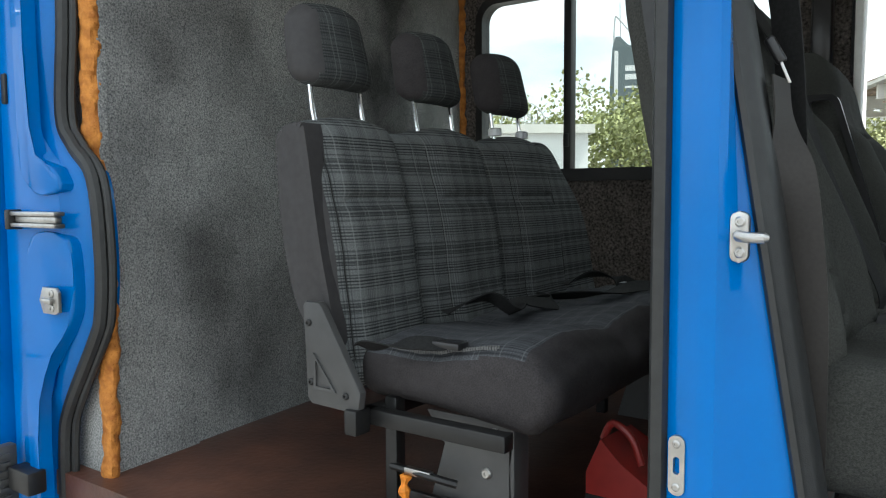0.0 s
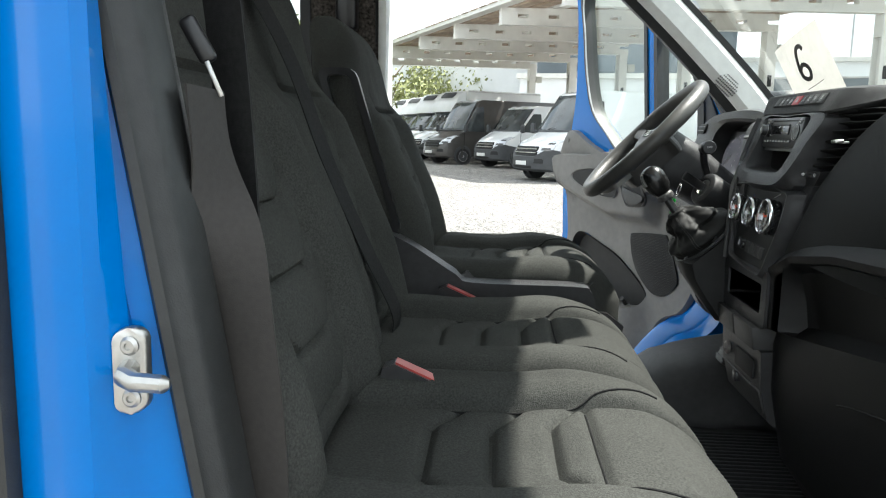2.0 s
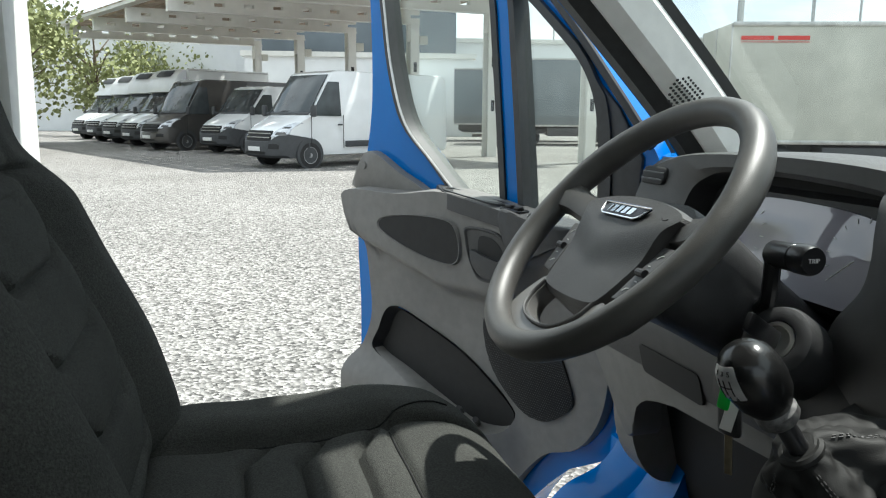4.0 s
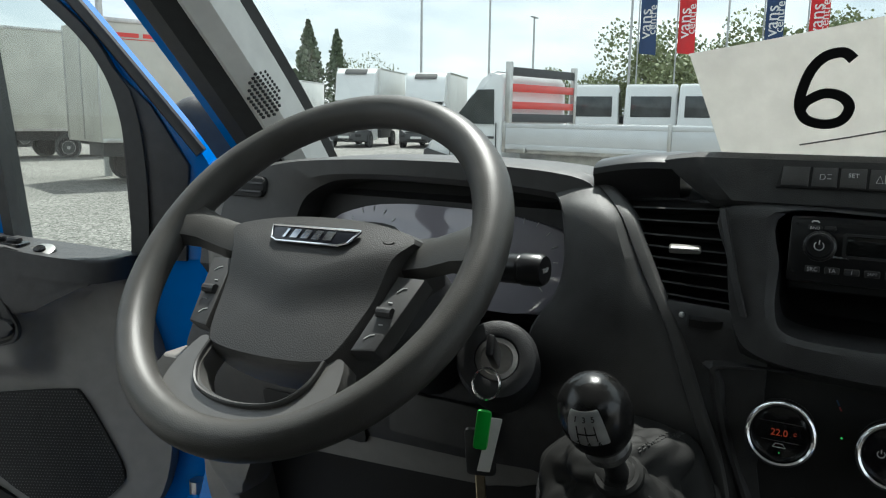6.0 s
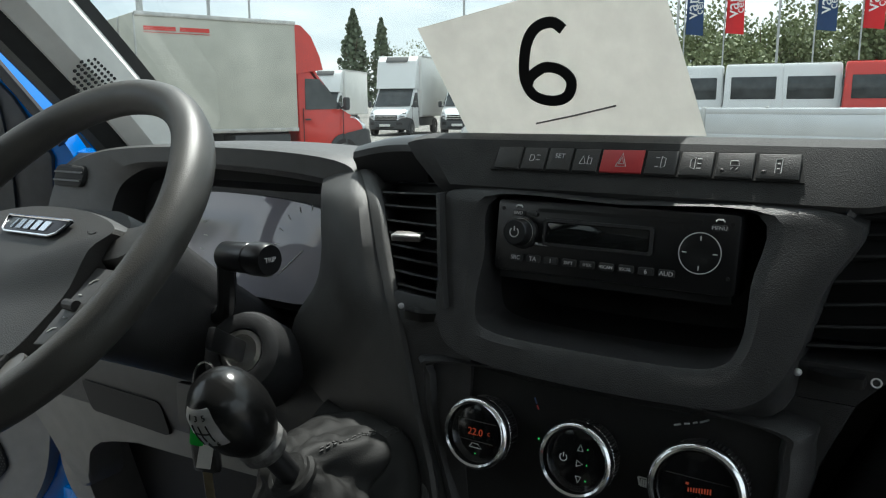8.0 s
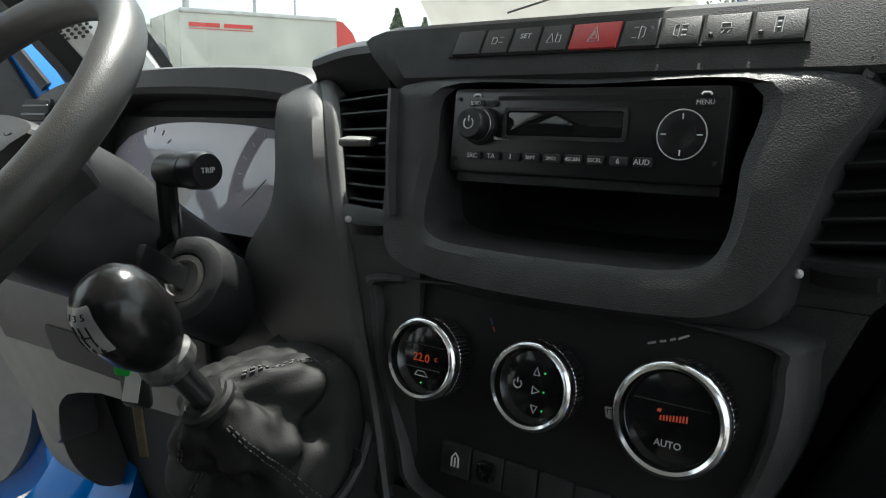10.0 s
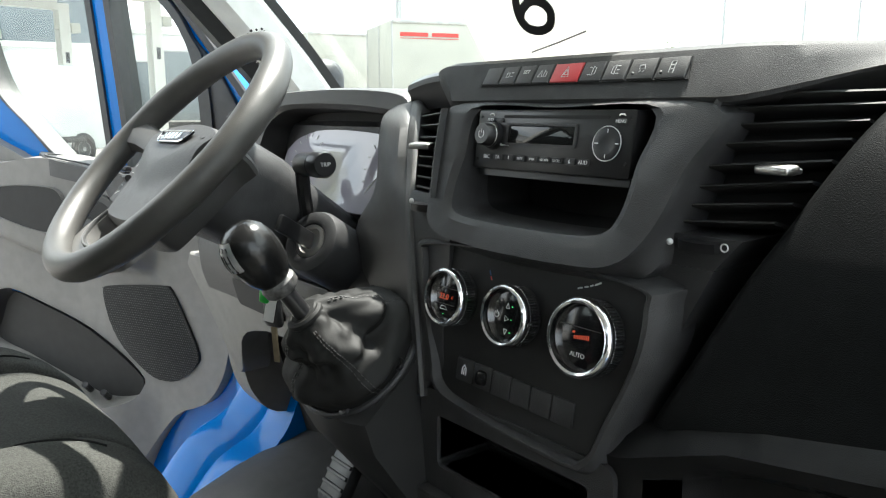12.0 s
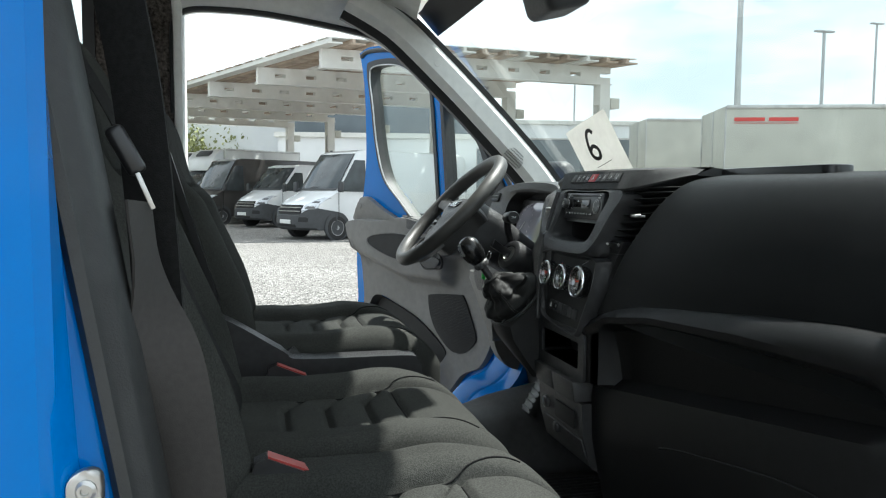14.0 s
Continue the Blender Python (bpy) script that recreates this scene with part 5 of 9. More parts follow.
low_ = lambda v: step01(v, 1.255, 1.225)
r0 = [P(u * (1 + 0.10 * low_(v)), v - 0.016 * low_(v), -0.045) for u, v in outer]
r0b = [P(u * (1 + 0.07 * low_(v)), v - 0.012 * low_(v), -0.030 + 0.034 * low_(v)) for u, v in outer]
r0c = [P(u * (1 + 0.03 * low_(v)), v - 0.006 * low_(v), -0.020 + 0.030 * low_(v)) for u, v in outer]
r1 = [P(u, v, -0.014 + swell(v)) for u, v in outer]
r2 = [P(u * 0.96 + i_[0] * 0.04, v * 0.96 + i_[1] * 0.04, -0.008 + swell(v)) for (u, v), i_ in zip(outer, inner)]
r3 = [P(u * 0.2 + i_[0] * 0.8, v * 0.2 + i_[1] * 0.8, -0.004 + swell(i_[1])) for (u, v), i_ in zip(outer, inner)]
r4 = [P(u, v, -0.009 + swell(v)) for u, v in inner]
r5 = [P(u, v, -0.028) for u, v in inner]
loft(bm, [r0, r0b, r0c, r1, r2, r3, r4, r5], caps=False)
part("radio_frame", bm, BLACK_PLASTIC, dash, "grained black frame round the radio")
# near-black walls carry the shade inside the cubby
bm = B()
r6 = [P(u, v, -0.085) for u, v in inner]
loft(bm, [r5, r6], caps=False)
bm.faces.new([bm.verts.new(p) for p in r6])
part("cubby_lining", bm, SHADE_BLACK, dash, "dark open cubby under the radio")

def PR(u, v, d):
    return P(0.005 + 0.935 * (u - 0.003), v, d - 0.006)


radio = group_at("car_radio", PR(0.0, 1.28, 0), "black single-slot car radio with grey lettering", "radio")
bm = B()
prism(bm, rrect(0.190, 0.053, 0.003, 2, 0.003, 1.306), PR, -0.03, 0.004, 0.0015)
rface = part("radio_face", bm, SATIN_BLACK, radio)
bm = B()
prism(bm, rrect(0.184, 0.006, 0.001, 1, 0.003, 1.276), PR, -0.05, -0.002)
part("lower_lip", bm, SATIN_BLACK, radio)
bm = B()
prism(bm, rrect(0.128, 0.0026, 0.001, 1, -0.002, 1.3265), PR, 0.003, 0.0044)
part("disc_slot", bm, SHADE_BLACK, radio)
bm = B()
prism(bm, rrect(0.082, 0.015, 0.001, 1, 0.012, 1.311), PR, 0.003, 0.0046, 0.0004)
part("display", bm, LCD, radio, "dark radio display")
bm = B()
ring_plate(bm, rrect(0.088, 0.0195, 0.0015, 1, 0.012, 1.311), rrect(0.083, 0.0155, 0.001, 1, 0.012, 1.311), PR, 0.003, 0.0056)
part("display_frame", bm, BLACK_PLASTIC, radio)
mface = basis(PR(0.0735, 1.309, 0.004), (0, -1, 0), PR(0, 1.33, 0) - PR(0, 1.30, 0))
bm = B()
lathe(bm, [(0.0125, 0), (0.0122, 0.004), (0.0105, 0.005), (0.0098, 0.014), (0.0088, 0.0155), (0.001, 0.0155)], mface, 28)
kn = part("volume_knob", bm, SATIN_BLACK, radio, "round black volume knob")
bm = B()
lathe(bm, [(0.0102, 0.0052), (0.0106, 0.006), (0.0102, 0.0068)], mface, 28)
part("knob_ring", bm, STEEL, kn)
bm = B()
tube(bm, [mface @ Vector((0.0035 * math.cos(a), 0.0035 * math.sin(a), 0.0157)) for a in (radians(130 + 28 * k) for k in range(11))], 0.0005, 4)
tube(bm, [mface @ Vector((0, 0.001, 0.0157)), mface @ Vector((0, 0.0045, 0.0157))], 0.0005, 4)
part("symbol", bm, WHITE_PRINT, kn)
mpad = basis(PR(-0.066, 1.306, 0.004), (0, -1, 0), PR(0, 1.33, 0) - PR(0, 1.30, 0))
bm = B()
lathe(bm, [(0.0138, 0), (0.0138, 0.0012), (0.0128, 0.0016), (0.006, 0.0006), (0.001, 0.0004)], mpad, 28)
dp = part("control_pad", bm, SATIN_BLACK, radio, "round black control pad")
bm = B()
tube(bm, [mpad @ Vector((0.0137 * math.cos(a), 0.0137 * math.sin(a), 0.0014)) for a in (2 * math.pi * k / 36 for k in range(36))], 0.0004, 4, True)
for a in range(4):
    c_, s_ = math.cos(a * math.pi / 2), math.sin(a * math.pi / 2)
    tube(bm, [mpad @ Vector((0.0085 * c_, 0.0085 * s_, 0.0016)), mpad @ Vector((0.0115 * c_, 0.0115 * s_, 0.0018))], 0.00045, 4)
part("symbol", bm, WHITE_PRINT, dp)


def stack_text(body, u, v, size, d, parent, material=None, spacing=1.0):
    bm_ = B()
    text_mesh(bm_, body, size, basis(PR(u, v, d), (0, -1, 0), PR(0, v + 0.01, 0) - PR(0, v - 0.01, 0)), 0.0003, spacing)
    return part("lettering", bm_, material or WHITE_PRINT, parent, "printed lettering")


names_ = ["SRC", "TA", "1", "2RPT", "3MIX", "4SCAN", "5SCRL", "6", "AUD"]
for k, tx in enumerate(names_):
    u = 0.0775 - 0.0152 * k
    bm = B()
    prism(bm, rrect(0.0118, 0.0052, 0.0012, 2, u, 1.2905), PR, 0.003, 0.0062, 0.0008)
    bt = part("preset_button", bm, BLACK_PLASTIC, radio)
    stack_text(tx, u, 1.2905, 0.0045 if len(tx) < 4 else 0.0032, 0.0064, bt)
for tx, u, v in (("BND", 0.0785, 1.3235), ("MENU", -0.078, 1.3235)):
    bm = B()
    prism(bm, rrect(0.0115, 0.0042, 0.002, 3, u, v), PR, 0.003, 0.0056, 0.0006)
    bt = part("preset_button", bm, BLACK_PLASTIC, radio)
    stack_text(tx, u, v, 0.0036, 0.0058, bt)
    sym([[(-1, 0.0), (-0.6, 0.0012), (0.6, 0.0012), (1, 0.0)]], u, v + 0.0042, 0.003, PR, 0.0046, bt)
bm = B()
prism(bm, rrect(0.0095, 0.0042, 0.002, 3, 0.0665, 1.3235), PR, 0.003, 0.0056, 0.0006)
part("preset_button", bm, BLACK_PLASTIC, radio)
stack_text("Bluetooth", 0.0565, 1.3015, 0.0028, 0.0045, rface)
for u, v in ((0.093, 1.325), (0.093, 1.287), (-0.0865, 1.325), (-0.0865, 1.290)):
    bm = B()
    lathe(bm, [(0.0014, 0.003), (0.0014, 0.0046), (0.0002, 0.0046)], basis(PR(u, v, 0), (0, -1, 0), (0.27, 0, 1)), 8)
    part("release_hole", bm, SHADE_BLACK, radio)

# climate panel
outer = smooth2([(0.128, 1.205), (0.0, 1.211), (-0.112, 1.205), (-0.124, 1.19), (-0.121, 1.15), (-0.103, 1.10), (-0.088, 1.066), (-0.06, 1.060), (0.05, 1.066), (0.092, 1.075), (0.104, 1.10), (0.125, 1.15), (0.134, 1.19)], 5)
bm = B()
prism(bm, outer, P, -0.05, 0.004, 0.004, 3)
climate = part("climate_panel", bm, VENT_BLACK, dash, "black climate control panel")
bm = B()
grow = lambda k_, d_: [P(0.004 + (u - 0.004) * k_, 1.135 + (v - 1.135) * (0.5 + 0.5 * k_ if v > 1.16 else k_), d_) for u, v in outer]
loft(bm, [grow(0.965, 0.002), grow(0.972, 0.0055), grow(0.985, 0.0105), grow(1.0, 0.0125), grow(1.03, 0.0125), grow(1.07, 0.008), grow(1.11, 0.0), grow(1.13, -0.03)], caps=False)
part("panel_lip", bm, BLACK_PLASTIC, climate, "rounded black lip round the climate panel")
for k, (u, v, r) in enumerate(((0.084, 1.160, 0.0262), (0.005, 1.159, 0.0262), (-0.077, 1.159, 0.0305))):
    md = basis(P(u, v, 0.004), (0, -1, 0), P(0, 1.2, 0) - P(0, 1.17, 0))
    bm = B()
    lathe(bm, [(r * 0.98, -0.002), (r * 0.98, 0.014), (r * 0.93, 0.016), (r * 0.9, 0.016)], md, 40)
    dial = part("climate_dial", bm, SATIN_BLACK, climate, "round climate dial with a chrome ring")
    bm = B()
    lathe(bm, [(r * 0.96, 0.012), (r * 1.02, 0.0135), (r * 1.045, 0.0165), (r * 1.035, 0.019), (r * 0.99, 0.0215), (r * 0.93, 0.0225), (r * 0.87, 0.0215), (r * 0.845, 0.0155)], md, 48)
    part("chrome_ring", bm, CHROME, dial, "bright chrome ring")
    bm = B()
    for j in range(34):
        a = radians(-90 + 5.3 * j)
        box(bm, (-0.0012, -0.0007, 0.004), (0.0009, 0.0007, 0.0145), 0.0002, 1, md @ Matrix.Rotation(a, 4, "Z") @ Matrix.Translation((r * 1.0, 0, 0)))
    part("grip_ribs", bm, CHROME, dial)
    bm = B()
    lathe(bm, [(r * 0.84, 0.0165), (r * 0.8, 0.0172), (0.0005, 0.0176)], md, 36)
    gl = part("dial_face", bm, GLOSS_BLACK, dial, "glossy black dial face")

    def dt(body, x, y, s, mt, md=md, gl=gl):
        bm_ = B()
        text_mesh(bm_, body, s, md @ Matrix.Translation((x, y, 0.0179)), 0.0002)
        part("lettering", bm_, mt, gl)

    def ds(lines, mt, w_=0.0004, md=md, gl=gl):
        bm_ = B()
        for ln in lines:
            tube(bm_, [md @ Vector((x * 0.001, y * 0.001, 0.0179)) for x, y in ln], w_, 4)
        part("symbol", bm_, mt, gl)
    if k == 0:
        dt("22.0", -0.001, 0.0005, 0.0075, RED_LED)
        dt("C", 0.0105, 0.001, 0.0035, RED_LED)
        ds([[(-5, -11), (-3, -8), (2, -8), (5, -11), (-5, -11)]], WHITE_PRINT)
        ds([[(-16, 9), (16, 9)], [(-14, -6), (14, -6)]], DARK_PLASTIC, 0.0003)
        ds([[(0, -15.4), (0.6, -15.4)]], GREEN_LED, 0.0006)
    elif k == 1:
        for yy, flip in ((9, 0), (-2, 1), (-13, 2)):
            tri_ = {0: [(-2, -2), (2, -2), (0, 2.4), (-2, -2)], 1: [(-2, -2.2), (-2, 2.2), (2.4, 0), (-2, -2.2)], 2: [(-2, 2), (2, 2), (0, -2.4), (-2, 2)]}[flip]
            ds([[(x + 3, y + yy) for x, y in tri_]], WHITE_PRINT)
            ds([[(8, yy), (8.6, yy)]], GREEN_LED, 0.0006)
        ds([[(-9 + 2.6 * math.cos(a), 2.6 * math.sin(a)) for a in (radians(130 + 28 * q) for q in range(11))], [(-9, 0.5), (-9, 3.4)]], WHITE_PRINT)
    else:
        dt("AUTO", 0.0, -0.0135, 0.0052, WHITE_PRINT)
        ds([[(-5 + 1.7 * q, -1.5 + 0.15 * q), (-5 + 1.7 * q, 1.0 + 0.28 * q)] for q in range(9)], RED_LED, 0.0005)
        ds([[(-7.2, 3), (-5, 4.2)], [(-6.8, 4.4), (-5.3, 2.7)]], RED_LED, 0.0005)
        ds([[(-20, 8), (20, 8)]], DARK_PLASTIC, 0.0003)
stack_text("A/C", 0.041, 1.153, 0.006, 0.0045, climate)
bm = B()
bmesh.ops.create_icosphere(bm, subdivisions=1, radius=0.0009, matrix=Matrix.Translation(P(0.041, 1.162, 0.0045)))
part("indicator", bm, GREEN_LED, climate)
sym([[(-1, 0.002), (1, 0.002), (0.7, -0.003), (-0.7, -0.003), (-1, 0.002)], [(-0.4, -0.004), (-0.4, 0.001)], [(0.0, -0.004), (0.0, 0.001)], [(0.4, -0.004), (0.4, 0.001)]], -0.0385, 1.151, 0.004, P, 0.0045, climate)
sym([[(-1, -0.004), (-0.6, -0.0025)], [(-0.4, -0.0018), (-0.1, -0.001)], [(0.1, -0.0002), (0.35, 0.001)], [(0.5, 0.0012), (1, 0.004)]], -0.066, 1.197, 0.011, P, 0.0045, climate)
sym([[(-0.5, 0.004), (0, 0)]], 0.045, 1.187, 0.004, P, 0.0045, climate, FLAG_BLUE)
sym([[(0.5, -0.004), (0.1, -0.001)]], 0.045, 1.187, 0.004, P, 0.0045, climate, RED_BTN)
# lower row of blanks
for k in range(6):
    u0 = 0.074 - 0.0238 * k
    zz = 1.097 - 0.0006 * k
    bm = B()
    prism(bm, rrect(0.0225, 0.021, 0.0015, 2, u0 - 0.0118, zz), P, 0.003, 0.0062, 0.001)
    bt = part("blank_switch", bm, BLACK_PLASTIC, climate)
    if k == 1:
        bm = B()
        prism(bm, rrect(0.013, 0.013, 0.004, 4, u0 - 0.0118, zz), P, 0.004, 0.0095, 0.0025)
        part("rocker", bm, GLOSS_BLACK, bt)
    if k == 0:
        sym([[(-0.5, -0.004), (-0.5, 0.002), (0, 0.005), (0.5, 0.002), (0.5, -0.004)], [(0, -0.004), (0, 0.002)]], u0 - 0.0118, zz, 0.005, P, 0.0066, bt)

# cubby, drawers and column below
bm = B()
ring_plate(bm, rrect(0.235, 0.10, 0.012, 3, 0.004, 1.018), rrect(0.186, 0.052, 0.006, 3, 0.004, 1.018), lambda u, v, d: Vector((1.371 - d, u, v)), -0.06, 0.004)
part("cubby_frame", bm, BLACK_PLASTIC, dash)
# cubby walls take the shade colour, darker than their frame
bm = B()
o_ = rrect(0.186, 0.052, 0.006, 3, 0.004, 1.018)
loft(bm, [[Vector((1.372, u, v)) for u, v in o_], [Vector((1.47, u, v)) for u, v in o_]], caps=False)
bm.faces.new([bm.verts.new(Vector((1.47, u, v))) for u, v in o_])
part("cubby_lining", bm, SHADE_BLACK, dash, "dark open cubby")
for u0, u1 in ((0.118, 0.022), (0.018, -0.088)):
    bm = B()
    prism(bm, rrect(u0 - u1, 0.042, 0.004, 2, (u0 + u1) / 2, 0.946), lambda u, v, d: Vector((1.365 - d + 0.15 * (0.946 - v), u, v)), -0.05, 0.006, 0.003)
    part("drawer_front", bm, DARK_PLASTIC, dash)
bm = B()
loft(bm, [[Vector((x, y, z)) for y in (0.125, 0.09, -0.06, -0.10)] + [Vector((1.55, y, z)) for y in (-0.10, 0.125)] for x, z in ((1.372, 0.925), (1.376, 0.86), (1.392, 0.80), (1.47, 0.74), (1.55, 0.68), (1.56, FLOOR_F))])
part("lower_column", bm, BLACK_PLASTIC, dash)
bm = B()
prism(bm, rrect(0.10, 0.035, 0.004, 2, -0.02, 0.885), lambda u, v, d: Vector((1.374 - d, u, v)), 0.0, 0.004, 0.001)
part("ash_tray", bm, SHADE_BLACK, dash)
bm = B()
lathe(bm, [(0.013, 0), (0.013, 0.006), (0.010, 0.007), (0.0095, 0.0), (0.001, 0.0)], basis((1.372, 0.075, 0.885), (0, -1, 0), (0, 0, 1)), 18)
part("socket", bm, STEEL, dash, "round power socket")


bm = B()
prism(bm, rrect(0.205, 0.045, 0.006, 2, 0.008, 0.832), lambda u, v, d: Vector((1.380 - d + 0.35 * max(0.0, 0.845 - v), u, v)), -0.02, 0.006, 0.003)
flap = part("lower_flap", bm, DARK_PLASTIC, dash, "dark grey flap under the drawers")
bm = B()
prism(bm, rrect(0.022, 0.02, 0.004, 2, 0.03, 0.842), lambda u, v, d: Vector((1.380 - d, u, v)), 0.0, 0.010, 0.003)
part("flap_catch", bm, SATIN_BLACK, flap)


# air vents: slats that run between two leaning edges
def vent(label, VL, VR, tab, wheel_at, dots, wall, n_slats=8):
    g_ = group_at("air_vent", VL[0], label, "air vent", "dashboard vents")
    for k_ in range(n_slats):
        t_ = (k_ + 0.6) * (len(VL) - 1) / n_slats
        i_ = min(int(t_), len(VL) - 2)
        a_, b2_ = VL[i_].lerp(VL[i_ + 1], t_ - i_), VR[i_].lerp(VR[i_ + 1], t_ - i_)
        bm_ = B()
        loft(bm_, [[p + Vector((dx, 0, dz)) for dx, dz in ((0.0, 0.0012), (-0.0016, 0.0), (0.0, -0.0014), (0.03, -0.008), (0.03, -0.005))] for p in (a_, a_.lerp(b2_, 0.5) + Vector((-0.002, 0, 0)), b2_)])
        part("slat", bm_, VENT_BLACK, g_)
    # black backing paints the shade behind the slats
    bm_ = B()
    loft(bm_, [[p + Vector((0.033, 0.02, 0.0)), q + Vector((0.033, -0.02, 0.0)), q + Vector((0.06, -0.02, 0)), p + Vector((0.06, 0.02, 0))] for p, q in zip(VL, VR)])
    part("vent_back", bm_, SHADE_BLACK, g_)
    edge_, s_ = (VL, 1) if wall == "left" else (VR, -1)
    bm_ = B()
    loft(bm_, [[p + Vector((dx, s_ * dy, 0)) for dx, dy in ((-0.020, 0.004), (-0.017, -0.001), (0.035, -0.0015), (0.035, 0.006))] for p in edge_])
    part("vent_side", bm_, BLACK_PLASTIC, g_)
    bm_ = B()
    tx, ty, tz, turn_ = tab
    m_ = pose(tx, ty, tz, 0, -6, turn_)
    box(bm_, (-0.010, -0.0135, -0.0030), (0.004, 0.0135, 0.0030), 0.0022, 3, m_)
    box(bm_, (0.0, -0.009, -0.0045), (0.012, 0.009, -0.0005), 0.001, 1, m_)
    part("vent_tab", bm_, STEEL, g_, "chrome vent tab")
    bm_ = B()
    m_ = pose(*wheel_at[:3], 0, -6, wheel_at[3])
    rg = []
    for k_ in range(15):
        h_ = 0.0062 * math.sin(math.pi * (0.12 + 0.76 * k_ / 14)) + 0.0006 * (k_ % 2)
        y_ = -0.016 + 0.032 * k_ / 14
        rg.append([m_ @ Vector((-h_, y_, -0.0035)), m_ @ Vector((-h_, y_, 0.0035)), m_ @ Vector((0.006, y_, 0.0035)), m_ @ Vector((0.006, y_, -0.0035))])
    loft(bm_, rg)
    wh_ = part("thumb_wheel", bm_, SATIN_BLACK, g_, "ribbed thumb wheel")
    bm_ = B()
    bmesh.ops.create_icosphere(bm_, subdivisions=2, radius=0.0026, matrix=Matrix.Translation(dots[0]))
    part("dot_mark", bm_, WHITE_PRINT, wh_)
    bm_ = B()
    c_ = Vector(dots[1])
    tube(bm_, [c_ + Vector((0, 0.0027 * math.cos(a_), 0.0027 * math.sin(a_))) for a_ in (2 * math.pi * q / 14 for q in range(14))], 0.0006, 4, True)
    part("ring_mark", bm_, WHITE_PRINT, wh_)
    return g_


# edge of the instrument hood's flank, from its shoulder down to the gear console
FLANK_E = [Vector(p) for p in ((1.500, 0.300, 1.3535), (1.486, 0.277, 1.3475), (1.470, 0.256, 1.339), (1.449, 0.232, 1.319), (1.432, 0.214, 1.292), (1.418, 0.199, 1.268), (1.394, 0.172, 1.227), (1.375, 0.145, 1.169), (1.364, 0.125, 1.125), (1.358, 0.110, 1.060))]
vent("black slatted air vent between the instruments and the radio",
     smooth_path([(1.415, 0.190, 1.250), (1.430, 0.205, 1.275), (1.444, 0.221, 1.300), (1.462, 0.238, 1.328)], 6),
     smooth_path([(1.397, 0.122, 1.251), (1.408, 0.132, 1.277), (1.419, 0.140, 1.303), (1.434, 0.150, 1.334)], 6),
     (1.416, 0.177, 1.297, 12), (1.396, 0.150, 1.2375, 16), ((1.3955, 0.172, 1.242), (1.388, 0.124, 1.2365)), "right")
vent("black slatted air vent beside the passenger panel",
     smooth_path([(1.418, -0.122, 1.247), (1.427, -0.130, 1.278), (1.438, -0.140, 1.318), (1.446, -0.150, 1.345)], 6),
     smooth_path([(1.432, -0.185, 1.250), (1.448, -0.206, 1.285), (1.470, -0.226, 1.322), (1.492, -0.240, 1.347)], 6),
     (1.431, -0.190, 1.293, -12), (1.409, -0.146, 1.2375, -8), ((1.406, -0.125, 1.238), (1.4065, -0.168, 1.239)), "left")
# skin that carries the vents, left and right of the radio frame
bm = B()
def skin(rows_):
    return [[Vector((1.425 + 0.28 * (z - 1.29) + dx, ya, z)), Vector((1.425 + 0.28 * (z - 1.29) + dx, yb, z)), Vector((1.56, yb, z)), Vector((1.56, ya, z))] for z, ya, yb, dx in rows_]


loft(bm, skin(((1.244, 0.198, -0.178, 0.0), (1.243, 0.198, -0.178, 0.0), (1.22, 0.188, -0.158, 0.006), (1.15, 0.165, -0.130, 0.014), (1.075, 0.14, -0.106, 0.020), (1.06, 0.135, -0.105, 0.058), (0.97, 0.13, -0.10, 0.11))[2:]))
# under the left vent, almost flush with the flank's edge
loft(bm, [[Vector(p) for p in ((xe, ye, z), (xv, yv, z), (1.47, yv, z), (1.47, ye, z))] for z, xe, ye, xv, yv in ((1.2505, 1.410, 0.192, 1.392, 0.100), (1.247, 1.406, 0.192, 1.389, 0.100), (1.227, 1.397, 0.174, 1.386, 0.100), (1.19, 1.386, 0.158, 1.385, 0.10), (1.169, 1.380, 0.150, 1.382, 0.10), (1.125, 1.370, 0.130, 1.376, 0.10), (1.075, 1.364, 0.118, 1.372, 0.09))])
loft(bm, skin(((1.244, -0.108, -0.178, 0.0), (1.2205, -0.108, -0.158, 0.006))))
part("vent_surround", bm, BLACK_PLASTIC, dash)

# passenger side: bulged upper panel with a curved diagonal edge, ledge and tray
PE = smooth_path([(1.384, -0.128, 1.106), (1.386, -0.137, 1.125), (1.392, -0.150, 1.152), (1.403, -0.178, 1.211), (1.420, -0.201, 1.257), (1.443, -0.221, 1.302), (1.466, -0.236, 1.332), (1.489, -0.250, 1.351), (1.515, -0.262, 1.360), (1.56, -0.272, 1.366), (1.62, -0.278, 1.369), (1.80, -0.28, 1.362)], 4)
bm = B()
rings = []
for s_ in [0.0, 0.004, 0.010, 0.018, 0.028, 0.04, 0.06, 0.09] + list(np.linspace(0.13, 1, 26)):
    rg = []
    for p in PE:
        low_ = step01(p.x, 1.56, 1.48)                 # the part that faces the seats
        y = p.y * (1 - s_) - 0.865 * s_
        lip = 0.012 * (1 - math.sqrt(max(0.0, 1 - (1 - min(1.0, s_ / 0.018)) ** 2)))
        belly = -0.012 * math.sin(math.pi * min(1, s_ * 1.4)) * low_ + 0.022 * s_ ** 3 * low_
        rg.append(Vector((p.x + lip * low_ + belly, y, p.z - lip * 0.7 * (1 - low_) - 0.006 * s_ * (1 - low_))))
    rings.append(rg)
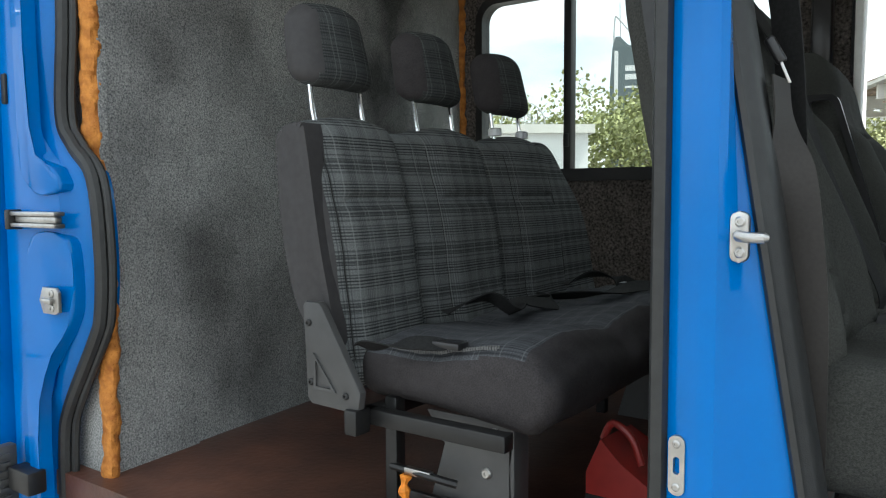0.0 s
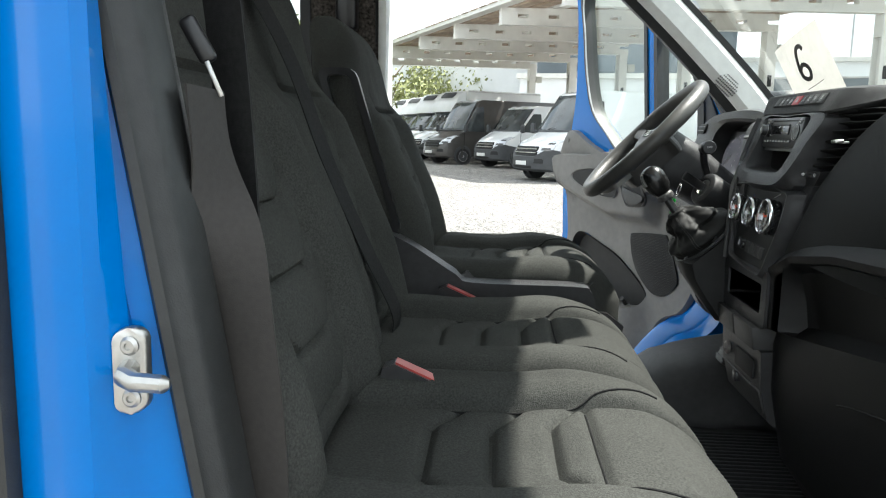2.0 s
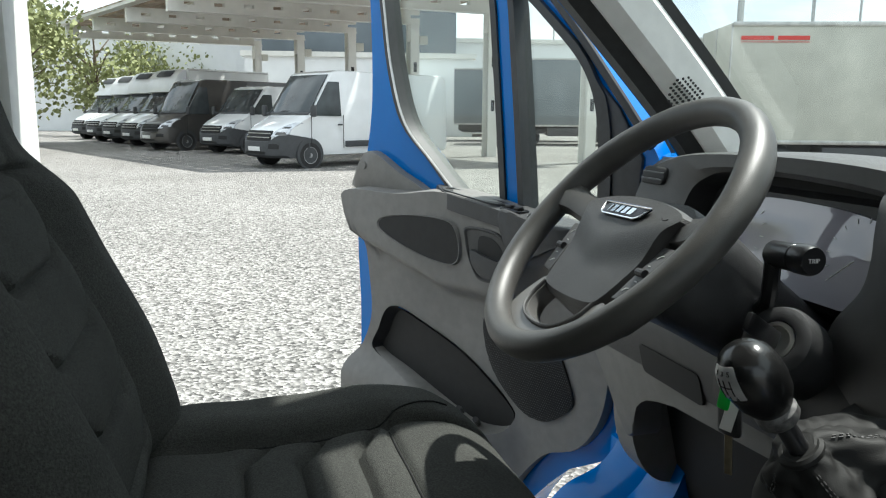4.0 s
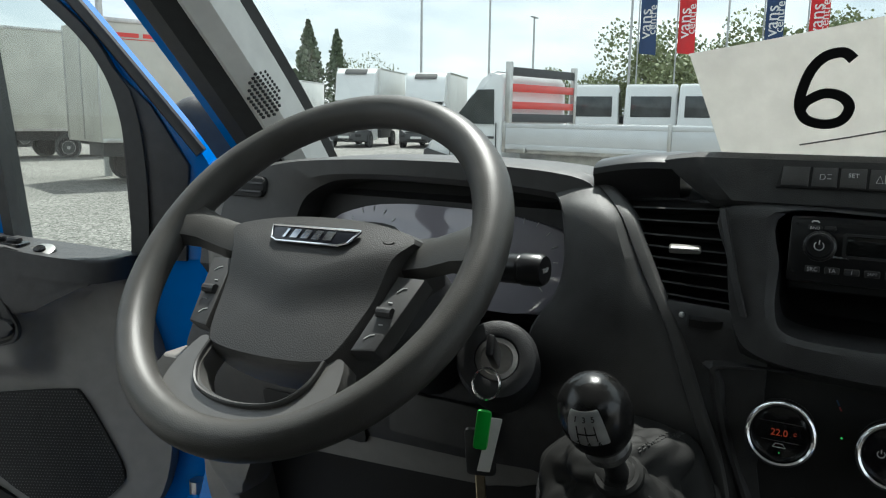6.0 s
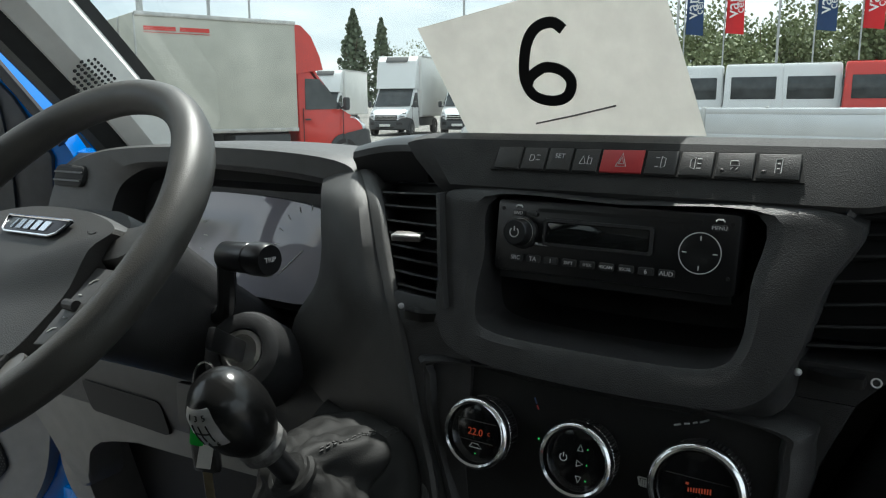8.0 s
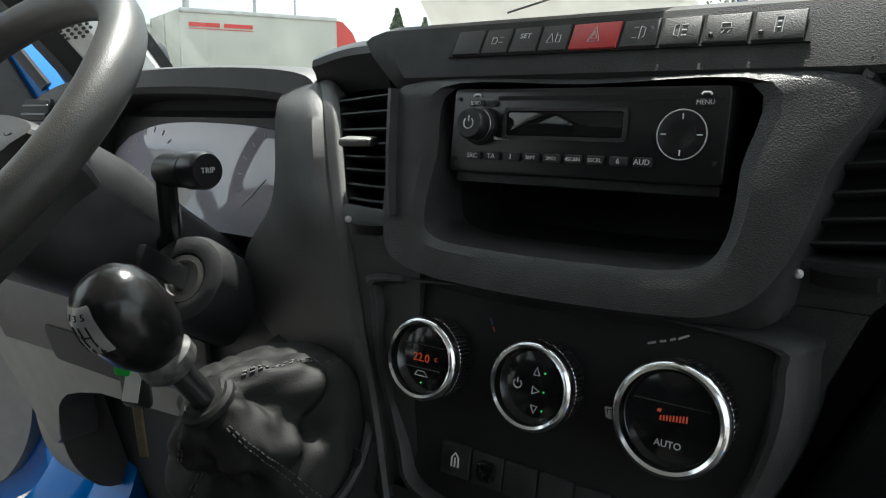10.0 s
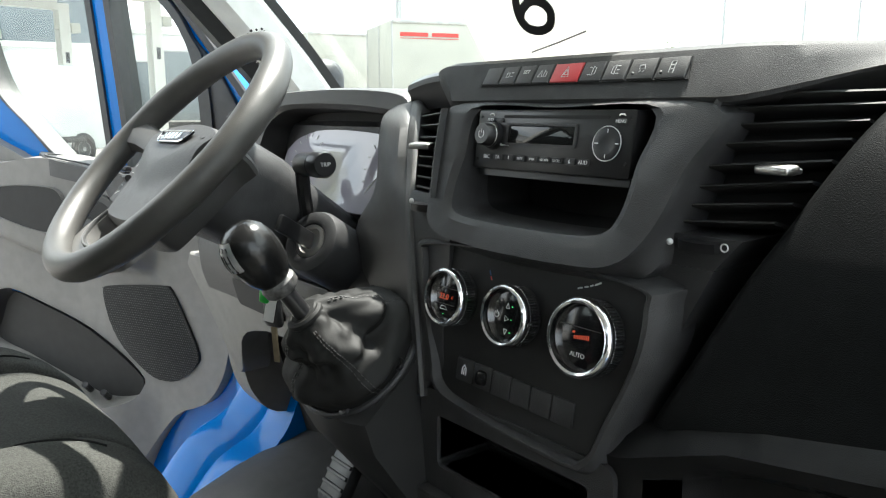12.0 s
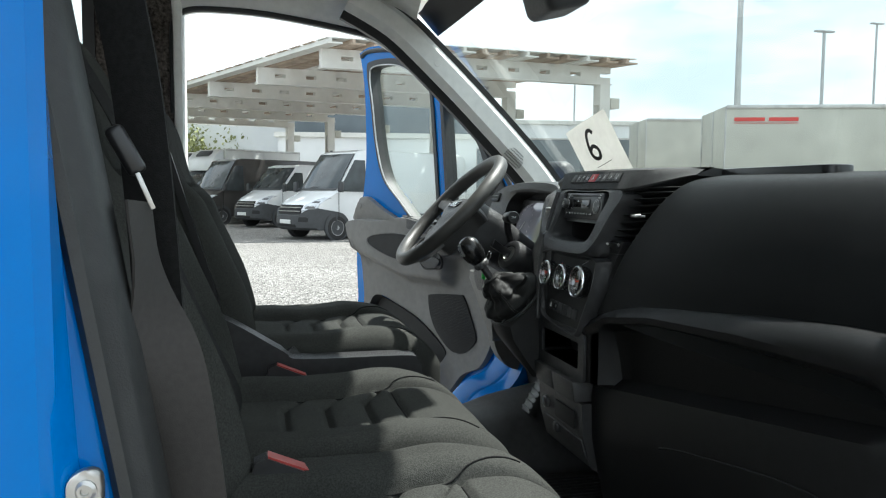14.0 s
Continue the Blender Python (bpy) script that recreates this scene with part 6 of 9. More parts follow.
rings.insert(0, [p + Vector((0.065 * step01(p.x, 1.56, 1.48) + 0.012, 0.004, -0.010)) for p in PE])
vr = [[bm.verts.new(p) for p in r] for r in rings]
for a, b_ in zip(vr, vr[1:]):
    for i in range(len(PE) - 1):
        bm.faces.new((a[i], a[i + 1], b_[i + 1], b_[i]))
up = part("passenger_panel", bm, PANEL_SHADE_PLASTIC, dash, "curved black passenger dashboard panel")
bm = B()
rings = []
for s_ in np.linspace(0, 1, 48):
    y = -0.104 * (1 - s_) - 0.865 * s_
    ztop = float(np.interp(-y, [0.11, 0.16, 0.22, 0.30, 0.40, 0.53, 0.73, 0.865], [1.095, 1.116, 1.134, 1.150, 1.162, 1.172, 1.187, 1.190]))
    zbot = float(np.interp(-y, [0.11, 0.20, 0.35, 0.57, 0.73, 0.865], [1.062, 1.098, 1.122, 1.136, 1.141, 1.145]))
    zlip = 0.974 + 0.153 * (-y - 0.12)
    shut = max(1 - step01(-y, 0.170, 0.190), step01(-y, 0.775, 0.83))
    back = 0.003 * step01(s_, 0.03, 0.0)
    rg = []
    for i, (x, z) in enumerate(((1.425, ztop - 0.002), (1.395, ztop), (1.379, ztop - 0.006), (1.369, ztop - 0.018), (1.366, zbot + 0.014), (1.370, zbot + 0.003), (1.384, zbot - 0.005),
                                (1.398, zbot - 0.012), (1.412, (zbot + zlip) / 2), (1.420, zlip + 0.010), (1.404, zlip), (1.391, zlip - 0.007), (1.387, zlip - 0.028),
                                (1.390, 0.86), (1.415, 0.74), (1.47, 0.66), (1.56, 0.62))):
        if 6 <= i <= 10:
            x = x * (1 - shut) + 1.371 * shut
        rg.append(Vector((x + back, y, z)))
    rings.append(rg)
vr = [[bm.verts.new(p) for p in r] for r in rings]
for a, b_ in zip(vr, vr[1:]):
    for i in range(len(a) - 1):
        bm.faces.new((a[i], a[i + 1], b_[i + 1], b_[i]))
bmesh.ops.solidify(bm, geom=bm.faces[:], thickness=0.006)
ledge = part("passenger_ledge", bm, LEDGE_PLASTIC, dash, "black lower panel with an open tray")
bm = B()
tube(bm, smooth_path([(1.3885, -0.36, 0.925), (1.3865, -0.44, 0.945), (1.386, -0.69, 0.985), (1.387, -0.80, 0.96), (1.391, -0.82, 0.86)], 5), 0.0016, 6)
part("lid_seam", bm, SHADE_BLACK, ledge)
# a small oblong lid on the top at the passenger side
bm = B()
prism(bm, rrect(0.30, 0.05, 0.02, 4, -0.36, 0.0), lambda u, v, d: Vector((1.585 + v, u, 1.371 + d)), -0.01, 0.006, 0.003)
part("top_vent_lid", bm, SATIN_BLACK, dash)
bm = B()
rings = []
for t_ in np.linspace(0, 1, 9):
    a_ = Vector((1.474, 0.282, 1.360)).lerp(Vector((1.465, 0.196, 1.369)), t_)
    arch = 0.003 * math.sin(math.pi * t_)
    rings.append([a_ + Vector((dx, 0, dz + arch)) for dx, dz in ((0.11, 0.006), (0.03, 0.008), (0.008, 0.005), (0.001, 0.0), (0.0, -0.006), (0.004, -0.012), (0.010, -0.034), (0.05, -0.036), (0.11, -0.01))])
loft(bm, rings)
part("vent_hood", bm, SATIN_BLACK, dash)

# driver side: hooded instrument cluster
def Q(u, v, d):
    return Vector((1.452 + 0.30 * (v - 1.27) - d, u, v))


outer = smooth2([(0.275, 1.20), (0.262, 1.28), (0.270, 1.33), (0.305, 1.354), (0.45, 1.362), (0.62, 1.358), (0.72, 1.345), (0.775, 1.315), (0.78, 1.25), (0.74, 1.215), (0.60, 1.186), (0.35, 1.184)], 5)
inner = smooth2([(0.300, 1.215), (0.297, 1.27), (0.302, 1.312), (0.325, 1.326), (0.45, 1.334), (0.58, 1.334), (0.63, 1.322), (0.655, 1.298), (0.655, 1.25), (0.62, 1.205), (0.55, 1.192), (0.37, 1.195)], 5)
bm = B()
r0 = [Q(u, v, -0.10) for u, v in outer]
low = lambda v: 0.07 * step01(v, 1.245, 1.205)
r1 = [Q(u, v, -0.012 - low(v)) for u, v in outer]
r2 = [Q(u * 0.9 + i_[0] * 0.1, v * 0.9 + i_[1] * 0.1, 0.0 - low(v)) for (u, v), i_ in zip(outer, inner)]
r3 = [Q(u * 0.25 + i_[0] * 0.75, v * 0.25 + i_[1] * 0.75, -0.004 - low(v)) for (u, v), i_ in zip(outer, inner)]
r4 = [Q(u, v, -0.014 - low(v)) for u, v in inner]
r5 = [Q(u * 0.98 + 0.47 * 0.02, v * 0.9 + 1.262 * 0.1, -0.075) for u, v in inner]
loft(bm, [r0, r1, r2, r3, r4], caps=False)
hood2 = part("cluster_hood", bm, HOOD_GREY, dash, "dark grey hood round the instruments")
bm = B()
loft(bm, [r4, r5], caps=False)
part("hood_lining", bm, VENT_BLACK, hood2, "black lining of the hood")
# swept flank that the hood runs into, with a narrow band along its free edge
bm = B()
FLANK_L = [Vector(p) for p in ((1.532, 0.360, 1.350), (1.508, 0.345, 1.344), (1.482, 0.325, 1.335), (1.455, 0.306, 1.322), (1.443, 0.297, 1.295), (1.440, 0.295, 1.268), (1.438, 0.302, 1.236), (1.428, 0.326, 1.19), (1.432, 0.322, 1.125), (1.44, 0.285, 1.06))]
fe, fl_ = smooth_path(FLANK_E, 5), smooth_path(FLANK_L, 5)
rings = []
for i_, (a_, b2_) in enumerate(zip(fe, fl_)):
    w_ = i_ / (len(fe) - 1)
    side_ = (b2_ - a_).normalized()
    rg = [a_ + Vector((0.055, 0.006, -0.01)), a_ + Vector((0.004, -0.0005, 0)), a_ + Vector((0.0006, 0.0016, 0)), a_ + side_ * 0.004 + Vector((-0.001, 0, 0)), a_ + side_ * 0.013 + Vector((-0.0016, 0, 0)), a_ + side_ * 0.0145 + Vector((0.0006, 0, 0))]
    bulge = 0.010 * math.sin(math.pi * min(1.0, w_ * 1.15))
    for f_ in (0.28, 0.42, 0.56, 0.70, 0.84, 0.94):
        rg.append(a_.lerp(b2_, f_) + Vector((-bulge * math.sin(math.pi * f_) ** 0.8, 0, 0)))
    rg += [b2_ + Vector((-0.001, 0, 0)), b2_ + Vector((0.003, 0.003, 0)), b2_ + Vector((0.04, 0.006, 0)), b2_ + Vector((0.055, -0.01, -0.004))]
    rings.append(rg)
loft(bm, rings)
part("hood_flank", bm, HOOD_GREY, dash, "swept dark flank beside the instruments")
bm = B()
prism(bm, [(u * 0.99 + 0.0047, v * 0.92 + 1.262 * 0.08) for u, v in inner], Q, -0.080, -0.064)
lens = part("gauge_backing", bm, SHADE_BLACK, dash)
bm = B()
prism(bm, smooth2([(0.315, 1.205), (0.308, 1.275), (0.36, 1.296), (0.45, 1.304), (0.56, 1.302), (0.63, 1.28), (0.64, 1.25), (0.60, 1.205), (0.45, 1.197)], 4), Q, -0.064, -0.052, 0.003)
cl = part("cluster_lens", bm, CLUSTER_SHEEN, dash, "cluster lens with a pale sky reflection painted in")
for yc in (0.37, 0.57):
    bm = B()
    mq = basis(Q(yc, 1.255, -0.0515), (0, -1, 0), (0.3, 0, 1))
    for k in range(13):
        a = radians(225 - 22.5 * k)
        tube(bm, [mq @ Vector((0.040 * math.cos(a), 0.040 * math.sin(a), 0)), mq @ Vector((0.046 * math.cos(a), 0.046 * math.sin(a), 0))], 0.0006, 4)
    tube(bm, [mq @ Vector((-0.004, -0.004, 0)), mq @ Vector((-0.028, -0.028, 0))], 0.0009, 4)
    part("gauge_marks", bm, WHITE_PRINT, cl)
# small side vent by the door
bm = B()
prism(bm, rrect(0.062, 0.026, 0.008, 3, 0.735, 1.318), Q, -0.03, 0.004, 0.003)
part("side_vent", bm, SHADE_BLACK, dash)
for k in range(2):
    bm = B()
    prism(bm, rrect(0.058, 0.002, 0.0008, 1, 0.735, 1.313 + 0.01 * k), Q, -0.01, 0.0055)
    part("side_slat", bm, SATIN_BLACK, dash)
# knee panel: grey lower trim with an open tray
bm = B()
kp = [(1.47, 1.165), (1.43, 1.15), (1.415, 1.12), (1.42, 1.07), (1.43, 1.04)]
loft(bm, [[Vector((x, y, z - 0.02 * (y - 0.5))) for x, z in kp] + [Vector((1.52, y, 1.04)), Vector((1.52, y, 1.165))] for y in np.linspace(0.80, 0.20, 12)])
part("knee_panel", bm, BLACK_PLASTIC, dash)
bm = B()
prism(bm, smooth2([(0.85, 1.09), (0.34, 1.06), (0.335, 1.02), (0.48, 1.005), (0.66, 0.99), (0.735, 0.95), (0.755, 0.90), (0.78, 0.875), (0.80, 0.885), (0.83, 0.98)], 3), lambda u, v, d: Vector((1.44 + 0.25 * (1.05 - v) - d, u, v)), -0.04, 0.012, 0.005)
part("lower_trim", bm, GREY_PLASTIC, dash, "grey plastic lower trim")
# shade of the open tray, put in the colour of its back
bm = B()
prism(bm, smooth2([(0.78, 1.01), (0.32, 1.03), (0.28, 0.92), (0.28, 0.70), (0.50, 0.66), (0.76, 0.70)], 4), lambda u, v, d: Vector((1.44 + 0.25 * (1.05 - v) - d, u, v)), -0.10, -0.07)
part("tray_back", bm, SHADE_BLACK, dash)
bm = B()
prism(bm, rrect(0.12, 0.05, 0.006, 2, 0.42, 1.088), lambda u, v, d: Vector((1.412 - d, u, v)), 0.0, 0.006, 0.002)
part("fuse_flap", bm, DARK_PLASTIC, dash)
# slot drawn as a raised black patch for its shade
bm = B()
prism(bm, rrect(0.15, 0.045, 0.008, 2, 0.60, 1.052), lambda u, v, d: Vector((1.438 - d - 0.25 * (v - 1.05), u, v)), 0.0, 0.0145)
part("coin_slot", bm, SHADE_BLACK, dash)

# ================= steering wheel and column =================
WC = Vector((1.257, 0.473, 1.287))
wn_ = Vector((-math.cos(radians(44.5)), 0.03, math.sin(radians(44.5)))).normalized()
wx = Vector((0, -1, 0))
wx = (wx - wn_ * wx.dot(wn_)).normalized()
wy = wn_.cross(wx)
WM = Matrix((wx, wy, wn_)).transposed().to_4x4()
WM.translation = WC
WR = 0.176


def W(u, v, d=0.0):
    return WM @ Vector((u, v, d))


wheel = group_at("steering_wheel", WC, "worn dark grey four-spoke steering wheel", "steering wheel")
bm = B()
rim_pts = [W(WR * math.cos(a), WR * math.sin(a)) for a in (2 * math.pi * k / 96 for k in range(96))]
rings = []
for k in range(96):
    a = 2 * math.pi * k / 96
    thick = 1.0 + 0.10 * (bump1(math.degrees(a), 150, 18) + bump1(math.degrees(a), 30, 18))
    ctr = Vector((WR * math.cos(a), WR * math.sin(a), 0))
    rings.append([WM @ (ctr + 0.0168 * thick * (math.cos(b_) * Vector((math.cos(a), math.sin(a), 0)) * 0.95 + math.sin(b_) * Vector((0, 0, 1)) * 1.05)) for b_ in (2 * math.pi * j / 16 for j in range(16))])
rings.append(rings[0])
vr = [[bm.verts.new(p) for p in r] for r in rings[:-1]]
for i in range(96):
    a, b_ = vr[i], vr[(i + 1) % 96]
    for j in range(16):
        bm.faces.new((a[j], a[(j + 1) % 16], b_[(j + 1) % 16], b_[j]))
rim = part("rim", bm, WHEEL_MAT, wheel, "grained rim worn shiny")
hubo = smooth2([(-0.110, 0.031), (-0.06, 0.046), (0.0, 0.050), (0.06, 0.046), (0.110, 0.031), (0.097, 0.006), (0.088, -0.04), (0.075, -0.086), (0.058, -0.099), (0.0, -0.103), (-0.058, -0.099), (-0.075, -0.086), (-0.088, -0.04), (-0.097, 0.006)], 4)


def hubring(f, d, crease=0.0):
    out = []
    for u, v in hubo:
        uu, vv = u * f, -0.026 + (v + 0.026) * f
        ridge = 0.011 * step01(vv, -0.068 + 0.36 * math.sqrt(uu * uu + 0.0004), -0.022 + 0.36 * math.sqrt(uu * uu + 0.0004)) - 0.004 * step01(vv, 0.0, 0.05)
        out.append(W(uu, vv, d - 0.022 + crease * ridge))
    return out


bm = B()
loft(bm, [hubring(0.96, -0.045), hubring(1.0, -0.03), hubring(1.0, -0.002), hubring(0.975, 0.006, 0.5), *[hubring(f_, 0.010 + 0.004 * (1 - (f_ / 0.93) ** 2), 1.0) for f_ in np.linspace(0.93, 0.02, 30)]])
hub = part("hub", bm, HUB_MAT, wheel, "dark grey airbag hub")
for s_ in (-1, 1):
    bm = B()
    rg = []
    for t, hw, dz, th in ((0.0, 0.020, -0.022, 0.012), (0.35, 0.0195, -0.018, 0.012), (0.7, 0.020, -0.009, 0.013), (1.0, 0.026, -0.002, 0.014)):
        u = s_ * (0.092 + t * 0.074)
        v = 0.018 + 0.008 * t
        rg.append([W(u, v + hw * c_, dz + th * d_) for c_, d_ in ((1, -0.3), (0.8, 0.6), (0, 1), (-0.8, 0.6), (-1, -0.3), (0, -1))])
    loft(bm, rg)
    part("spoke", bm, WHEEL_MAT, wheel, "grained upper spoke")
bm = B()
lowr = smooth2([(-0.080, -0.088), (-0.089, -0.128), (-0.072, -0.150), (0.0, -0.164), (0.072, -0.150), (0.089, -0.128), (0.080, -0.088), (0.061, -0.094), (0.058, -0.116), (0.040, -0.134), (0.0, -0.141), (-0.040, -0.134), (-0.058, -0.116), (-0.061, -0.094)], 4)
prism(bm, lowr, lambda u, v, d: W(u, v, d - 0.016 - 0.13 * (v + 0.16)), -0.012, 0.010, 0.0)
part("lower_spoke", bm, mat("satin grey spoke insert", (0.14, 0.137, 0.132), 0.34, 0.3, 0.1, 30.0, 0.15, 900.0), wheel, "satin grey U-shaped lower spoke")
bm = B()
tube(bm, [W(u, v, -0.0045 - 0.13 * (v + 0.16)) for u, v in smooth2([(-0.064, -0.092), (-0.061, -0.116), (-0.042, -0.137), (0.0, -0.1445), (0.042, -0.137), (0.061, -0.116), (0.064, -0.092)], 5, False)], 0.0032, 8, flat=0.6)
part("spoke_edge", bm, GUNMETAL, wheel, "bright satin edge of the lower spoke")
for s_ in (-1, 1):
    bm = B()
    pts_ = [(s_ * 0.094, -0.004), (s_ * 0.121, -0.004), (s_ * 0.104, -0.075), (s_ * 0.081, -0.078)]
    prism(bm, pts_ if s_ > 0 else list(reversed(pts_)), lambda u, v, d: W(u, v, d - 0.020), -0.010, 0.006, 0.002)
    bp = part("button_pod", bm, GUNMETAL, wheel, "grey button pod")
    for k in range(3):
        v = -0.018 - 0.023 * k
        uc = s_ * (0.1045 - 0.0055 * k)
        bm = B()
        if k == 1:
            tube(bm, [W(uc - 0.007, v, -0.012), W(uc + 0.007, v, -0.012)], 0.0045, 10)
            part("roller", bm, BLACK_PLASTIC, bp)
        else:
            tube(bm, [W(uc - 0.004, v - 0.002, -0.0136), W(uc, v + 0.002, -0.0136), W(uc + 0.004, v + 0.003, -0.0136)], 0.0006, 4)
            part("symbol", bm, WHITE_PRINT, bp)
    for q in (-1, 1):
        bm = B()
        tube(bm, [W(s_ * 0.099 - 0.002, -0.041 + q * 0.0105, -0.0136), W(s_ * 0.099 + 0.002, -0.041 + q * 0.0105, -0.0136)], 0.0006, 4)
        part("symbol", bm, WHITE_PRINT, bp)
bm = B()
badge = [(-0.050, 0.0265), (0.050, 0.0265), (0.043, 0.012), (0.035, 0.0085), (-0.035, 0.0085), (-0.043, 0.012)]
bz = lambda u, v, d: W(u, v, d + 0.0022 - 0.06 * (v - 0.016) - 0.35 * u * u)
prism(bm, badge, bz, 0.0, 0.0025, 0.0006)
bd = part("badge", bm, mat("blue black badge field", (0.02, 0.022, 0.03), 0.2, 0.3, 0.1, 60.0), wheel, "dark maker badge with a chrome edge")
bm = B()
tube(bm, [bz(u, v, 0.0028) for u, v in badge], 0.0011, 6, True)
part("badge_rim", bm, CHROME, bd)
for k, w_ in enumerate((0.005, 0.010, 0.010, 0.010, 0.011)):
    bm = B()
    u0 = -0.030 + (0, 0.0085, 0.021, 0.0335, 0.046)[k]
    prism(bm, [(u0, 0.0125), (u0 + 0.0015, 0.0225), (u0 + w_ - 0.0005, 0.0225), (u0 + w_ - 0.002, 0.0125)], bz, 0.0025, 0.0034)
    part("badge_bar", bm, CHROME, bd)
bm = B()
tube(bm, [W(0.080 + 0.006 * math.cos(a), 0.022 + 0.004 * math.sin(a), -0.001) for a in (radians(200 + 14 * k) for k in range(11))], 0.0007, 4)
part("horn_mark", bm, SHADE_BLACK, hub)

col = group_at("steering_column", (1.40, 0.46, 1.2), "black column shroud with stalks and ignition lock", "steering column")
bm = B()
rings = []
for t, hw, hh in ((0.0, 0.075, 0.065), (0.25, 0.080, 0.066), (0.55, 0.075, 0.058), (1.0, 0.07, 0.05)):
    c_ = WC - wn_ * 0.035 + (Vector((1.50, 0.465, 1.12)) - WC + wn_ * 0.035) * t
    rings.append([c_ + wx * a + wy * b_ for a, b_ in rrect(2 * hw, 2 * hh, 0.04, 4)])
loft(bm, rings)
part("shroud", bm, BLACK_PLASTIC, col)
bm = B()
stk = smooth_path([(1.400, 0.41, 1.195), (1.388, 0.375, 1.21), (1.374, 0.354, 1.236), (1.367, 0.345, 1.266)], 4)
tube(bm, stk, 0.0085, 10)
part("stalk_arm", bm, SATIN_BLACK, col)
axs = Vector((-0.08, -0.99, 0.05)).normalized()
sidev = axs.cross(Vector((0, 0, 1))).normalized()
me_ = basis(Vector((1.367, 0.318, 1.272)), sidev, axs.cross(sidev))
if (me_.to_3x3() @ Vector((0, 0, 1))).dot(axs) < 0:
    me_ = basis(Vector((1.367, 0.318, 1.272)), sidev, sidev.cross(axs))
bm = B()
lathe(bm, [(0.001, -0.034), (0.010, -0.034), (0.0135, -0.029), (0.0140, 0.006), (0.0133, 0.007), (0.0133, 0.009), (0.0150, 0.010), (0.0150, 0.027), (0.0130, 0.031), (0.001, 0.031)], me_, 24)
stick = part("stalk_knob", bm, SATIN_BLACK, col, "round wiper stalk end marked TRIP")
upv = Vector((0, 0, 1)) - axs * axs.z
mt_ = basis(me_ @ Vector((0, 0, 0.0313)), upv.cross(axs), upv)
bm = B()
text_mesh(bm, "TRIP", 0.0062, mt_, 0.0003)
part("lettering", bm, WHITE_PRINT, stick)
bm = B()
tube(bm, smooth_path([(1.36, 0.54, 1.235), (1.37, 0.60, 1.25), (1.375, 0.66, 1.262)], 4), 0.010, 10)
part("stalk_arm", bm, SATIN_BLACK, col)
# ignition lock on the right of the column
ig = basis((1.395, 0.335, 1.165), (0.3, -1, 0.1), (0.35, 0, 1))
zdir = Vector((-0.70, -0.22, 0.42)).normalized()
ig = basis((1.386, 0.340, 1.172), zdir.cross(Vector((0, 0, 1))), zdir.cross(zdir.cross(Vector((0, 0, 1)))) * -1)
if (ig.to_3x3() @ Vector((0, 0, 1))).dot(zdir) < 0:
    ig = ig @ pose(0, 0, 0, 180, 0, 0)
bm = B()
lathe(bm, [(0.040, -0.08), (0.040, 0.012), (0.037, 0.020), (0.030, 0.023), (0.022, 0.022), (0.021, 0.016), (0.001, 0.016)], ig, 28)
lock = part("ignition_housing", bm, BLACK_PLASTIC, col, "round black ignition lock housing")
bm = B()
lathe(bm, [(0.0205, 0.014), (0.0205, 0.021), (0.016, 0.022), (0.015, 0.019), (0.001, 0.019)], ig, 24)
part("lock_ring", bm, STEEL, lock)
bm = B()
box(bm, (-0.004, -0.010, 0.018), (0.004, 0.010, 0.078), 0.003, 2, ig)
part("key_head", bm, SATIN_BLACK, lock)

keys = group_at("key_ring", (1.33, 0.315, 1.10), "bunch of keys with a green tag hanging from the lock", "keys")
kc = Vector((1.312, 0.318, 1.192))
bm = B()
tube(bm, [kc + Vector((0.004 * math.sin(a), 0.013 * math.cos(a), -0.014 + 0.013 * math.sin(a))) for a in (2 * math.pi * k / 24 for k in range(24))], 0.0012, 6, True)
part("split_ring", bm, CHROME, keys)
b0 = kc + Vector((-0.004, 0.0, -0.030))
bm = B()
box(bm, (-0.003, -0.0065, -0.036), (0.003, 0.0065, 0.0), 0.003, 2, Matrix.Translation(b0 + Vector((-0.006, -0.004, -0.004))) @ pose(0, 0, 0, 6, 4, 20))
part("green_tag", bm, GREEN_TAG, keys, "bright green plastic tag")
bm = B()
box(bm, (-0.005, -0.014, -0.045), (0.005, 0.014, 0.0), 0.005, 2, Matrix.Translation(b0 + Vector((0.004, 0.006, -0.026))) @ pose(0, 0, 0, -4, 0, 10))
fob = part("key_fob", bm, BLACK_PLASTIC, keys, "black key fob")
bm = B()
box(bm, (-0.0012, -0.0045, -0.042), (0.0012, 0.0045, 0.0), 0.001, 1, Matrix.Translation(b0 + Vector((0.004, 0.004, -0.070))) @ pose(0, 0, 0, -4, 0, 20))
part("key_blade", bm, BRASS, fob, "worn metal key blade")
bm = B()
box(bm, (-0.0006, -0.006, -0.05), (0.0006, 0.006, 0.0), 0.0004, 1, Matrix.Translation(b0 + Vector((0.0, -0.012, -0.012))) @ pose(0, 0, 0, 12, 0, 40))
part("paper_tag", bm, PAPER, keys, "white paper tag")

# ================= gear lever =================
gear = group_at("gear_lever", (1.31, 0.165, 1.04), "black gear lever in a creased leather gaiter", "gear lever")
gdir = Vector((1.225 - 1.300, 0.010, 1.205 - 1.100)).normalized()
gm = basis((1.233, 0.195, 1.203), gdir.cross(Vector((0, 1, 0))), gdir.cross(gdir.cross(Vector((0, 1, 0)))))
if (gm.to_3x3() @ Vector((0, 0, 1))).dot(gdir) < 0:
    gm = gm @ pose(0, 0, 0, 180, 0, 0)
bm = B()
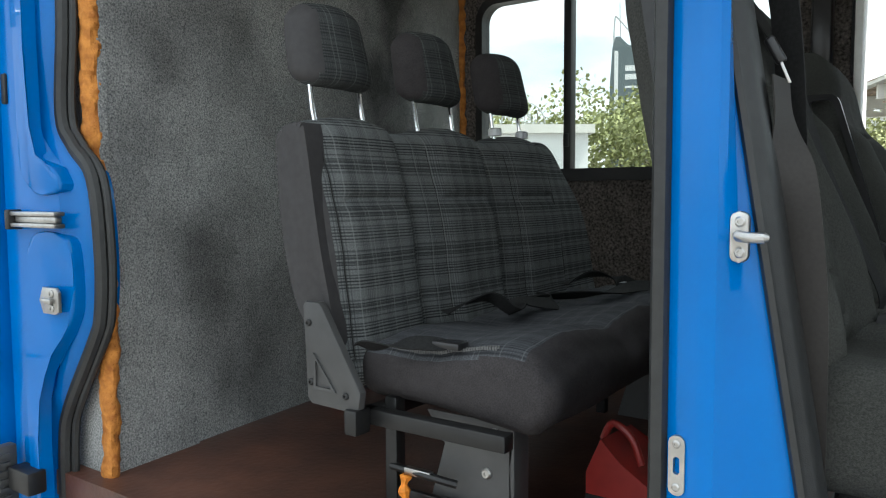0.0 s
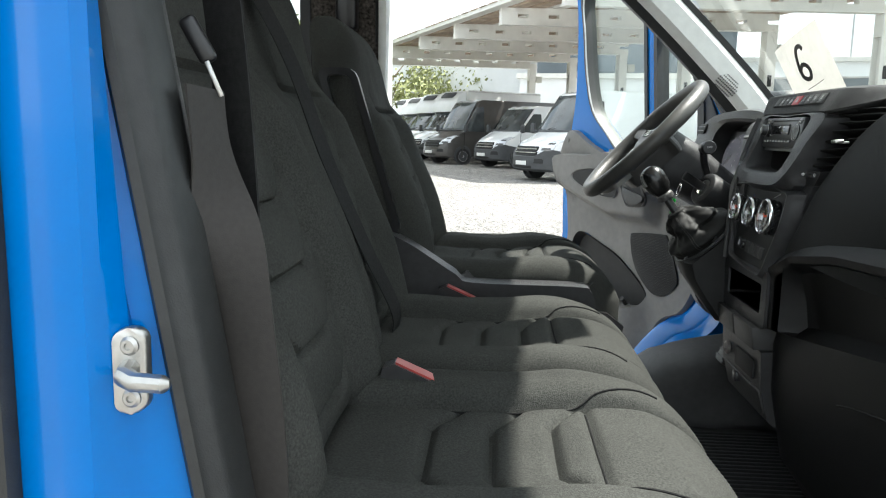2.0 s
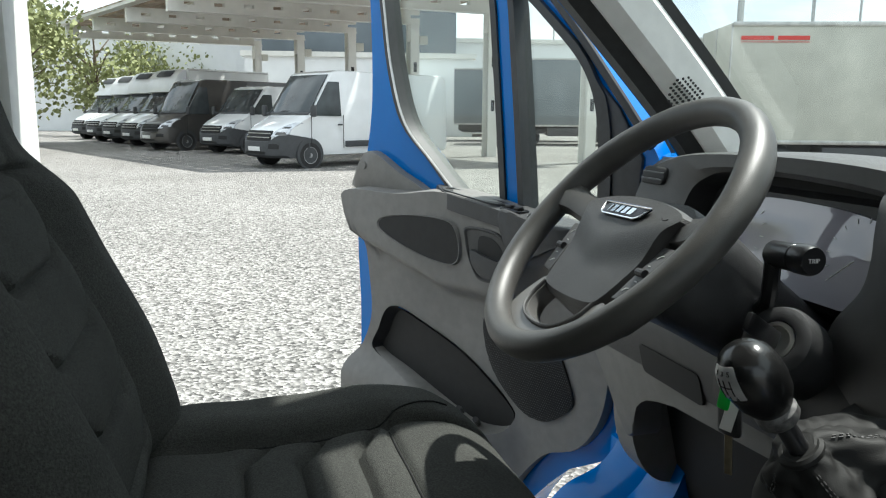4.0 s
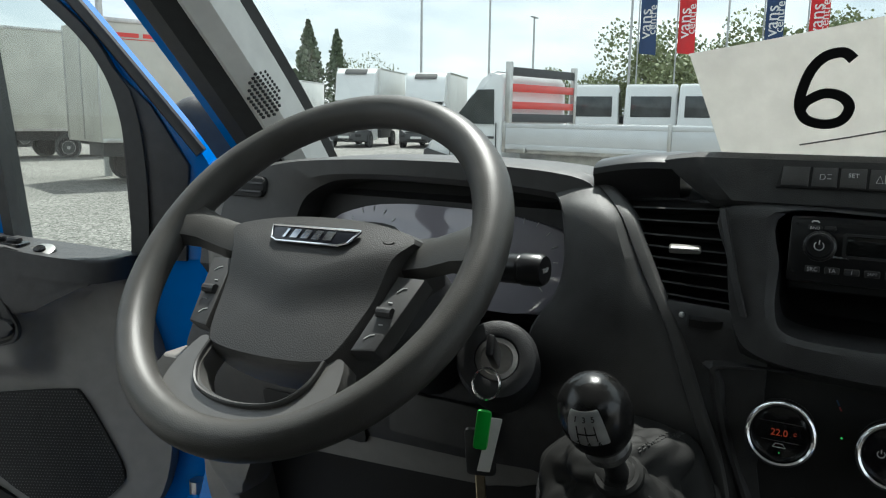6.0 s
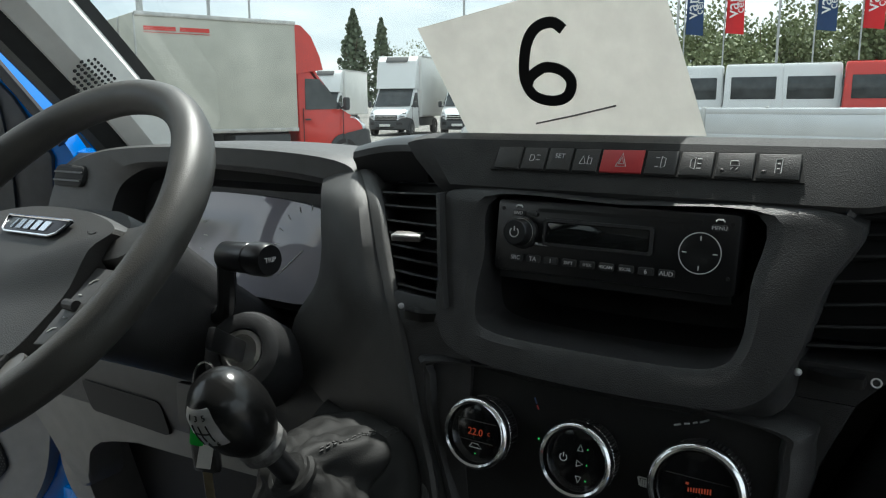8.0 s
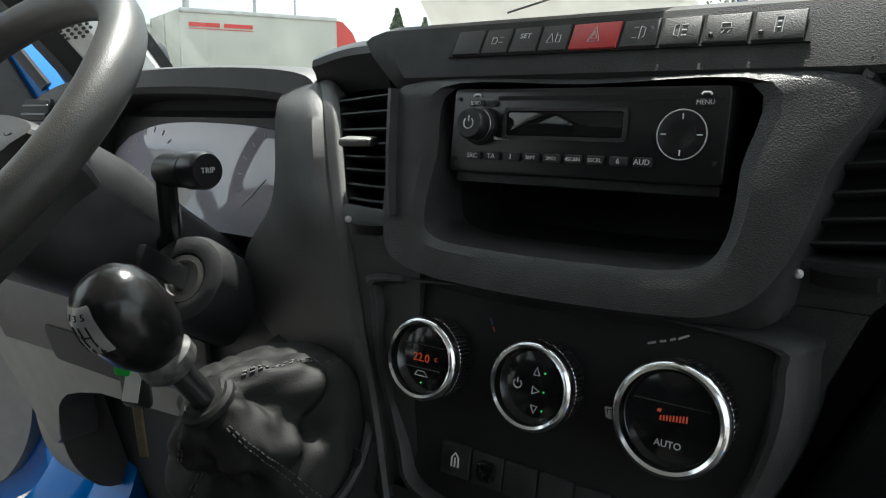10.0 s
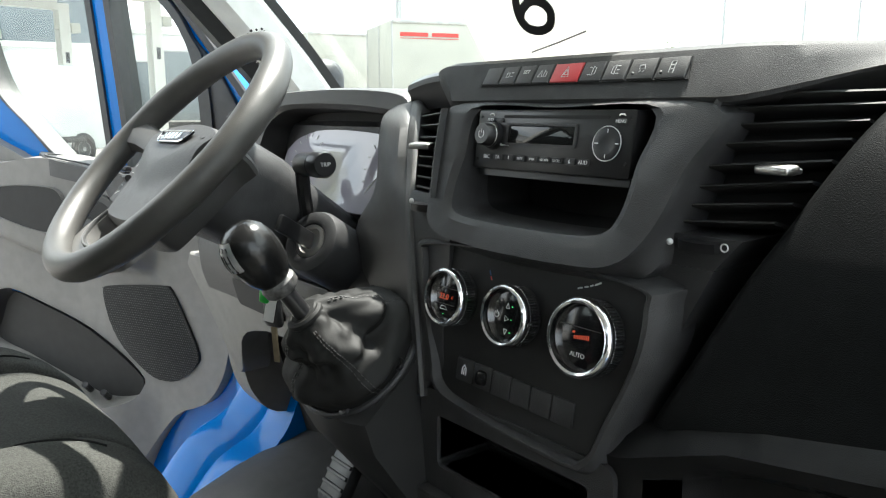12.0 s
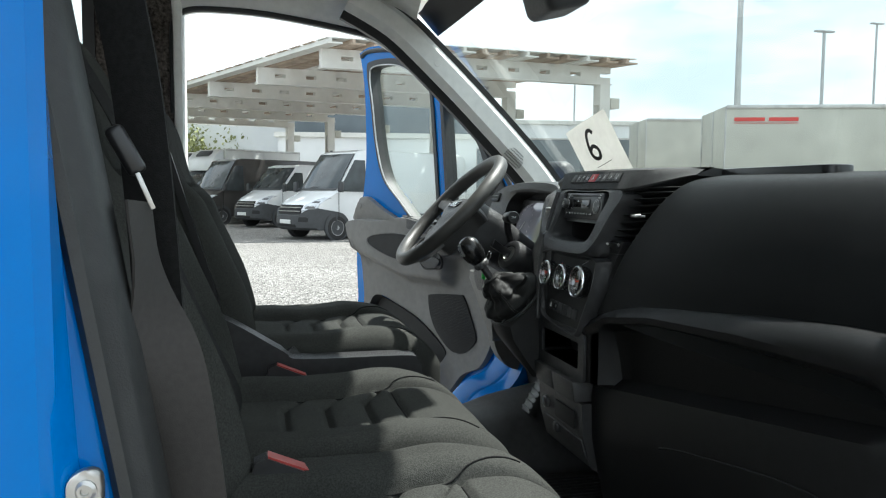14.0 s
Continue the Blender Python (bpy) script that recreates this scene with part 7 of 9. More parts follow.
lathe(bm, [(0.013, -0.034), (0.0175, -0.029), (0.0235, -0.017), (0.0258, -0.003), (0.0256, 0.009), (0.0225, 0.0205), (0.016, 0.0285), (0.0078, 0.0322), (0.0005, 0.033)], gm, 36)
knob = part("gear_knob", bm, mat("worn glossy black knob", (0.010, 0.010, 0.010), 0.24, 0.0, 0.3, 40.0, 0.1, 200.0, rvar=0.1), gear, "shiny black gear knob")
kz = [-0.017, -0.003, 0.009, 0.0205, 0.0285, 0.0322, 0.033]
kr = [0.0235, 0.0258, 0.0256, 0.0225, 0.016, 0.0078, 0.0005]
cam_side = gm.inverted() @ Vector((0.50, 0.18, 1.40))
th0 = math.atan2(cam_side.y, cam_side.x)


def knob_at(u, v, d=0.0):
    """On the knob's crown: u across and v up, both from -1 to 1."""
    zk = 0.0138 + 0.0138 * math.sin(v * math.pi / 2)
    rk = float(np.interp(zk, kz, kr))
    a_ = th0 + SIDE * u * 0.55
    slope = (float(np.interp(zk + 0.002, kz, kr)) - float(np.interp(zk - 0.002, kz, kr))) / 0.004
    nrm = Vector((math.cos(a_), math.sin(a_), -slope)).normalized()
    return gm @ (Vector((rk * math.cos(a_), rk * math.sin(a_), zk)) + nrm * d)


SIDE = 1.0
if (knob_at(0.5, 0) - knob_at(-0.5, 0)).y > 0:
    SIDE = -1.0
bm = B()
NP = 12
d0 = 0.0008
va = [[bm.verts.new(knob_at((i / NP * 2 - 1) * (0.92 if j in (0, NP) else 1.0), j / NP * 1.75 - 0.95, d0)) for i in range(NP + 1)] for j in range(NP + 1)]
for j in range(NP):
    for i in range(NP):
        bm.faces.new((va[j][i], va[j][i + 1], va[j + 1][i + 1], va[j + 1][i]))
bmesh.ops.solidify(bm, geom=bm.faces[:], thickness=0.0006)
sp = part("shift_plate", bm, mat("polished shift plate", (0.80, 0.80, 0.80), 0.3, 0.5, 0.15, 60.0, 0.1, 200.0), knob, "polished metal shift pattern plate")
bm = B()
for u in (-0.45, 0.0, 0.45):
    tube(bm, [knob_at(u, v, 0.0012) for v in (-0.42, -0.2, 0.0, 0.2)], 0.0005, 4)
tube(bm, [knob_at(u, -0.1, 0.0012) for u in (-0.45, -0.2, 0, 0.2, 0.45)], 0.0005, 4)
for k, tx in enumerate("135246"):
    u, v = -0.5 + 0.5 * (k % 3), 0.42 if k < 3 else -0.66
    text_mesh(bm, tx, 0.0056, basis(knob_at(u, v, 0.0012), knob_at(u + 0.1, v) - knob_at(u - 0.1, v), knob_at(u, v + 0.1) - knob_at(u, v - 0.1)), 0.0003)
part("lettering", bm, INK, sp)
bm = B()
lathe(bm, [(0.0145, -0.046), (0.0175, -0.042), (0.0178, -0.035), (0.014, -0.030)], gm, 24)
part("knob_collar", bm, mat("scuffed grey collar", (0.10, 0.098, 0.095), 0.5, 0.2, 0.6, 160.0), gear)
bm = B()
tube(bm, [gm @ Vector((0, 0, -0.040)), gm @ Vector((0, 0, -0.075)), gm @ Vector((0, 0, -0.10))], [0.0085, 0.009, 0.014], 12)
part("shaft", bm, SATIN_BLACK, gear)
# gaiter: creased cone from the shaft to a ring on the console
bm = B()
ring_c = Vector((1.343, 0.198, 1.087))
ru = Vector((0.050, 0.006, 0.047))
rv = Vector((-0.002, 0.072, 0.0))
top_c = gm @ Vector((0, 0, -0.075))
def near(a, a0, w):
    d = (a - a0 + math.pi) % (2 * math.pi) - math.pi
    return math.exp(-(d / w) ** 2)


def gaiter_at(a, t):
    """On the leather: a round the ring, t from the collar (0) to the ring (1)."""
    base_ = ring_c + ru * math.cos(a) + rv * math.sin(a)
    tp = top_c + ru * 0.22 * math.cos(a) + rv * 0.17 * math.sin(a)
    p = tp + (base_ - tp) * t
    out = (p - (top_c + (ring_c - top_c) * t)).normalized()
    sw = math.sin(math.pi * t ** 0.8)
    tw = a + 0.9 * t + 0.25 * math.sin(5 * t)
    ridge = 0.013 * near(tw, -0.15, 0.32) + 0.012 * near(tw, -1.45, 0.36) + 0.009 * near(tw, 3.05, 0.30) + 0.010 * near(tw, 1.75, 0.36)
    groove = -0.010 * near(tw, -0.75, 0.24) - 0.011 * near(tw, -2.35, 0.30) - 0.008 * near(tw, 2.35, 0.22) - 0.007 * near(tw, 0.85, 0.25)
    puff = 0.009 * bump1(t, 0.78, 0.17)
    cross = -0.009 * near(a, 2.6, 0.75) * math.exp(-((t - 0.50) / 0.07) ** 2) - 0.008 * near(a, -1.1, 0.7) * math.exp(-((t - 0.62) / 0.08) ** 2) + 0.005 * near(a, 2.4, 0.7) * math.exp(-((t - 0.64) / 0.07) ** 2)
    soft = 0.004 * noise.noise(Vector((1.4 * math.cos(a), 1.4 * math.sin(a), 3 * t))) + 0.0024 * noise.noise(Vector((4 * math.cos(a) + 3 * t, 4 * math.sin(a), 9 * t)))
    return p + out * (sw * (0.75 * ridge + 1.0 * groove + 2.4 * soft + 0.011) + puff + 1.2 * cross * sw)


loft(bm, [[gaiter_at(2 * math.pi * j / 96, k / 44) for j in range(96)] for k in range(45)])
gaiter = part("gaiter", bm, LEATHER, gear, "creased black leather gaiter")
bm = B()
tube(bm, [ring_c + ru * 1.06 * math.cos(a) + rv * 1.06 * math.sin(a) for a in (2 * math.pi * k / 40 for k in range(40))], 0.0035, 8, True)
part("gaiter_ring", bm, BLACK_PLASTIC, gear)
for a0 in (-1.98, 2.85, -0.55):
    for da in (-0.035, 0.035):
        bm = B()
        for k in range(26):
            p, q = gaiter_at(a0 + da, 0.1 + 0.033 * k), gaiter_at(a0 + da, 0.118 + 0.033 * k)
            m_ = (p - (top_c + ring_c) / 2).normalized() * 0.0004
            tube(bm, [p + m_, q + m_], 0.0006, 5)
        part("stitching", bm, DARK_PLASTIC, gaiter)
bm = B()
tube(bm, [gm @ Vector((0.0155 * math.cos(a), 0.0155 * math.sin(a), -0.080)) for a in (2 * math.pi * k / 24 for k in range(24))], 0.0045, 8, True)
part("gaiter_collar", bm, LEATHER, gear)
for a in (0.62, 2.55, 3.75, 4.75):
    bm = B()
    c_ = ring_c + ru * 1.04 * math.cos(a) + rv * 1.04 * math.sin(a)
    lathe(bm, [(0.0065, 0), (0.006, 0.003), (0.003, 0.0035), (0.0005, 0.002)], basis(c_ + Vector((-0.004, 0, 0.004)), (0, -1, 0), (0.5, 0, 0.86)), 12)
    part("ring_screw", bm, SATIN_BLACK, gear)
# console under the gaiter
bm = B()
rings = []
for t, x0, ya, yb, z in ((0, 1.388, 0.270, 0.128, 1.130), (0.2, 1.340, 0.278, 0.118, 1.085), (0.4, 1.293, 0.262, 0.125, 1.040), (0.5, 1.300, 0.232, 0.120, 1.010), (0.7, 1.325, 0.190, 0.115, 0.97), (0.9, 1.358, 0.150, 0.116, 0.925)):
    rings.append([Vector(p) for p in ((x0 + 0.01, ya, z), (x0, ya - 0.02, z), (x0, yb + 0.02, z), (x0 + 0.01, yb, z), (1.46, yb, z + 0.02), (1.46, ya, z + 0.02))])
loft(bm, rings)
part("console", bm, VENT_BLACK, gear, "black plastic gear console")
ped = group_at("pedal", (1.535, 0.53, 0.70), "ribbed grey rubber brake pedal", "pedal")
bm = B()
box(bm, (-0.025, -0.03, -0.05), (0.0, 0.03, 0.05), 0.006, 2, pose(1.535, 0.53, 0.755, 0, 30, 0))
part("pad", bm, MAT_RUBBER, ped)
bm = B()
tube(bm, [(1.545, 0.53, 0.77), (1.60, 0.53, 0.93)], 0.008, 8)
part("arm", bm, FRAME_BLACK, ped)
for k in range(5):
    bm = B()
    box(bm, (-0.028, -0.028, -0.04 + 0.018 * k), (-0.024, 0.028, -0.034 + 0.018 * k), 0.001, 1, pose(1.535, 0.53, 0.755, 0, 30, 0))
    part("tread", bm, GUNMETAL, ped)
# rubber floor mat with ribs, tunnel
mt = group_at("floor_mat", (1.35, -0.2, FLOOR_F), "black ribbed rubber floor mat", "floor mat")
bm = B()
box(bm, (1.18, -0.80, FLOOR_F), (1.66, 0.42, FLOOR_F + 0.012), 0.004)
part("mat_base", bm, MAT_RUBBER, mt)
for k in range(30):
    bm = B()
    box(bm, (1.22, -0.16 + 0.019 * k, FLOOR_F + 0.011), (1.64, -0.15 + 0.019 * k, FLOOR_F + 0.021), 0.002, 1)
    part("rib", bm, MAT_RUBBER, mt)
for k in range(9):
    for q in range(4):
        bm = B()
        x_, y_ = 1.24 + 0.045 * k, -0.56 + 0.09 * q
        tube(bm, [(x_, y_, FLOOR_F + 0.012), (x_ + 0.018, y_ + 0.03, FLOOR_F + 0.012), (x_ + 0.006, y_ + 0.05, FLOOR_F + 0.012), (x_ + 0.022, y_ + 0.075, FLOOR_F + 0.012)], 0.005, 6)
        part("tread_block", bm, MAT_RUBBER, mt)

# ================= sheet with the figure behind the windscreen =================
sheet = group_at("number_sheet", (1.48, 0.06, 1.388), "white sheet in clear film with a handwritten figure", "paper sheet")
S0, S1, S2, S3 = Vector((1.490, 0.164, 1.3795)), Vector((1.503, -0.038, 1.3795)), Vector((1.447, -0.010, 1.502)), Vector((1.453, 0.192, 1.467))
sxd, syd = (S1 - S0), (S3 - S0)


def SH(u, v, d):
    n2 = sxd.cross(syd).normalized()
    if n2.x > 0:
        n2 = -n2
    tr = (S2 - S0 - sxd - syd) * u * v
    return S0 + sxd * u + syd * v + tr + n2 * (d + 0.006 * math.sin(math.pi * u) * v)
bm = B()
N_ = 12
va = [[bm.verts.new(SH(i / N_, j / N_, 0)) for i in range(N_ + 1)] for j in range(N_ + 1)]
for j in range(N_):
    for i in range(N_):
        bm.faces.new((va[j][i], va[j][i + 1], va[j + 1][i + 1], va[j + 1][i]))
bmesh.ops.solidify(bm, geom=bm.faces[:], thickness=0.0008)
part("sheet", bm, PAPER, sheet)
bm = B()
six = [(0.60, 0.80), (0.565, 0.87), (0.49, 0.86), (0.42, 0.76), (0.36, 0.58), (0.33, 0.42), (0.345, 0.29), (0.42, 0.235), (0.50, 0.27), (0.545, 0.39), (0.52, 0.49), (0.45, 0.53), (0.37, 0.47), (0.335, 0.40)]
strip(bm, [SH(0.49 + 0.87 * (p.x - 0.46), 0.535 + 0.85 * (p.y - 0.545), 0.0014) for p in smooth_path([(u, v, 0) for u, v in six], 6)], sxd.cross(syd), 0.0012, 0.0085)
part("figure", bm, INK, sheet, "black marker figure 6")
bm = B()
tube(bm, [SH(0.34, 0.09, 0.001), SH(0.52, 0.15, 0.001), SH(0.70, 0.21, 0.001)], 0.0008, 5)
part("underline", bm, PENCIL, sheet)

# ================= outside =================
bm = B()
bmesh.ops.create_grid(bm, x_segments=8, y_segments=8, size=600)
tagged(part("ground", bm, GRAVEL), "pale crushed stone gravel yard", "ground", kind="structure")

# ================= open driver door =================
DH, DD, DN = Vector((1.57, 0.93, 0)), Vector((-0.45, 0.893, 0)), Vector((-0.893, -0.45, 0))


def DP(s, z, q):
    """A point of the door: s from the hinge along it, z up, q towards the cab."""
    return DH + DD * s + DN * q + Vector((0, 0, z))


def by_angle(pts, n, c):
    """n points where rays from c at even angles leave the outline."""
    out = []
    m = len(pts)
    for k in range(n):
        a = 2 * math.pi * k / n
        d = Vector((math.cos(a), math.sin(a)))
        best = 0.0
        for i in range(m):
            p, q = Vector(pts[i]) - Vector(c), Vector(pts[(i + 1) % m]) - Vector(c)
            e = q - p
            den = d.x * e.y - d.y * e.x
            if abs(den) < 1e-12:
                continue
            t = (p.x * e.y - p.y * e.x) / den
            w = (p.x * d.y - p.y * d.x) / den
            if t > best and -1e-9 <= w <= 1 + 1e-9:
                best = t
        out.append((c[0] + d.x * best, c[1] + d.y * best))
    return out


def band(bm_, a, b_, place, d0, d1):
    """A solid strip between two open lines of as many points."""
    rg = [[place(*p, d0), place(*q, d0), place(*q, d1), place(*p, d1)] for p, q in zip(a, b_)]
    return loft(bm_, rg)


drdoor = group_at("driver_door", DP(0, 0.35, 0), "open blue van door with grey inner trim", "door")
# window frame
far_o = smooth2([(0.885, 1.18), (0.868, 1.26), (0.836, 1.42), (0.834, 1.60), (0.848, 1.78), (0.878, 1.895)], 4, False)
far_i = smooth2([(0.50, 1.20), (0.60, 1.295), (0.705, 1.385), (0.757, 1.52), (0.785, 1.68), (0.815, 1.825)], 4, False)
bm = B()
band(bm, far_o, far_i, DP, -0.07, -0.02)
fr_ = part("rear_frame", bm, BLUE, drdoor, "blue window frame")
bm = B()
band(bm, smooth2([(0.878, 1.895), (0.80, 1.912), (0.60, 1.885), (0.42, 1.80)], 4, False), smooth2([(0.815, 1.825), (0.79, 1.85), (0.60, 1.835), (0.44, 1.755)], 4, False), DP, -0.07, -0.02)
part("top_frame", bm, BLUE, drdoor)
front_o = smooth2([(0.42, 1.80), (0.30, 1.70), (0.20, 1.595), (0.10, 1.475), (0.02, 1.375), (-0.02, 1.30), (-0.02, 1.18)], 4, False)
front_i = smooth2([(0.44, 1.755), (0.335, 1.665), (0.245, 1.58), (0.165, 1.50), (0.105, 1.40), (0.09, 1.30), (0.10, 1.18)], 4, False)
bm = B()
band(bm, front_o, front_i, DP, -0.07, -0.022)
part("front_frame", bm, BLUE, drdoor)
bm = B()
tube(bm, [DP(s, z, -0.016) for s, z in smooth2([(0.40, 1.775), (0.29, 1.685), (0.19, 1.58), (0.085, 1.455), (0.0, 1.35)], 4, False)], 0.010, 8, flat=0.6)
part("seal_strip", bm, RUBBER, drdoor, "black rubber door seal")
bm = B()
tube(bm, [DP(s, z, -0.018) for s, z in smooth2([(0.862, 1.88), (0.80, 1.895), (0.60, 1.868), (0.42, 1.785)], 4, False)], 0.009, 8)
part("seal_strip", bm, RUBBER, drdoor)
# glass run and divider
bm = B()
gl_i = smooth2([(0.50, 1.222), (0.59, 1.296), (0.69, 1.385), (0.742, 1.52), (0.77, 1.68), (0.79, 1.79), (0.76, 1.828), (0.60, 1.812), (0.455, 1.735)], 5, False)
gl_o = smooth2([(0.50, 1.20), (0.60, 1.292), (0.708, 1.385), (0.760, 1.52), (0.788, 1.68), (0.815, 1.82), (0.78, 1.852), (0.60, 1.838), (0.44, 1.755)], 5, False)
band(bm, gl_o, gl_i, DP, -0.06, -0.010)
part("glass_run", bm, RUBBER, drdoor, "black rubber glass channel")
bm = B()
tube(bm, [DP(s, z, -0.008) for s, z in gl_i], 0.003, 6)
part("bright_edge", bm, STEEL, drdoor)
bm = B()
band(bm, [(0.352, 1.19), (0.372, 1.40), (0.395, 1.62), (0.415, 1.76)], [(0.318, 1.19), (0.338, 1.40), (0.361, 1.62), (0.381, 1.74)], DP, -0.06, -0.018)
part("divider", bm, BLUE, drdoor, "blue window divider")
for o_ in (0.0, -0.052):
    bm = B()
    band(bm, [(0.368 + o_, 1.19), (0.388 + o_, 1.40), (0.411 + o_, 1.62), (0.43 + o_, 1.76)], [(0.352 + o_, 1.19), (0.372 + o_, 1.40), (0.395 + o_, 1.62), (0.415 + o_, 1.74)], DP, -0.062, -0.012)
    part("divider_seal", bm, RUBBER, drdoor)
bm = B()
quarter_front = smooth2([(0.335, 1.665), (0.245, 1.585), (0.165, 1.505), (0.125, 1.42), (0.112, 1.30), (0.115, 1.18)], 4, False)
band(bm, quarter_front, [(s - 0.028 if z < 1.45 else s - 0.012, z + (0.012 if z > 1.45 else 0)) for s, z in quarter_front], DP, -0.062, -0.008)
part("quarter_seal", bm, RUBBER, drdoor)
bm = B()
prism(bm, [(0.125, 1.47), (0.115, 1.18), (0.03, 1.18), (0.02, 1.33), (0.075, 1.42)], DP, -0.03, -0.014, 0.003)
part("mirror_corner", bm, DARK_PLASTIC, drdoor, "dark grey corner trim behind the mirror")
for o_, i_ in (([(0.50, 1.20), (0.60, 1.29), (0.71, 1.385), (0.76, 1.52), (0.79, 1.68), (0.81, 1.83), (0.60, 1.83), (0.43, 1.75), (0.36, 1.19)], "main"), ([(0.335, 1.19), (0.375, 1.70), (0.245, 1.585), (0.165, 1.505), (0.125, 1.42), (0.11, 1.19)], "quarter")):
    bm = B()
    prism(bm, o_, DP, -0.042, -0.038)
    part("pane", bm, WINDOW_GLASS, drdoor, "clear door glass").visible_shadow = False
# lower shell
bm = B()
shell = smooth2([(0.888, 1.215), (0.895, 0.90), (0.895, 0.50), (0.86, 0.36), (0.60, 0.33), (0.42, 0.34), (0.34, 0.42), (0.22, 0.62), (0.05, 0.73), (-0.02, 0.80), (-0.025, 1.0), (0.0, 1.19), (0.30, 1.14), (0.60, 1.17)], 3)
prism(bm, shell, lambda s, z, q: DP(s, z, q), -0.10, -0.022, 0.008)
part("outer_shell", bm, BLUE, drdoor, "blue painted door shell")
# trim with a sunk map pocket
trim_o = smooth2([(0.872, 1.212), (0.65, 1.222), (0.46, 1.238), (0.16, 1.185), (0.115, 1.15), (0.07, 1.02), (0.055, 0.90), (0.075, 0.80), (0.13, 0.725), (0.215, 0.685), (0.30, 0.575), (0.37, 0.43), (0.44, 0.385), (0.86, 0.40), (0.895, 0.45), (0.90, 0.66), (0.895, 0.735), (0.855, 0.79), (0.815, 0.88), (0.825, 1.0), (0.85, 1.12)], 4)
pocket = smooth2([(0.745, 0.905), (0.775, 0.85), (0.80, 0.79), (0.68, 0.755), (0.545, 0.715), (0.43, 0.688), (0.33, 0.705), (0.295, 0.742), (0.31, 0.775), (0.45, 0.855), (0.60, 0.90), (0.70, 0.922)], 4)
NC = 168
pc = (0.56, 0.80)
to, po = by_angle(trim_o, NC, pc), by_angle(pocket, NC, pc)


def trim_q(s, z):
    """How far the trim stands out: the arm rest shelf with its end, and the pocket below."""
    up_ = 0.25 * max(0, s - 0.5)
    end_ = 0.258 - 0.118 * min(1.0, max(0.0, (z - 1.10) / 0.06))
    arm_ = 0.050 * step01(z, 0.985 + up_, 1.030 + up_) * step01(s, end_ - 0.022, end_ + 0.022)
    pk = 0.045 * step01(z, 0.80, 0.70) * step01(s, 0.24, 0.40) * step01(z, 0.36, 0.46)
    return arm_ + pk


rings = []
rings.append([DP(s, z, -0.022) for s, z in to])
for f in [0.0, 0.012] + list(np.linspace(0.03, 1.0, 44)):
    rg = []
    for (a, b_), (c_, d_) in zip(to, po):
        s, z = a * (1 - f) + c_ * f, b_ * (1 - f) + d_ * f
        rg.append(DP(s, z, trim_q(s, z) * (0.4 if f == 0 else 1) + (0.004 if f > 0 else -0.006)))
    rings.append(rg)
rings.append([DP(s * 0.97 + pc[0] * 0.03, z * 0.97 + pc[1] * 0.03, -0.02) for s, z in po])
bm = B()
loft(bm, rings, caps=False)
trim = part("inner_trim", bm, GREY_PLASTIC, drdoor, "grey grained inner trim", 60)
# black plastic whose colour also gives the shallow pocket its deep shade
bm = B()
loft(bm, [[DP(s, z, 0.012) for s, z in po], [DP(s * 0.96 + pc[0] * 0.04, z * 0.96 + pc[1] * 0.04 - 0.01, -0.018) for s, z in po], [DP(s * 0.3 + pc[0] * 0.7, z * 0.3 + pc[1] * 0.7 - 0.01, -0.020) for s, z in po]], caps=False)
bm.faces.new([bm.verts.new(DP(s * 0.3 + pc[0] * 0.7, z * 0.3 + pc[1] * 0.7 - 0.01, -0.020)) for s, z in po])
part("map_pocket", bm, VENT_BLACK, trim, "black map pocket with shade in its colour")
for s, z in ((0.44, 0.735), (0.385, 0.725)):
    bm = B()
    tube(bm, [DP(s + 0.03, z - 0.03, 0.0), DP(s, z, 0.04)], 0.007, 8)
    part("pocket_peg", bm, BLACK_PLASTIC, trim)
# grip recess and latch handle on the arm rest
grip = smooth2([(0.712, 1.135), (0.69, 1.158), (0.60, 1.172), (0.50, 1.175), (0.445, 1.165), (0.425, 1.12), (0.432, 1.085), (0.47, 1.075), (0.56, 1.085), (0.66, 1.11)], 4)
bm = B()
gq = lambda s, z: trim_q(s, z) + 0.006
loft(bm, [[DP(s * 1.03 - 0.017, z * 1.03 - 0.0337, gq(s, z) - 0.004) for s, z in grip], [DP(s * 1.01 - 0.006, z * 1.01 - 0.011, gq(s, z) + 0.006) for s, z in grip], [DP(s, z, gq(s, z) + 0.004) for s, z in grip], [DP(s * 0.9 + 0.057, z * 0.9 + 0.112, gq(s, z) - 0.002) for s, z in grip]], caps=False)
part("grip_rim", bm, GREY_PLASTIC, trim)
# shallow black dish; the shade of a deeper grip is in its colour
bm = B()
loft(bm, [[DP(s, z, gq(s, z) + 0.003) for s, z in grip], [DP(s * 0.93 + 0.04, z * 0.93 + 0.0795, gq(s, z) + 0.0005) for s, z in grip], [DP(s * 0.3 + 0.40, z * 0.3 + 0.789, gq(0.56, 1.12) - 0.001) for s, z in grip]])
part("grip_recess", bm, VENT_BLACK, trim, "black grip recess with shade in its colour")
bez = smooth2([(0.408, 1.166), (0.345, 1.168), (0.300, 1.156), (0.278, 1.115), (0.264, 1.085), (0.275, 1.062), (0.320, 1.054), (0.368, 1.056), (0.398, 1.098), (0.410, 1.14)], 4)
bc = (0.335, 1.112)
shrink = lambda k_: [(bc[0] + (s - bc[0]) * k_, bc[1] + (z - bc[1]) * k_) for s, z in bez]
AQ = 0.054
bm = B()
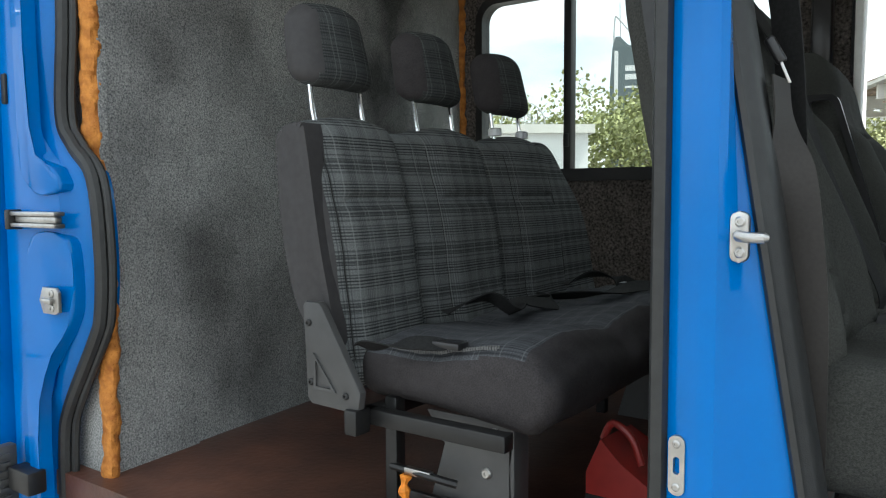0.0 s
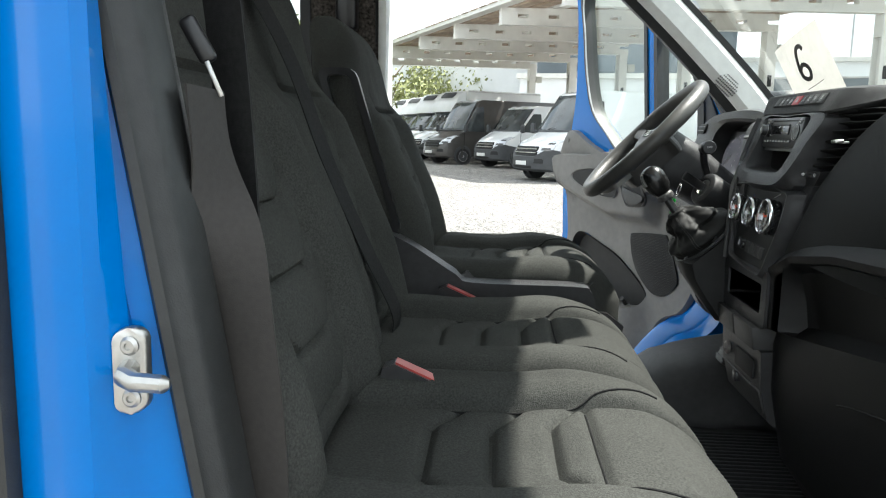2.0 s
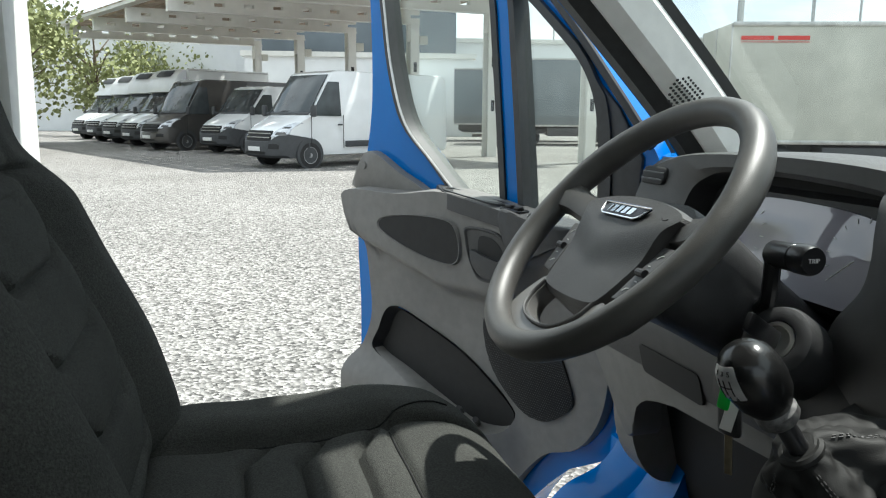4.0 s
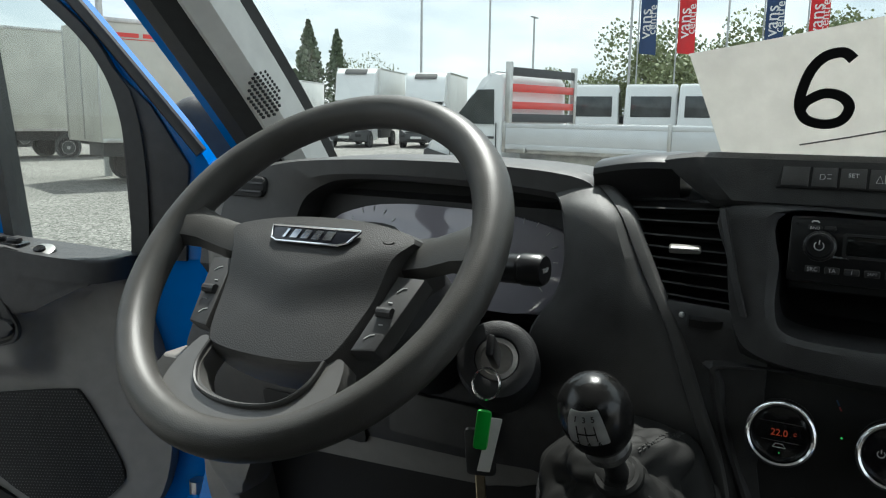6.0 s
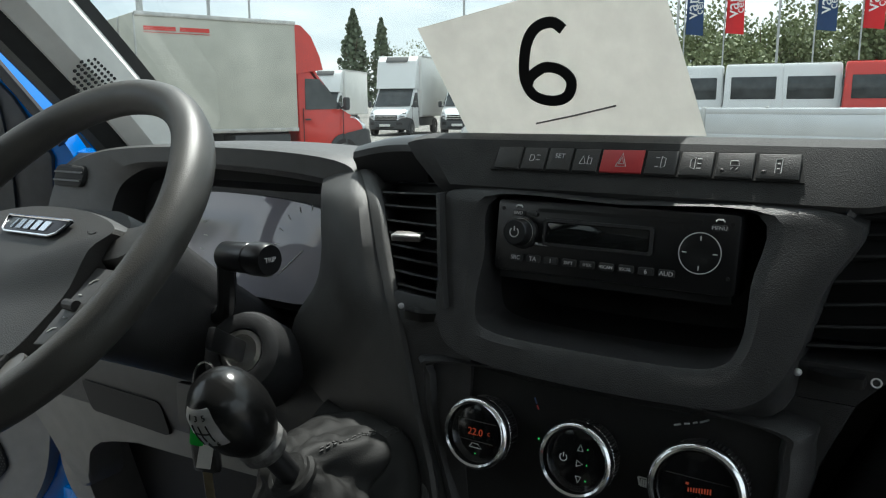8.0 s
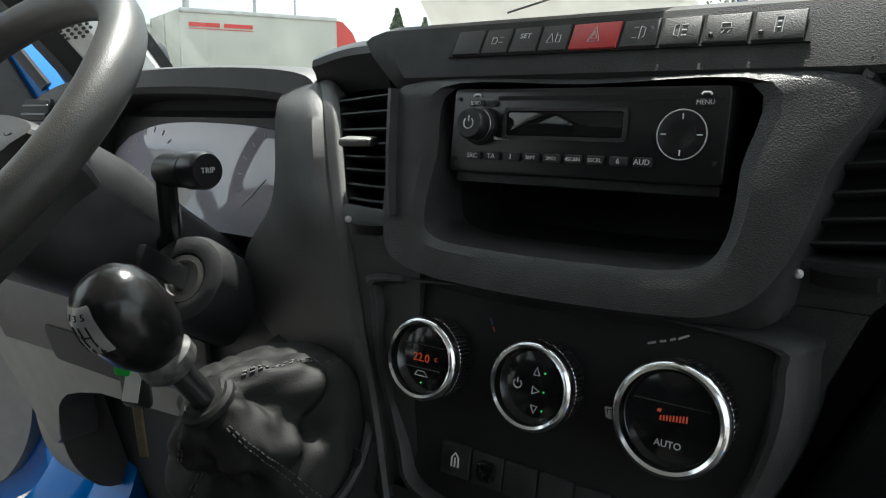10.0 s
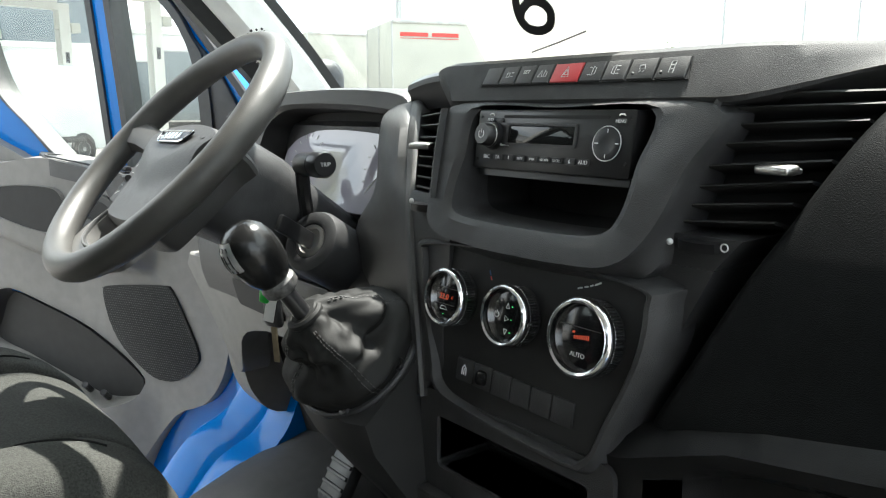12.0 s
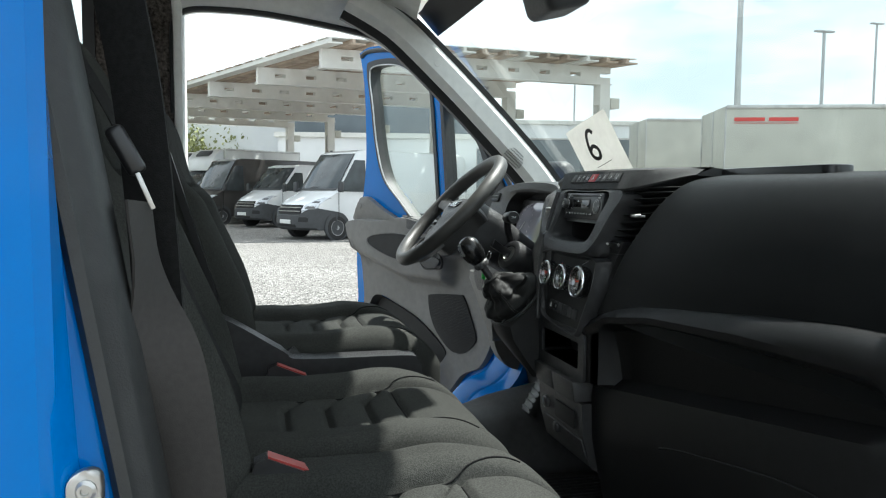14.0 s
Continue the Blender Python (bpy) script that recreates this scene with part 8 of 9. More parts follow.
loft(bm, [[DP(s, z, AQ - 0.004) for s, z in bez], [DP(s, z, AQ + 0.004) for s, z in shrink(0.985)], [DP(s, z, AQ + 0.005) for s, z in shrink(0.94)], [DP(s, z, AQ + 0.001) for s, z in shrink(0.88)]])
hb = part("handle_bezel", bm, DARK_PLASTIC, trim, "dark grey latch bezel")
# flat black patch on the bezel that paints a shaded hollow
bm = B()
prism(bm, smooth2([(0.366, 1.148), (0.335, 1.150), (0.306, 1.134), (0.290, 1.100), (0.300, 1.090), (0.343, 1.100), (0.368, 1.112)], 4), DP, AQ, AQ + 0.0018)
part("hollow_shade", bm, SHADE_BLACK, hb, "black patch for the shaded hollow behind the latch handle")
bm = B()
prism(bm, smooth2([(0.386, 1.119), (0.345, 1.110), (0.278, 1.098), (0.272, 1.088), (0.282, 1.072), (0.330, 1.066), (0.364, 1.070), (0.382, 1.095)], 4), lambda s, z, q: DP(s, z, AQ + q), 0.0, 0.011, 0.004, 3)
part("latch_handle", bm, BLACK_PLASTIC, hb, "broad black latch handle")
# speaker
spk = smooth2([(0.395, 0.945), (0.385, 0.957), (0.30, 0.967), (0.223, 0.972), (0.20, 0.965), (0.165, 0.90), (0.138, 0.835), (0.15, 0.805), (0.20, 0.768), (0.25, 0.763), (0.30, 0.785), (0.365, 0.842), (0.388, 0.90)], 3)
bm = B()
prism(bm, spk, DP, 0.0, 0.010, 0.003)
sg = part("speaker_grille", bm, VENT_BLACK, trim, "dark perforated speaker grille")
bm = B()
for i in range(52):
    for j in range(40):
        s, z = 0.14 + 0.005 * i + 0.0025 * (j % 2), 0.766 + 0.0052 * j
        inside = False
        for k in range(len(spk)):
            (x1, y1), (x2, y2) = spk[k], spk[(k + 1) % len(spk)]
            if (y1 > z) != (y2 > z) and s < (x2 - x1) * (z - y1) / (y2 - y1) + x1:
                inside = not inside
        if inside:
            vs = [bm.verts.new(DP(s + 0.0013 * math.cos(a), z + 0.0013 * math.sin(a), 0.0104)) for a in (0.4, 1.65, 2.9, 4.16, 5.4)]
            tipv = bm.verts.new(DP(s, z, 0.0112))
            for k in range(5):
                bm.faces.new((vs[k], vs[(k + 1) % 5], tipv))
tagged(part("grille_dots", bm, DARK_PLASTIC, sg), kind="stuff")
# arm rest top: tray, window switch, mirror knob
def cap_z(s):
    return 1.238 - 0.115 * (0.5 - s)


bm = B()
prism(bm, smooth2([(0.535, -0.014), (0.52, 0.030), (0.47, 0.054), (0.38, 0.060), (0.28, 0.064), (0.18, 0.070), (0.125, 0.055), (0.105, 0.0), (0.12, -0.016)], 4), lambda s, q, d: DP(s, cap_z(s) + d - 0.25 * max(0.0, q - 0.05), q), -0.035, 0.0, 0.006, 3)
part("arm_cap", bm, BLACK_PLASTIC, trim, "black plastic cap on the arm rest")
# tray is a black patch just above the cap, coloured as recess shade
bm = B()
prism(bm, smooth2([(0.49, 0.0), (0.485, 0.026), (0.36, 0.031), (0.33, 0.02), (0.34, 0.0)], 3), lambda s, q, d: DP(s, cap_z(s) + d, 0.012 + q), -0.004, 0.0014)
part("arm_tray_shade", bm, SHADE_BLACK, trim)
bm = B()
tray_ = smooth2([(0.497, -0.004), (0.492, 0.031), (0.36, 0.036), (0.324, 0.022), (0.334, -0.004)], 3)
ring_plate(bm, tray_, [(0.41 + (a_ - 0.41) * 0.93, 0.015 + (b2_ - 0.015) * 0.78) for a_, b2_ in tray_], lambda s, q, d: DP(s, cap_z(s) + d, 0.012 + q), -0.003, 0.0035)
part("tray_rim", bm, BLACK_PLASTIC, trim)
bm = B()
prism(bm, rrect(0.055, 0.034, 0.004, 2, 0.283, 0.026), lambda s, q, d: DP(s, cap_z(s) + d, 0.012 + q), -0.02, 0.003, 0.001)
ws_ = part("switch_panel", bm, GLOSS_BLACK, trim, "glossy black window switches")
for ds_ in (-0.012, 0.012):
    bm = B()
    box(bm, (-0.009, -0.008, 0.0), (0.009, 0.008, 0.008), 0.003, 2, basis(DP(0.283 + ds_, cap_z(0.283 + ds_) + 0.002, 0.038), DD, DN))
    part("window_switch", bm, SATIN_BLACK, ws_)
bm = B()
mk = basis(DP(0.228, 1.196, 0.044), DD, DN * 0.94 + Vector((0, 0, -0.34)))
lathe(bm, [(0.024, -0.04), (0.0225, 0.004), (0.020, 0.008), (0.018, 0.005), (0.011, 0.004)], mk, 28)
mkb = part("mirror_control", bm, SATIN_BLACK, trim, "round mirror control")
bm = B()
lathe(bm, [(0.0195, 0.006), (0.021, 0.0085), (0.0175, 0.0095)], mk, 28)
part("control_ring", bm, STEEL, mkb)
bm = B()
lathe(bm, [(0.009, 0.003), (0.0085, 0.013), (0.006, 0.015), (0.001, 0.015)], mk, 20)
part("control_knob", bm, GLOSS_BLACK, mkb)
bm = B()
prism(bm, smooth2([(0.31, 1.214), (0.22, 1.198), (0.160, 1.180), (0.138, 1.162), (0.168, 1.148), (0.205, 1.130), (0.262, 1.106), (0.285, 1.14)], 4), DP, 0.02, 0.064, 0.009, 3)
part("control_plinth", bm, BLACK_PLASTIC, trim)
bm = B()
prism(bm, smooth2([(0.875, 1.21), (0.87, 1.26), (0.845, 1.30), (0.80, 1.31), (0.70, 1.265), (0.62, 1.235), (0.60, 1.21)], 4), DP, -0.03, 0.006, 0.004)
ct = part("corner_trim", bm, GREY_PLASTIC, drdoor, "grey corner trim")
bm = B()
lathe(bm, [(0.011, 0), (0.010, 0.003), (0.001, 0.003)], basis(DP(0.838, 1.275, 0.006), DD * -1, (0, 0, 1)), 16)
part("screw_cap", bm, GREY_PLASTIC, ct)
# outside mirror head beyond the screen
mir = group_at("door_mirror", DP(0.06, 1.2, -0.2), "black door mirror housing seen through the windscreen", "mirror")
bm = B()
pad(bm, (0.09, 0.20, 0.22), 0.04, (8, 12, 12), lambda p, q: DP(0.02 + p.y, 1.33 + p.z, -0.22 + p.x))
part("housing", bm, BLACK_PLASTIC, mir)
bm = B()
tube(bm, [DP(0.05, 1.24, -0.08), DP(0.03, 1.26, -0.20)], 0.02, 8)
part("arm", bm, BLACK_PLASTIC, mir)

# visor and inner mirror at the roof
vis = group_at("sun_visor", (1.08, 0.42, 1.84), "pale grey sun visor folded to the headlining", "sun visor")
bm = B()
pad(bm, (0.16, 0.42, 0.025), 0.012, (8, 12, 2), lambda p, q: Vector((1.05 + p.x, 0.42 + p.y, 1.868 + p.z - 0.12 * p.x)))
part("flap", bm, LIGHT_PLASTIC, vis)
im = group_at("sensor_pod", (1.35, 0.02, 1.69), "black plastic sensor pod on the windscreen", "sensor")
bm = B()
pad(bm, (0.09, 0.15, 0.10), 0.016, (8, 10, 8), lambda p, q: Vector((1.345 + p.x - 0.25 * p.z, 0.01 + p.y * (1 + 0.15 * q.z), 1.738 + p.z + 0.25 * p.x)))
part("pod_shell", bm, BLACK_PLASTIC, im)
bm = B()
box(bm, (1.29, -0.05, 1.78), (1.40, 0.07, 1.80), 0.006)
part("pod_foot", bm, BLACK_PLASTIC, im)

# ================= vehicles outside =================
def wheel_parts(g, x, y, r=0.33, w=0.22):
    """A tyre with its rim, on the side that y points to."""
    s_ = 1 if y > 0 else -1
    m_ = basis((x, y, r), (1, 0, 0), (0, 0, 1)) if s_ < 0 else basis((x, y, r), (-1, 0, 0), (0, 0, 1))
    bm_ = B()
    lathe(bm_, [(r * 0.6, -w), (r * 0.95, -w), (r, -w * 0.85), (r, -w * 0.12), (r * 0.95, 0.0), (r * 0.66, 0.0), (r * 0.64, -0.02)], m_, 24)
    t_ = part("tyre", bm_, TYRE, g)
    bm_ = B()
    lathe(bm_, [(r * 0.66, -0.05), (r * 0.65, -0.005), (r * 0.58, -0.01), (r * 0.5, -0.035), (r * 0.2, -0.03), (r * 0.17, 0.0), (0.005, 0.0)], m_, 20)
    rm = part("rim", bm_, RIM, t_)
    bm_ = B()
    for k in range(8):
        a = 2 * math.pi * k / 8
        bmesh.ops.create_cone(bm_, cap_ends=True, segments=8, radius1=r * 0.07, radius2=r * 0.07, depth=0.02, matrix=m_ @ Matrix.Translation((r * 0.4 * math.cos(a), r * 0.4 * math.sin(a), -0.025)))
    part("rim_holes", bm_, SHADE_BLACK, rm)


def van_thing(name, label, category, place, heading, paint, kind="panel", L=5.4, W=2.0, H=2.45, box_mat=None, box_h=3.3, box_l=4.2, bumper=None, box_w=2.2, group=""):
    """A van or light truck, its front towards heading (degrees from +x)."""
    g = tagged(new(name), label, category, group)
    bumper = bumper or BUMPER
    cab0 = 0.0 if kind == "panel" else L - 2.15
    Ht = H if kind == "panel" or H > 2.6 else min(H, 2.3)
    prof_ = [(cab0, 0.42), (cab0, Ht - 0.16), (cab0 + 0.08, Ht - 0.04), (cab0 + 0.3, Ht), (L - 1.95, Ht), (L - 1.72, Ht - 0.07), (L - 0.92, 1.36), (L - 0.80, 1.27), (L - 0.30, 1.07), (L - 0.12, 0.95), (L - 0.03, 0.72), (L - 0.02, 0.42), (L - 0.1, 0.30), (cab0 + 0.1, 0.32)]

    def hw(z, x=0.0):
        nose = 0.10 * step01(x, L - 0.8, L)
        return W / 2 * (1 - 0.075 * max(0.0, z - 1.05) / 1.4 - nose)

    def on(u, v, d, lift=0.0):
        """On the body, whose nose is rounded in plan: d from -1 to 1 across."""
        k_ = step01(u, L - 1.9, L - 0.1)
        return Vector((u + lift - 0.34 * k_ * abs(d) ** 3.5, d * hw(v, u), v + lift * 0.4))
    cx_, cz_ = (cab0 + L) / 2, (0.3 + Ht) / 2
    bm_ = B()
    rings_ = []
    for d, ins in ((-1, 0.06), (-0.985, 0.025), (-0.95, 0.006), (-0.88, 0), (-0.75, 0), (-0.5, 0), (0, 0), (0.5, 0), (0.75, 0), (0.88, 0), (0.95, 0.006), (0.985, 0.025), (1, 0.06)):
        rings_.append([on(u - ins * (1 if u > cx_ else -1), v - ins * (1 if v > cz_ else -1), d) for u, v in prof_])
    loft(bm_, rings_)
    body = part("body", bm_, paint, g)

    def patch(name_, line, d0, d1, material, lift, parent, th=0.02, taper=0.0, n_=8):
        """A panel that follows the body: line in profile, from d0 to d1 across."""
        b4 = B()
        rg_ = []
        for i_ in range(n_ + 1):
            rr_ = []
            for j_, (u, v) in enumerate(line):
                e_ = taper * j_ / (len(line) - 1)
                d = (d0 + e_) * (1 - i_ / n_) + d1 * i_ / n_
                rr_.append(on(u, v, d, lift))
            rg_.append(rr_ + [p - Vector((th, 0, th * 0.4)) for p in reversed(rr_)])
        loft(b4, rg_)
        return part(name_, b4, material, parent)
    a_, b_ = (L - 0.93, 1.385), (L - 1.68, Ht - 0.12)
    patch("windscreen", [a_, ((a_[0] + b_[0]) / 2 + 0.01, (a_[1] + b_[1]) / 2 + 0.01), b_], -0.90, 0.90, CAR_GLASS, 0.022, g)
    patch("wiper_panel", [(L - 0.90, 1.35), (L - 0.95, 1.40)], -0.88, 0.88, BUMPER, 0.03, g)
    for s_ in (-1, 1):
        bm_ = B()
        tube(bm_, [on(L - 0.96, 1.40, s_ * 0.1 - 0.1, 0.05), on(L - 1.16, 1.56, s_ * 0.1 + 0.35, 0.05)], 0.012, 5)
        part("wiper", bm_, BUMPER, g)
    for s_ in (-1, 1):
        bm_ = B()
        sidew = [(L - 1.02, 1.33), (L - 1.60, Ht - 0.30), (L - 1.95, Ht - 0.30), (L - 1.98, 1.32)]
        prism(bm_, sidew, lambda u, v, d: Vector((u, s_ * (hw(v, u) + 0.004 + d), v)), -0.01, 0.006)
        part("side_window", bm_, CAR_GLASS, g)
        for u in (L - 2.04, L - 1.02):
            bm_ = B()
            box(bm_, (u - 0.008, s_ * (hw(0.9, u) + 0.002) - 0.004, 0.5), (u + 0.008, s_ * (hw(0.9, u) + 0.002) + 0.004, 1.35))
            part("door_gap", bm_, SHADE_BLACK, g)
        bm_ = B()
        pad(bm_, (0.13, 0.16, 0.30), 0.045, (4, 4, 6), lambda p, q: Vector((L - 1.0, s_ * (W / 2 + 0.13), 1.45)) + p)
        tube(bm_, [(L - 1.05, s_ * (W / 2 - 0.05), 1.36), (L - 1.0, s_ * (W / 2 + 0.12), 1.38)], 0.035, 6)
        part("mirror", bm_, BUMPER, g)
        bm_ = B()
        box(bm_, (L - 2.0, s_ * (W / 2 + 0.012) - 0.02, 1.08), (L - 1.86, s_ * (W / 2 + 0.012) + 0.02, 1.12), 0.01)
        part("door_handle", bm_, BUMPER, g)
        lamp_ = patch("headlamp", [(L - 0.055, 0.80), (L - 0.13, 0.95), (L - 0.31, 1.075), (L - 0.50, 1.15)], s_ * 0.60, s_ * 0.99, LAMP_GLASS, 0.02, g, 0.05, s_ * 0.26, 5)
        patch("lamp_lining", [(L - 0.075, 0.84), (L - 0.14, 0.945), (L - 0.27, 1.045)], s_ * 0.70, s_ * 0.94, GUNMETAL, 0.026, lamp_, 0.03, s_ * 0.10, 4)
        if kind == "panel":
            bm_ = B()
            box(bm_, (0.9, s_ * (W / 2 - 0.005) - 0.02, 0.52), (L - 2.1, s_ * (W / 2 - 0.005) + 0.02, 0.68), 0.02)
            part("side_moulding", bm_, BUMPER, g)
    bm_ = B()
    rings_ = []
    for i_ in range(15):
        d = -1.015 + 2.03 * i_ / 14
        top_ = 0.70 + 0.17 * step01(abs(d), 0.55, 0.9)
        rings_.append([on(u, v, d) for u, v in ((L - 0.70, 0.30), (L - 0.08, 0.27), (L + 0.04, 0.34), (L + 0.06, 0.52), (L + 0.03, top_ - 0.03), (L - 0.02, top_), (L - 0.70, top_ - 0.10))])
    loft(bm_, rings_)
    bp_ = part("bumper", bm_, bumper, g)
    for s_ in (-1, 1):
        patch("fog_lamp_recess", [(L + 0.058, 0.50), (L + 0.036, 0.62)], s_ * 0.62, s_ * 0.88, SHADE_BLACK, 0.012, bp_, 0.02, 0.0, 3)
    patch("lower_grille", [(L + 0.045, 0.36), (L + 0.058, 0.42)], -0.5, 0.5, SHADE_BLACK, 0.012, bp_)
    patch("grille", [(L - 0.025, 0.68), (L - 0.06, 0.80), (L - 0.12, 0.945)], -0.60, 0.60, SHADE_BLACK, 0.022, g, 0.03)
    for k in range(2):
        bm_ = B()
        tube(bm_, [on(L - 0.05 - 0.04 * k, 0.77 + 0.10 * k, d, 0.03) for d in (-0.58, -0.4, -0.2, 0, 0.2, 0.4, 0.58)], 0.014, 6)
        part("grille_bar", bm_, STEEL if paint is not GREY_VAN else BUMPER, g)
    bm_ = B()
    box(bm_, (L + 0.045, -0.26, 0.44), (L + 0.075, 0.26, 0.55), 0.004)
    part("number_plate", bm_, BOX_WHITE, g)
    for x in (L - 0.98, 1.0 if kind == "panel" else 1.15):
        for s_ in (-1, 1):
            bm_ = B()
            lathe(bm_, [(0.40, -0.05), (0.405, 0.0), (0.37, 0.008), (0.30, 0.008)], basis((x, s_ * (W / 2 - 0.012), 0.36), (s_ * -1, 0, 0), (0, 0, 1)), 22)
            part("wheel_arch", bm_, BUMPER, g)
            wheel_parts(g, x, s_ * (W / 2 + 0.004))
    if kind == "box":
        bm_ = B()
        box(bm_, (-(box_l - L + 2.2) if box_l > L - 2.2 else 0.0, -box_w / 2, 0.85), (L - 2.22, box_w / 2, box_h), 0.03)
        bx = part("box_body", bm_, box_mat, g, "plain box body")
        x0 = -(box_l - L + 2.2) if box_l > L - 2.2 else 0.0
        for s_ in (-1, 1):
            for z0, z1 in ((0.85, 0.93), (box_h - 0.08, box_h + 0.005)):
                bm_ = B()
                box(bm_, (x0, s_ * (box_w / 2 + 0.006) - 0.012, z0), (L - 2.22, s_ * (box_w / 2 + 0.006) + 0.012, z1), 0.004)
                part("edge_rail", bm_, STEEL, bx)
        bm_ = B()
        for yy in (-box_w / 2 + 0.03, 0.0, box_w / 2 - 0.03):
            box(bm_, (x0 - 0.02, yy - 0.025, 0.9), (x0 + 0.01, yy + 0.025, box_h - 0.02), 0.005)
        part("door_frame", bm_, STEEL, bx)
        bm_ = B()
        prism(bm_, [(L - 2.2, 2.1), (L - 2.2, box_h - 0.04), (L - 2.02, box_h - 0.06), (L - 1.78, box_h - 0.28), (L - 1.58, 2.5), (L - 1.5, 2.2)], lambda u, v, d: Vector((u, d * (box_w / 2 - 0.12), v)), -1, 1, 0.06, 3)
        rf_ = part("roof_fairing", bm_, paint, g)
        bm_ = B()
        prism(bm_, [(L - 1.98, box_h - 0.10), (L - 1.80, box_h - 0.25), (L - 1.74, box_h - 0.36), (L - 1.92, box_h - 0.22)], lambda u, v, d: Vector((u + 0.03, d * 0.55, v + 0.03)), -1, 1, 0.02)
        part("air_slot", bm_, BUMPER, rf_)
        bm_ = B()
        box(bm_, (x0 + 0.2, -0.45, 0.55), (L - 1.5, 0.45, 0.85), 0.02)
        box(bm_, (1.9, -box_w / 2 + 0.03, 0.42), (L - 2.4, box_w / 2 - 0.03, 0.80), 0.03)
        part("chassis", bm_, BUMPER, g)
    if kind == "flat":
        x0 = -2.5
        bm_ = B()
        box(bm_, (x0, -1.03, 0.86), (L - 2.25, 1.03, 0.95), 0.01)
        box(bm_, (x0 + 0.2, -0.45, 0.5), (L - 1.5, 0.45, 0.86), 0.02)
        bed = part("load_bed", bm_, STEEL, g)
        for s_ in (-1, 1):
            n_p = 2
            for k in range(n_p):
                xa, xb = x0 + (L - 2.25 - x0) * k / n_p + 0.03, x0 + (L - 2.25 - x0) * (k + 1) / n_p - 0.03
                bm_ = B()
                for z0, z1, th_ in ((0.92, 1.00, 0.016), (1.00, 1.27, 0.010), (1.27, 1.34, 0.016)):
                    box(bm_, (xa, s_ * 1.04 - th_, z0), (xb, s_ * 1.04 + th_, z1), 0.006)
                part("drop_side", bm_, mat("silver anodised board", (0.60, 0.61, 0.62), 0.4, 0.4, 0.05, 3.0), g, "silver ribbed dropside board")
                for xx in (xa + 0.4, xb - 0.4):
                    bm_ = B()
                    box(bm_, (xx - 0.03, s_ * 1.06 - 0.02, 0.87), (xx + 0.03, s_ * 1.06 + 0.02, 0.95), 0.006)
                    part("hinge", bm_, ORANGE if k == 0 else STEEL, g)
            for k in range(n_p + 1):
                bm_ = B()
                xx = x0 + (L - 2.25 - x0) * k / n_p
                box(bm_, (xx - 0.03, s_ * 1.035 - 0.025, 0.86), (xx + 0.03, s_ * 1.035 + 0.025, 1.36), 0.006)
                part("stake", bm_, STEEL, g)
            bm_ = B()
            box(bm_, (L - 2.33, s_ * 0.98 - 0.04, 0.9), (L - 2.23, s_ * 0.98 + 0.04, 2.34), 0.008)
            part("head_post", bm_, STEEL, g)
        for z0, z1, mt_2 in ((2.12, 2.26, BUMPER), (1.86, 1.99, RED_PAINT), (1.58, 1.70, RED_PAINT), (1.36, 1.50, BUMPER)):
            bm_ = B()
            box(bm_, (L - 2.31, -0.98, z0), (L - 2.26, 0.98, z1), 0.006)
            part("head_board", bm_, mt_2, g)
        bm_ = B()
        box(bm_, (x0 - 0.015, -1.0, 0.9), (x0 + 0.015, 1.0, 1.34), 0.01)
        part("tail_board", bm_, STEEL, g)
    if kind == "chassis":
        bm_ = B()
        for s_ in (-1, 1):
            box(bm_, (-1.2, s_ * 0.40 - 0.04, 0.60), (L - 1.6, s_ * 0.40 + 0.04, 0.78), 0.01)
        part("chassis_rail", bm_, FRAME_BLACK, g)
        bm_ = B()
        box(bm_, (cab0 - 0.012, -0.72, 1.55), (cab0 + 0.012, 0.72, 2.30), 0.02)
        part("rear_window", bm_, CAR_GLASS, g)
    g.matrix_basis = pose(place[0], place[1], place[2] if len(place) > 2 else 0.0, 0, 0, heading) @ Matrix.Translation((-(L - 0.98), 0, 0))
    return g


def at_bearing(deg, dist, x0=0.8, y0=-0.5):
    return (x0 + dist * math.cos(radians(deg)), y0 + dist * math.sin(radians(deg)))


# the parked row under the canopy (place: between the front wheels)
van_thing("parked_van", "white panel van with dark grey bumper and mouldings", "van", (2.52, 20.3), 209, WHITE_PAINT, L=5.95, H=2.5, group="parked vans")
van_thing("parked_van", "white panel van with dark lower bumper", "van", (1.22, 27.6), 214, WHITE_PAINT, L=5.3, H=2.3, group="parked vans")
van_thing("parked_van", "dark metallic grey long panel van", "van", (-0.95, 30.2), 214, GREY_VAN, L=6.4, H=2.6, bumper=GREY_VAN, group="parked vans")
for k, (x, y, bh) in enumerate(((-2.4, 33.5, 3.15), (-3.5, 36.4, 3.15), (-4.6, 39.3, 3.1), (-5.7, 42.2, 3.1))):
    van_thing("parked_truck", "white light truck with a white box body", "truck", (x + 0.4, y), 214, WHITE_PAINT, "box", L=5.6, box_mat=BOX_WHITE, box_h=bh, box_l=4.0, group="parked trucks")
# trucks ahead
cargo = van_thing("cargo_truck", "truck with a red cab and a long white tarpaulin box", "truck", (15.2, 12.3), -20, RED_PAINT, "box", H=2.5, W=2.0, L=5.6, box_mat=TARP, box_h=3.2, box_l=3.4, bumper=BUMPER, box_w=2.2)
van_thing("parked_truck", "white truck with a beige tarpaulin body", "truck", (22.4, 21.6), -14, WHITE_PAINT, "box", L=8.2, box_mat=TARP, box_h=3.9, box_l=7.2, box_w=2.4)
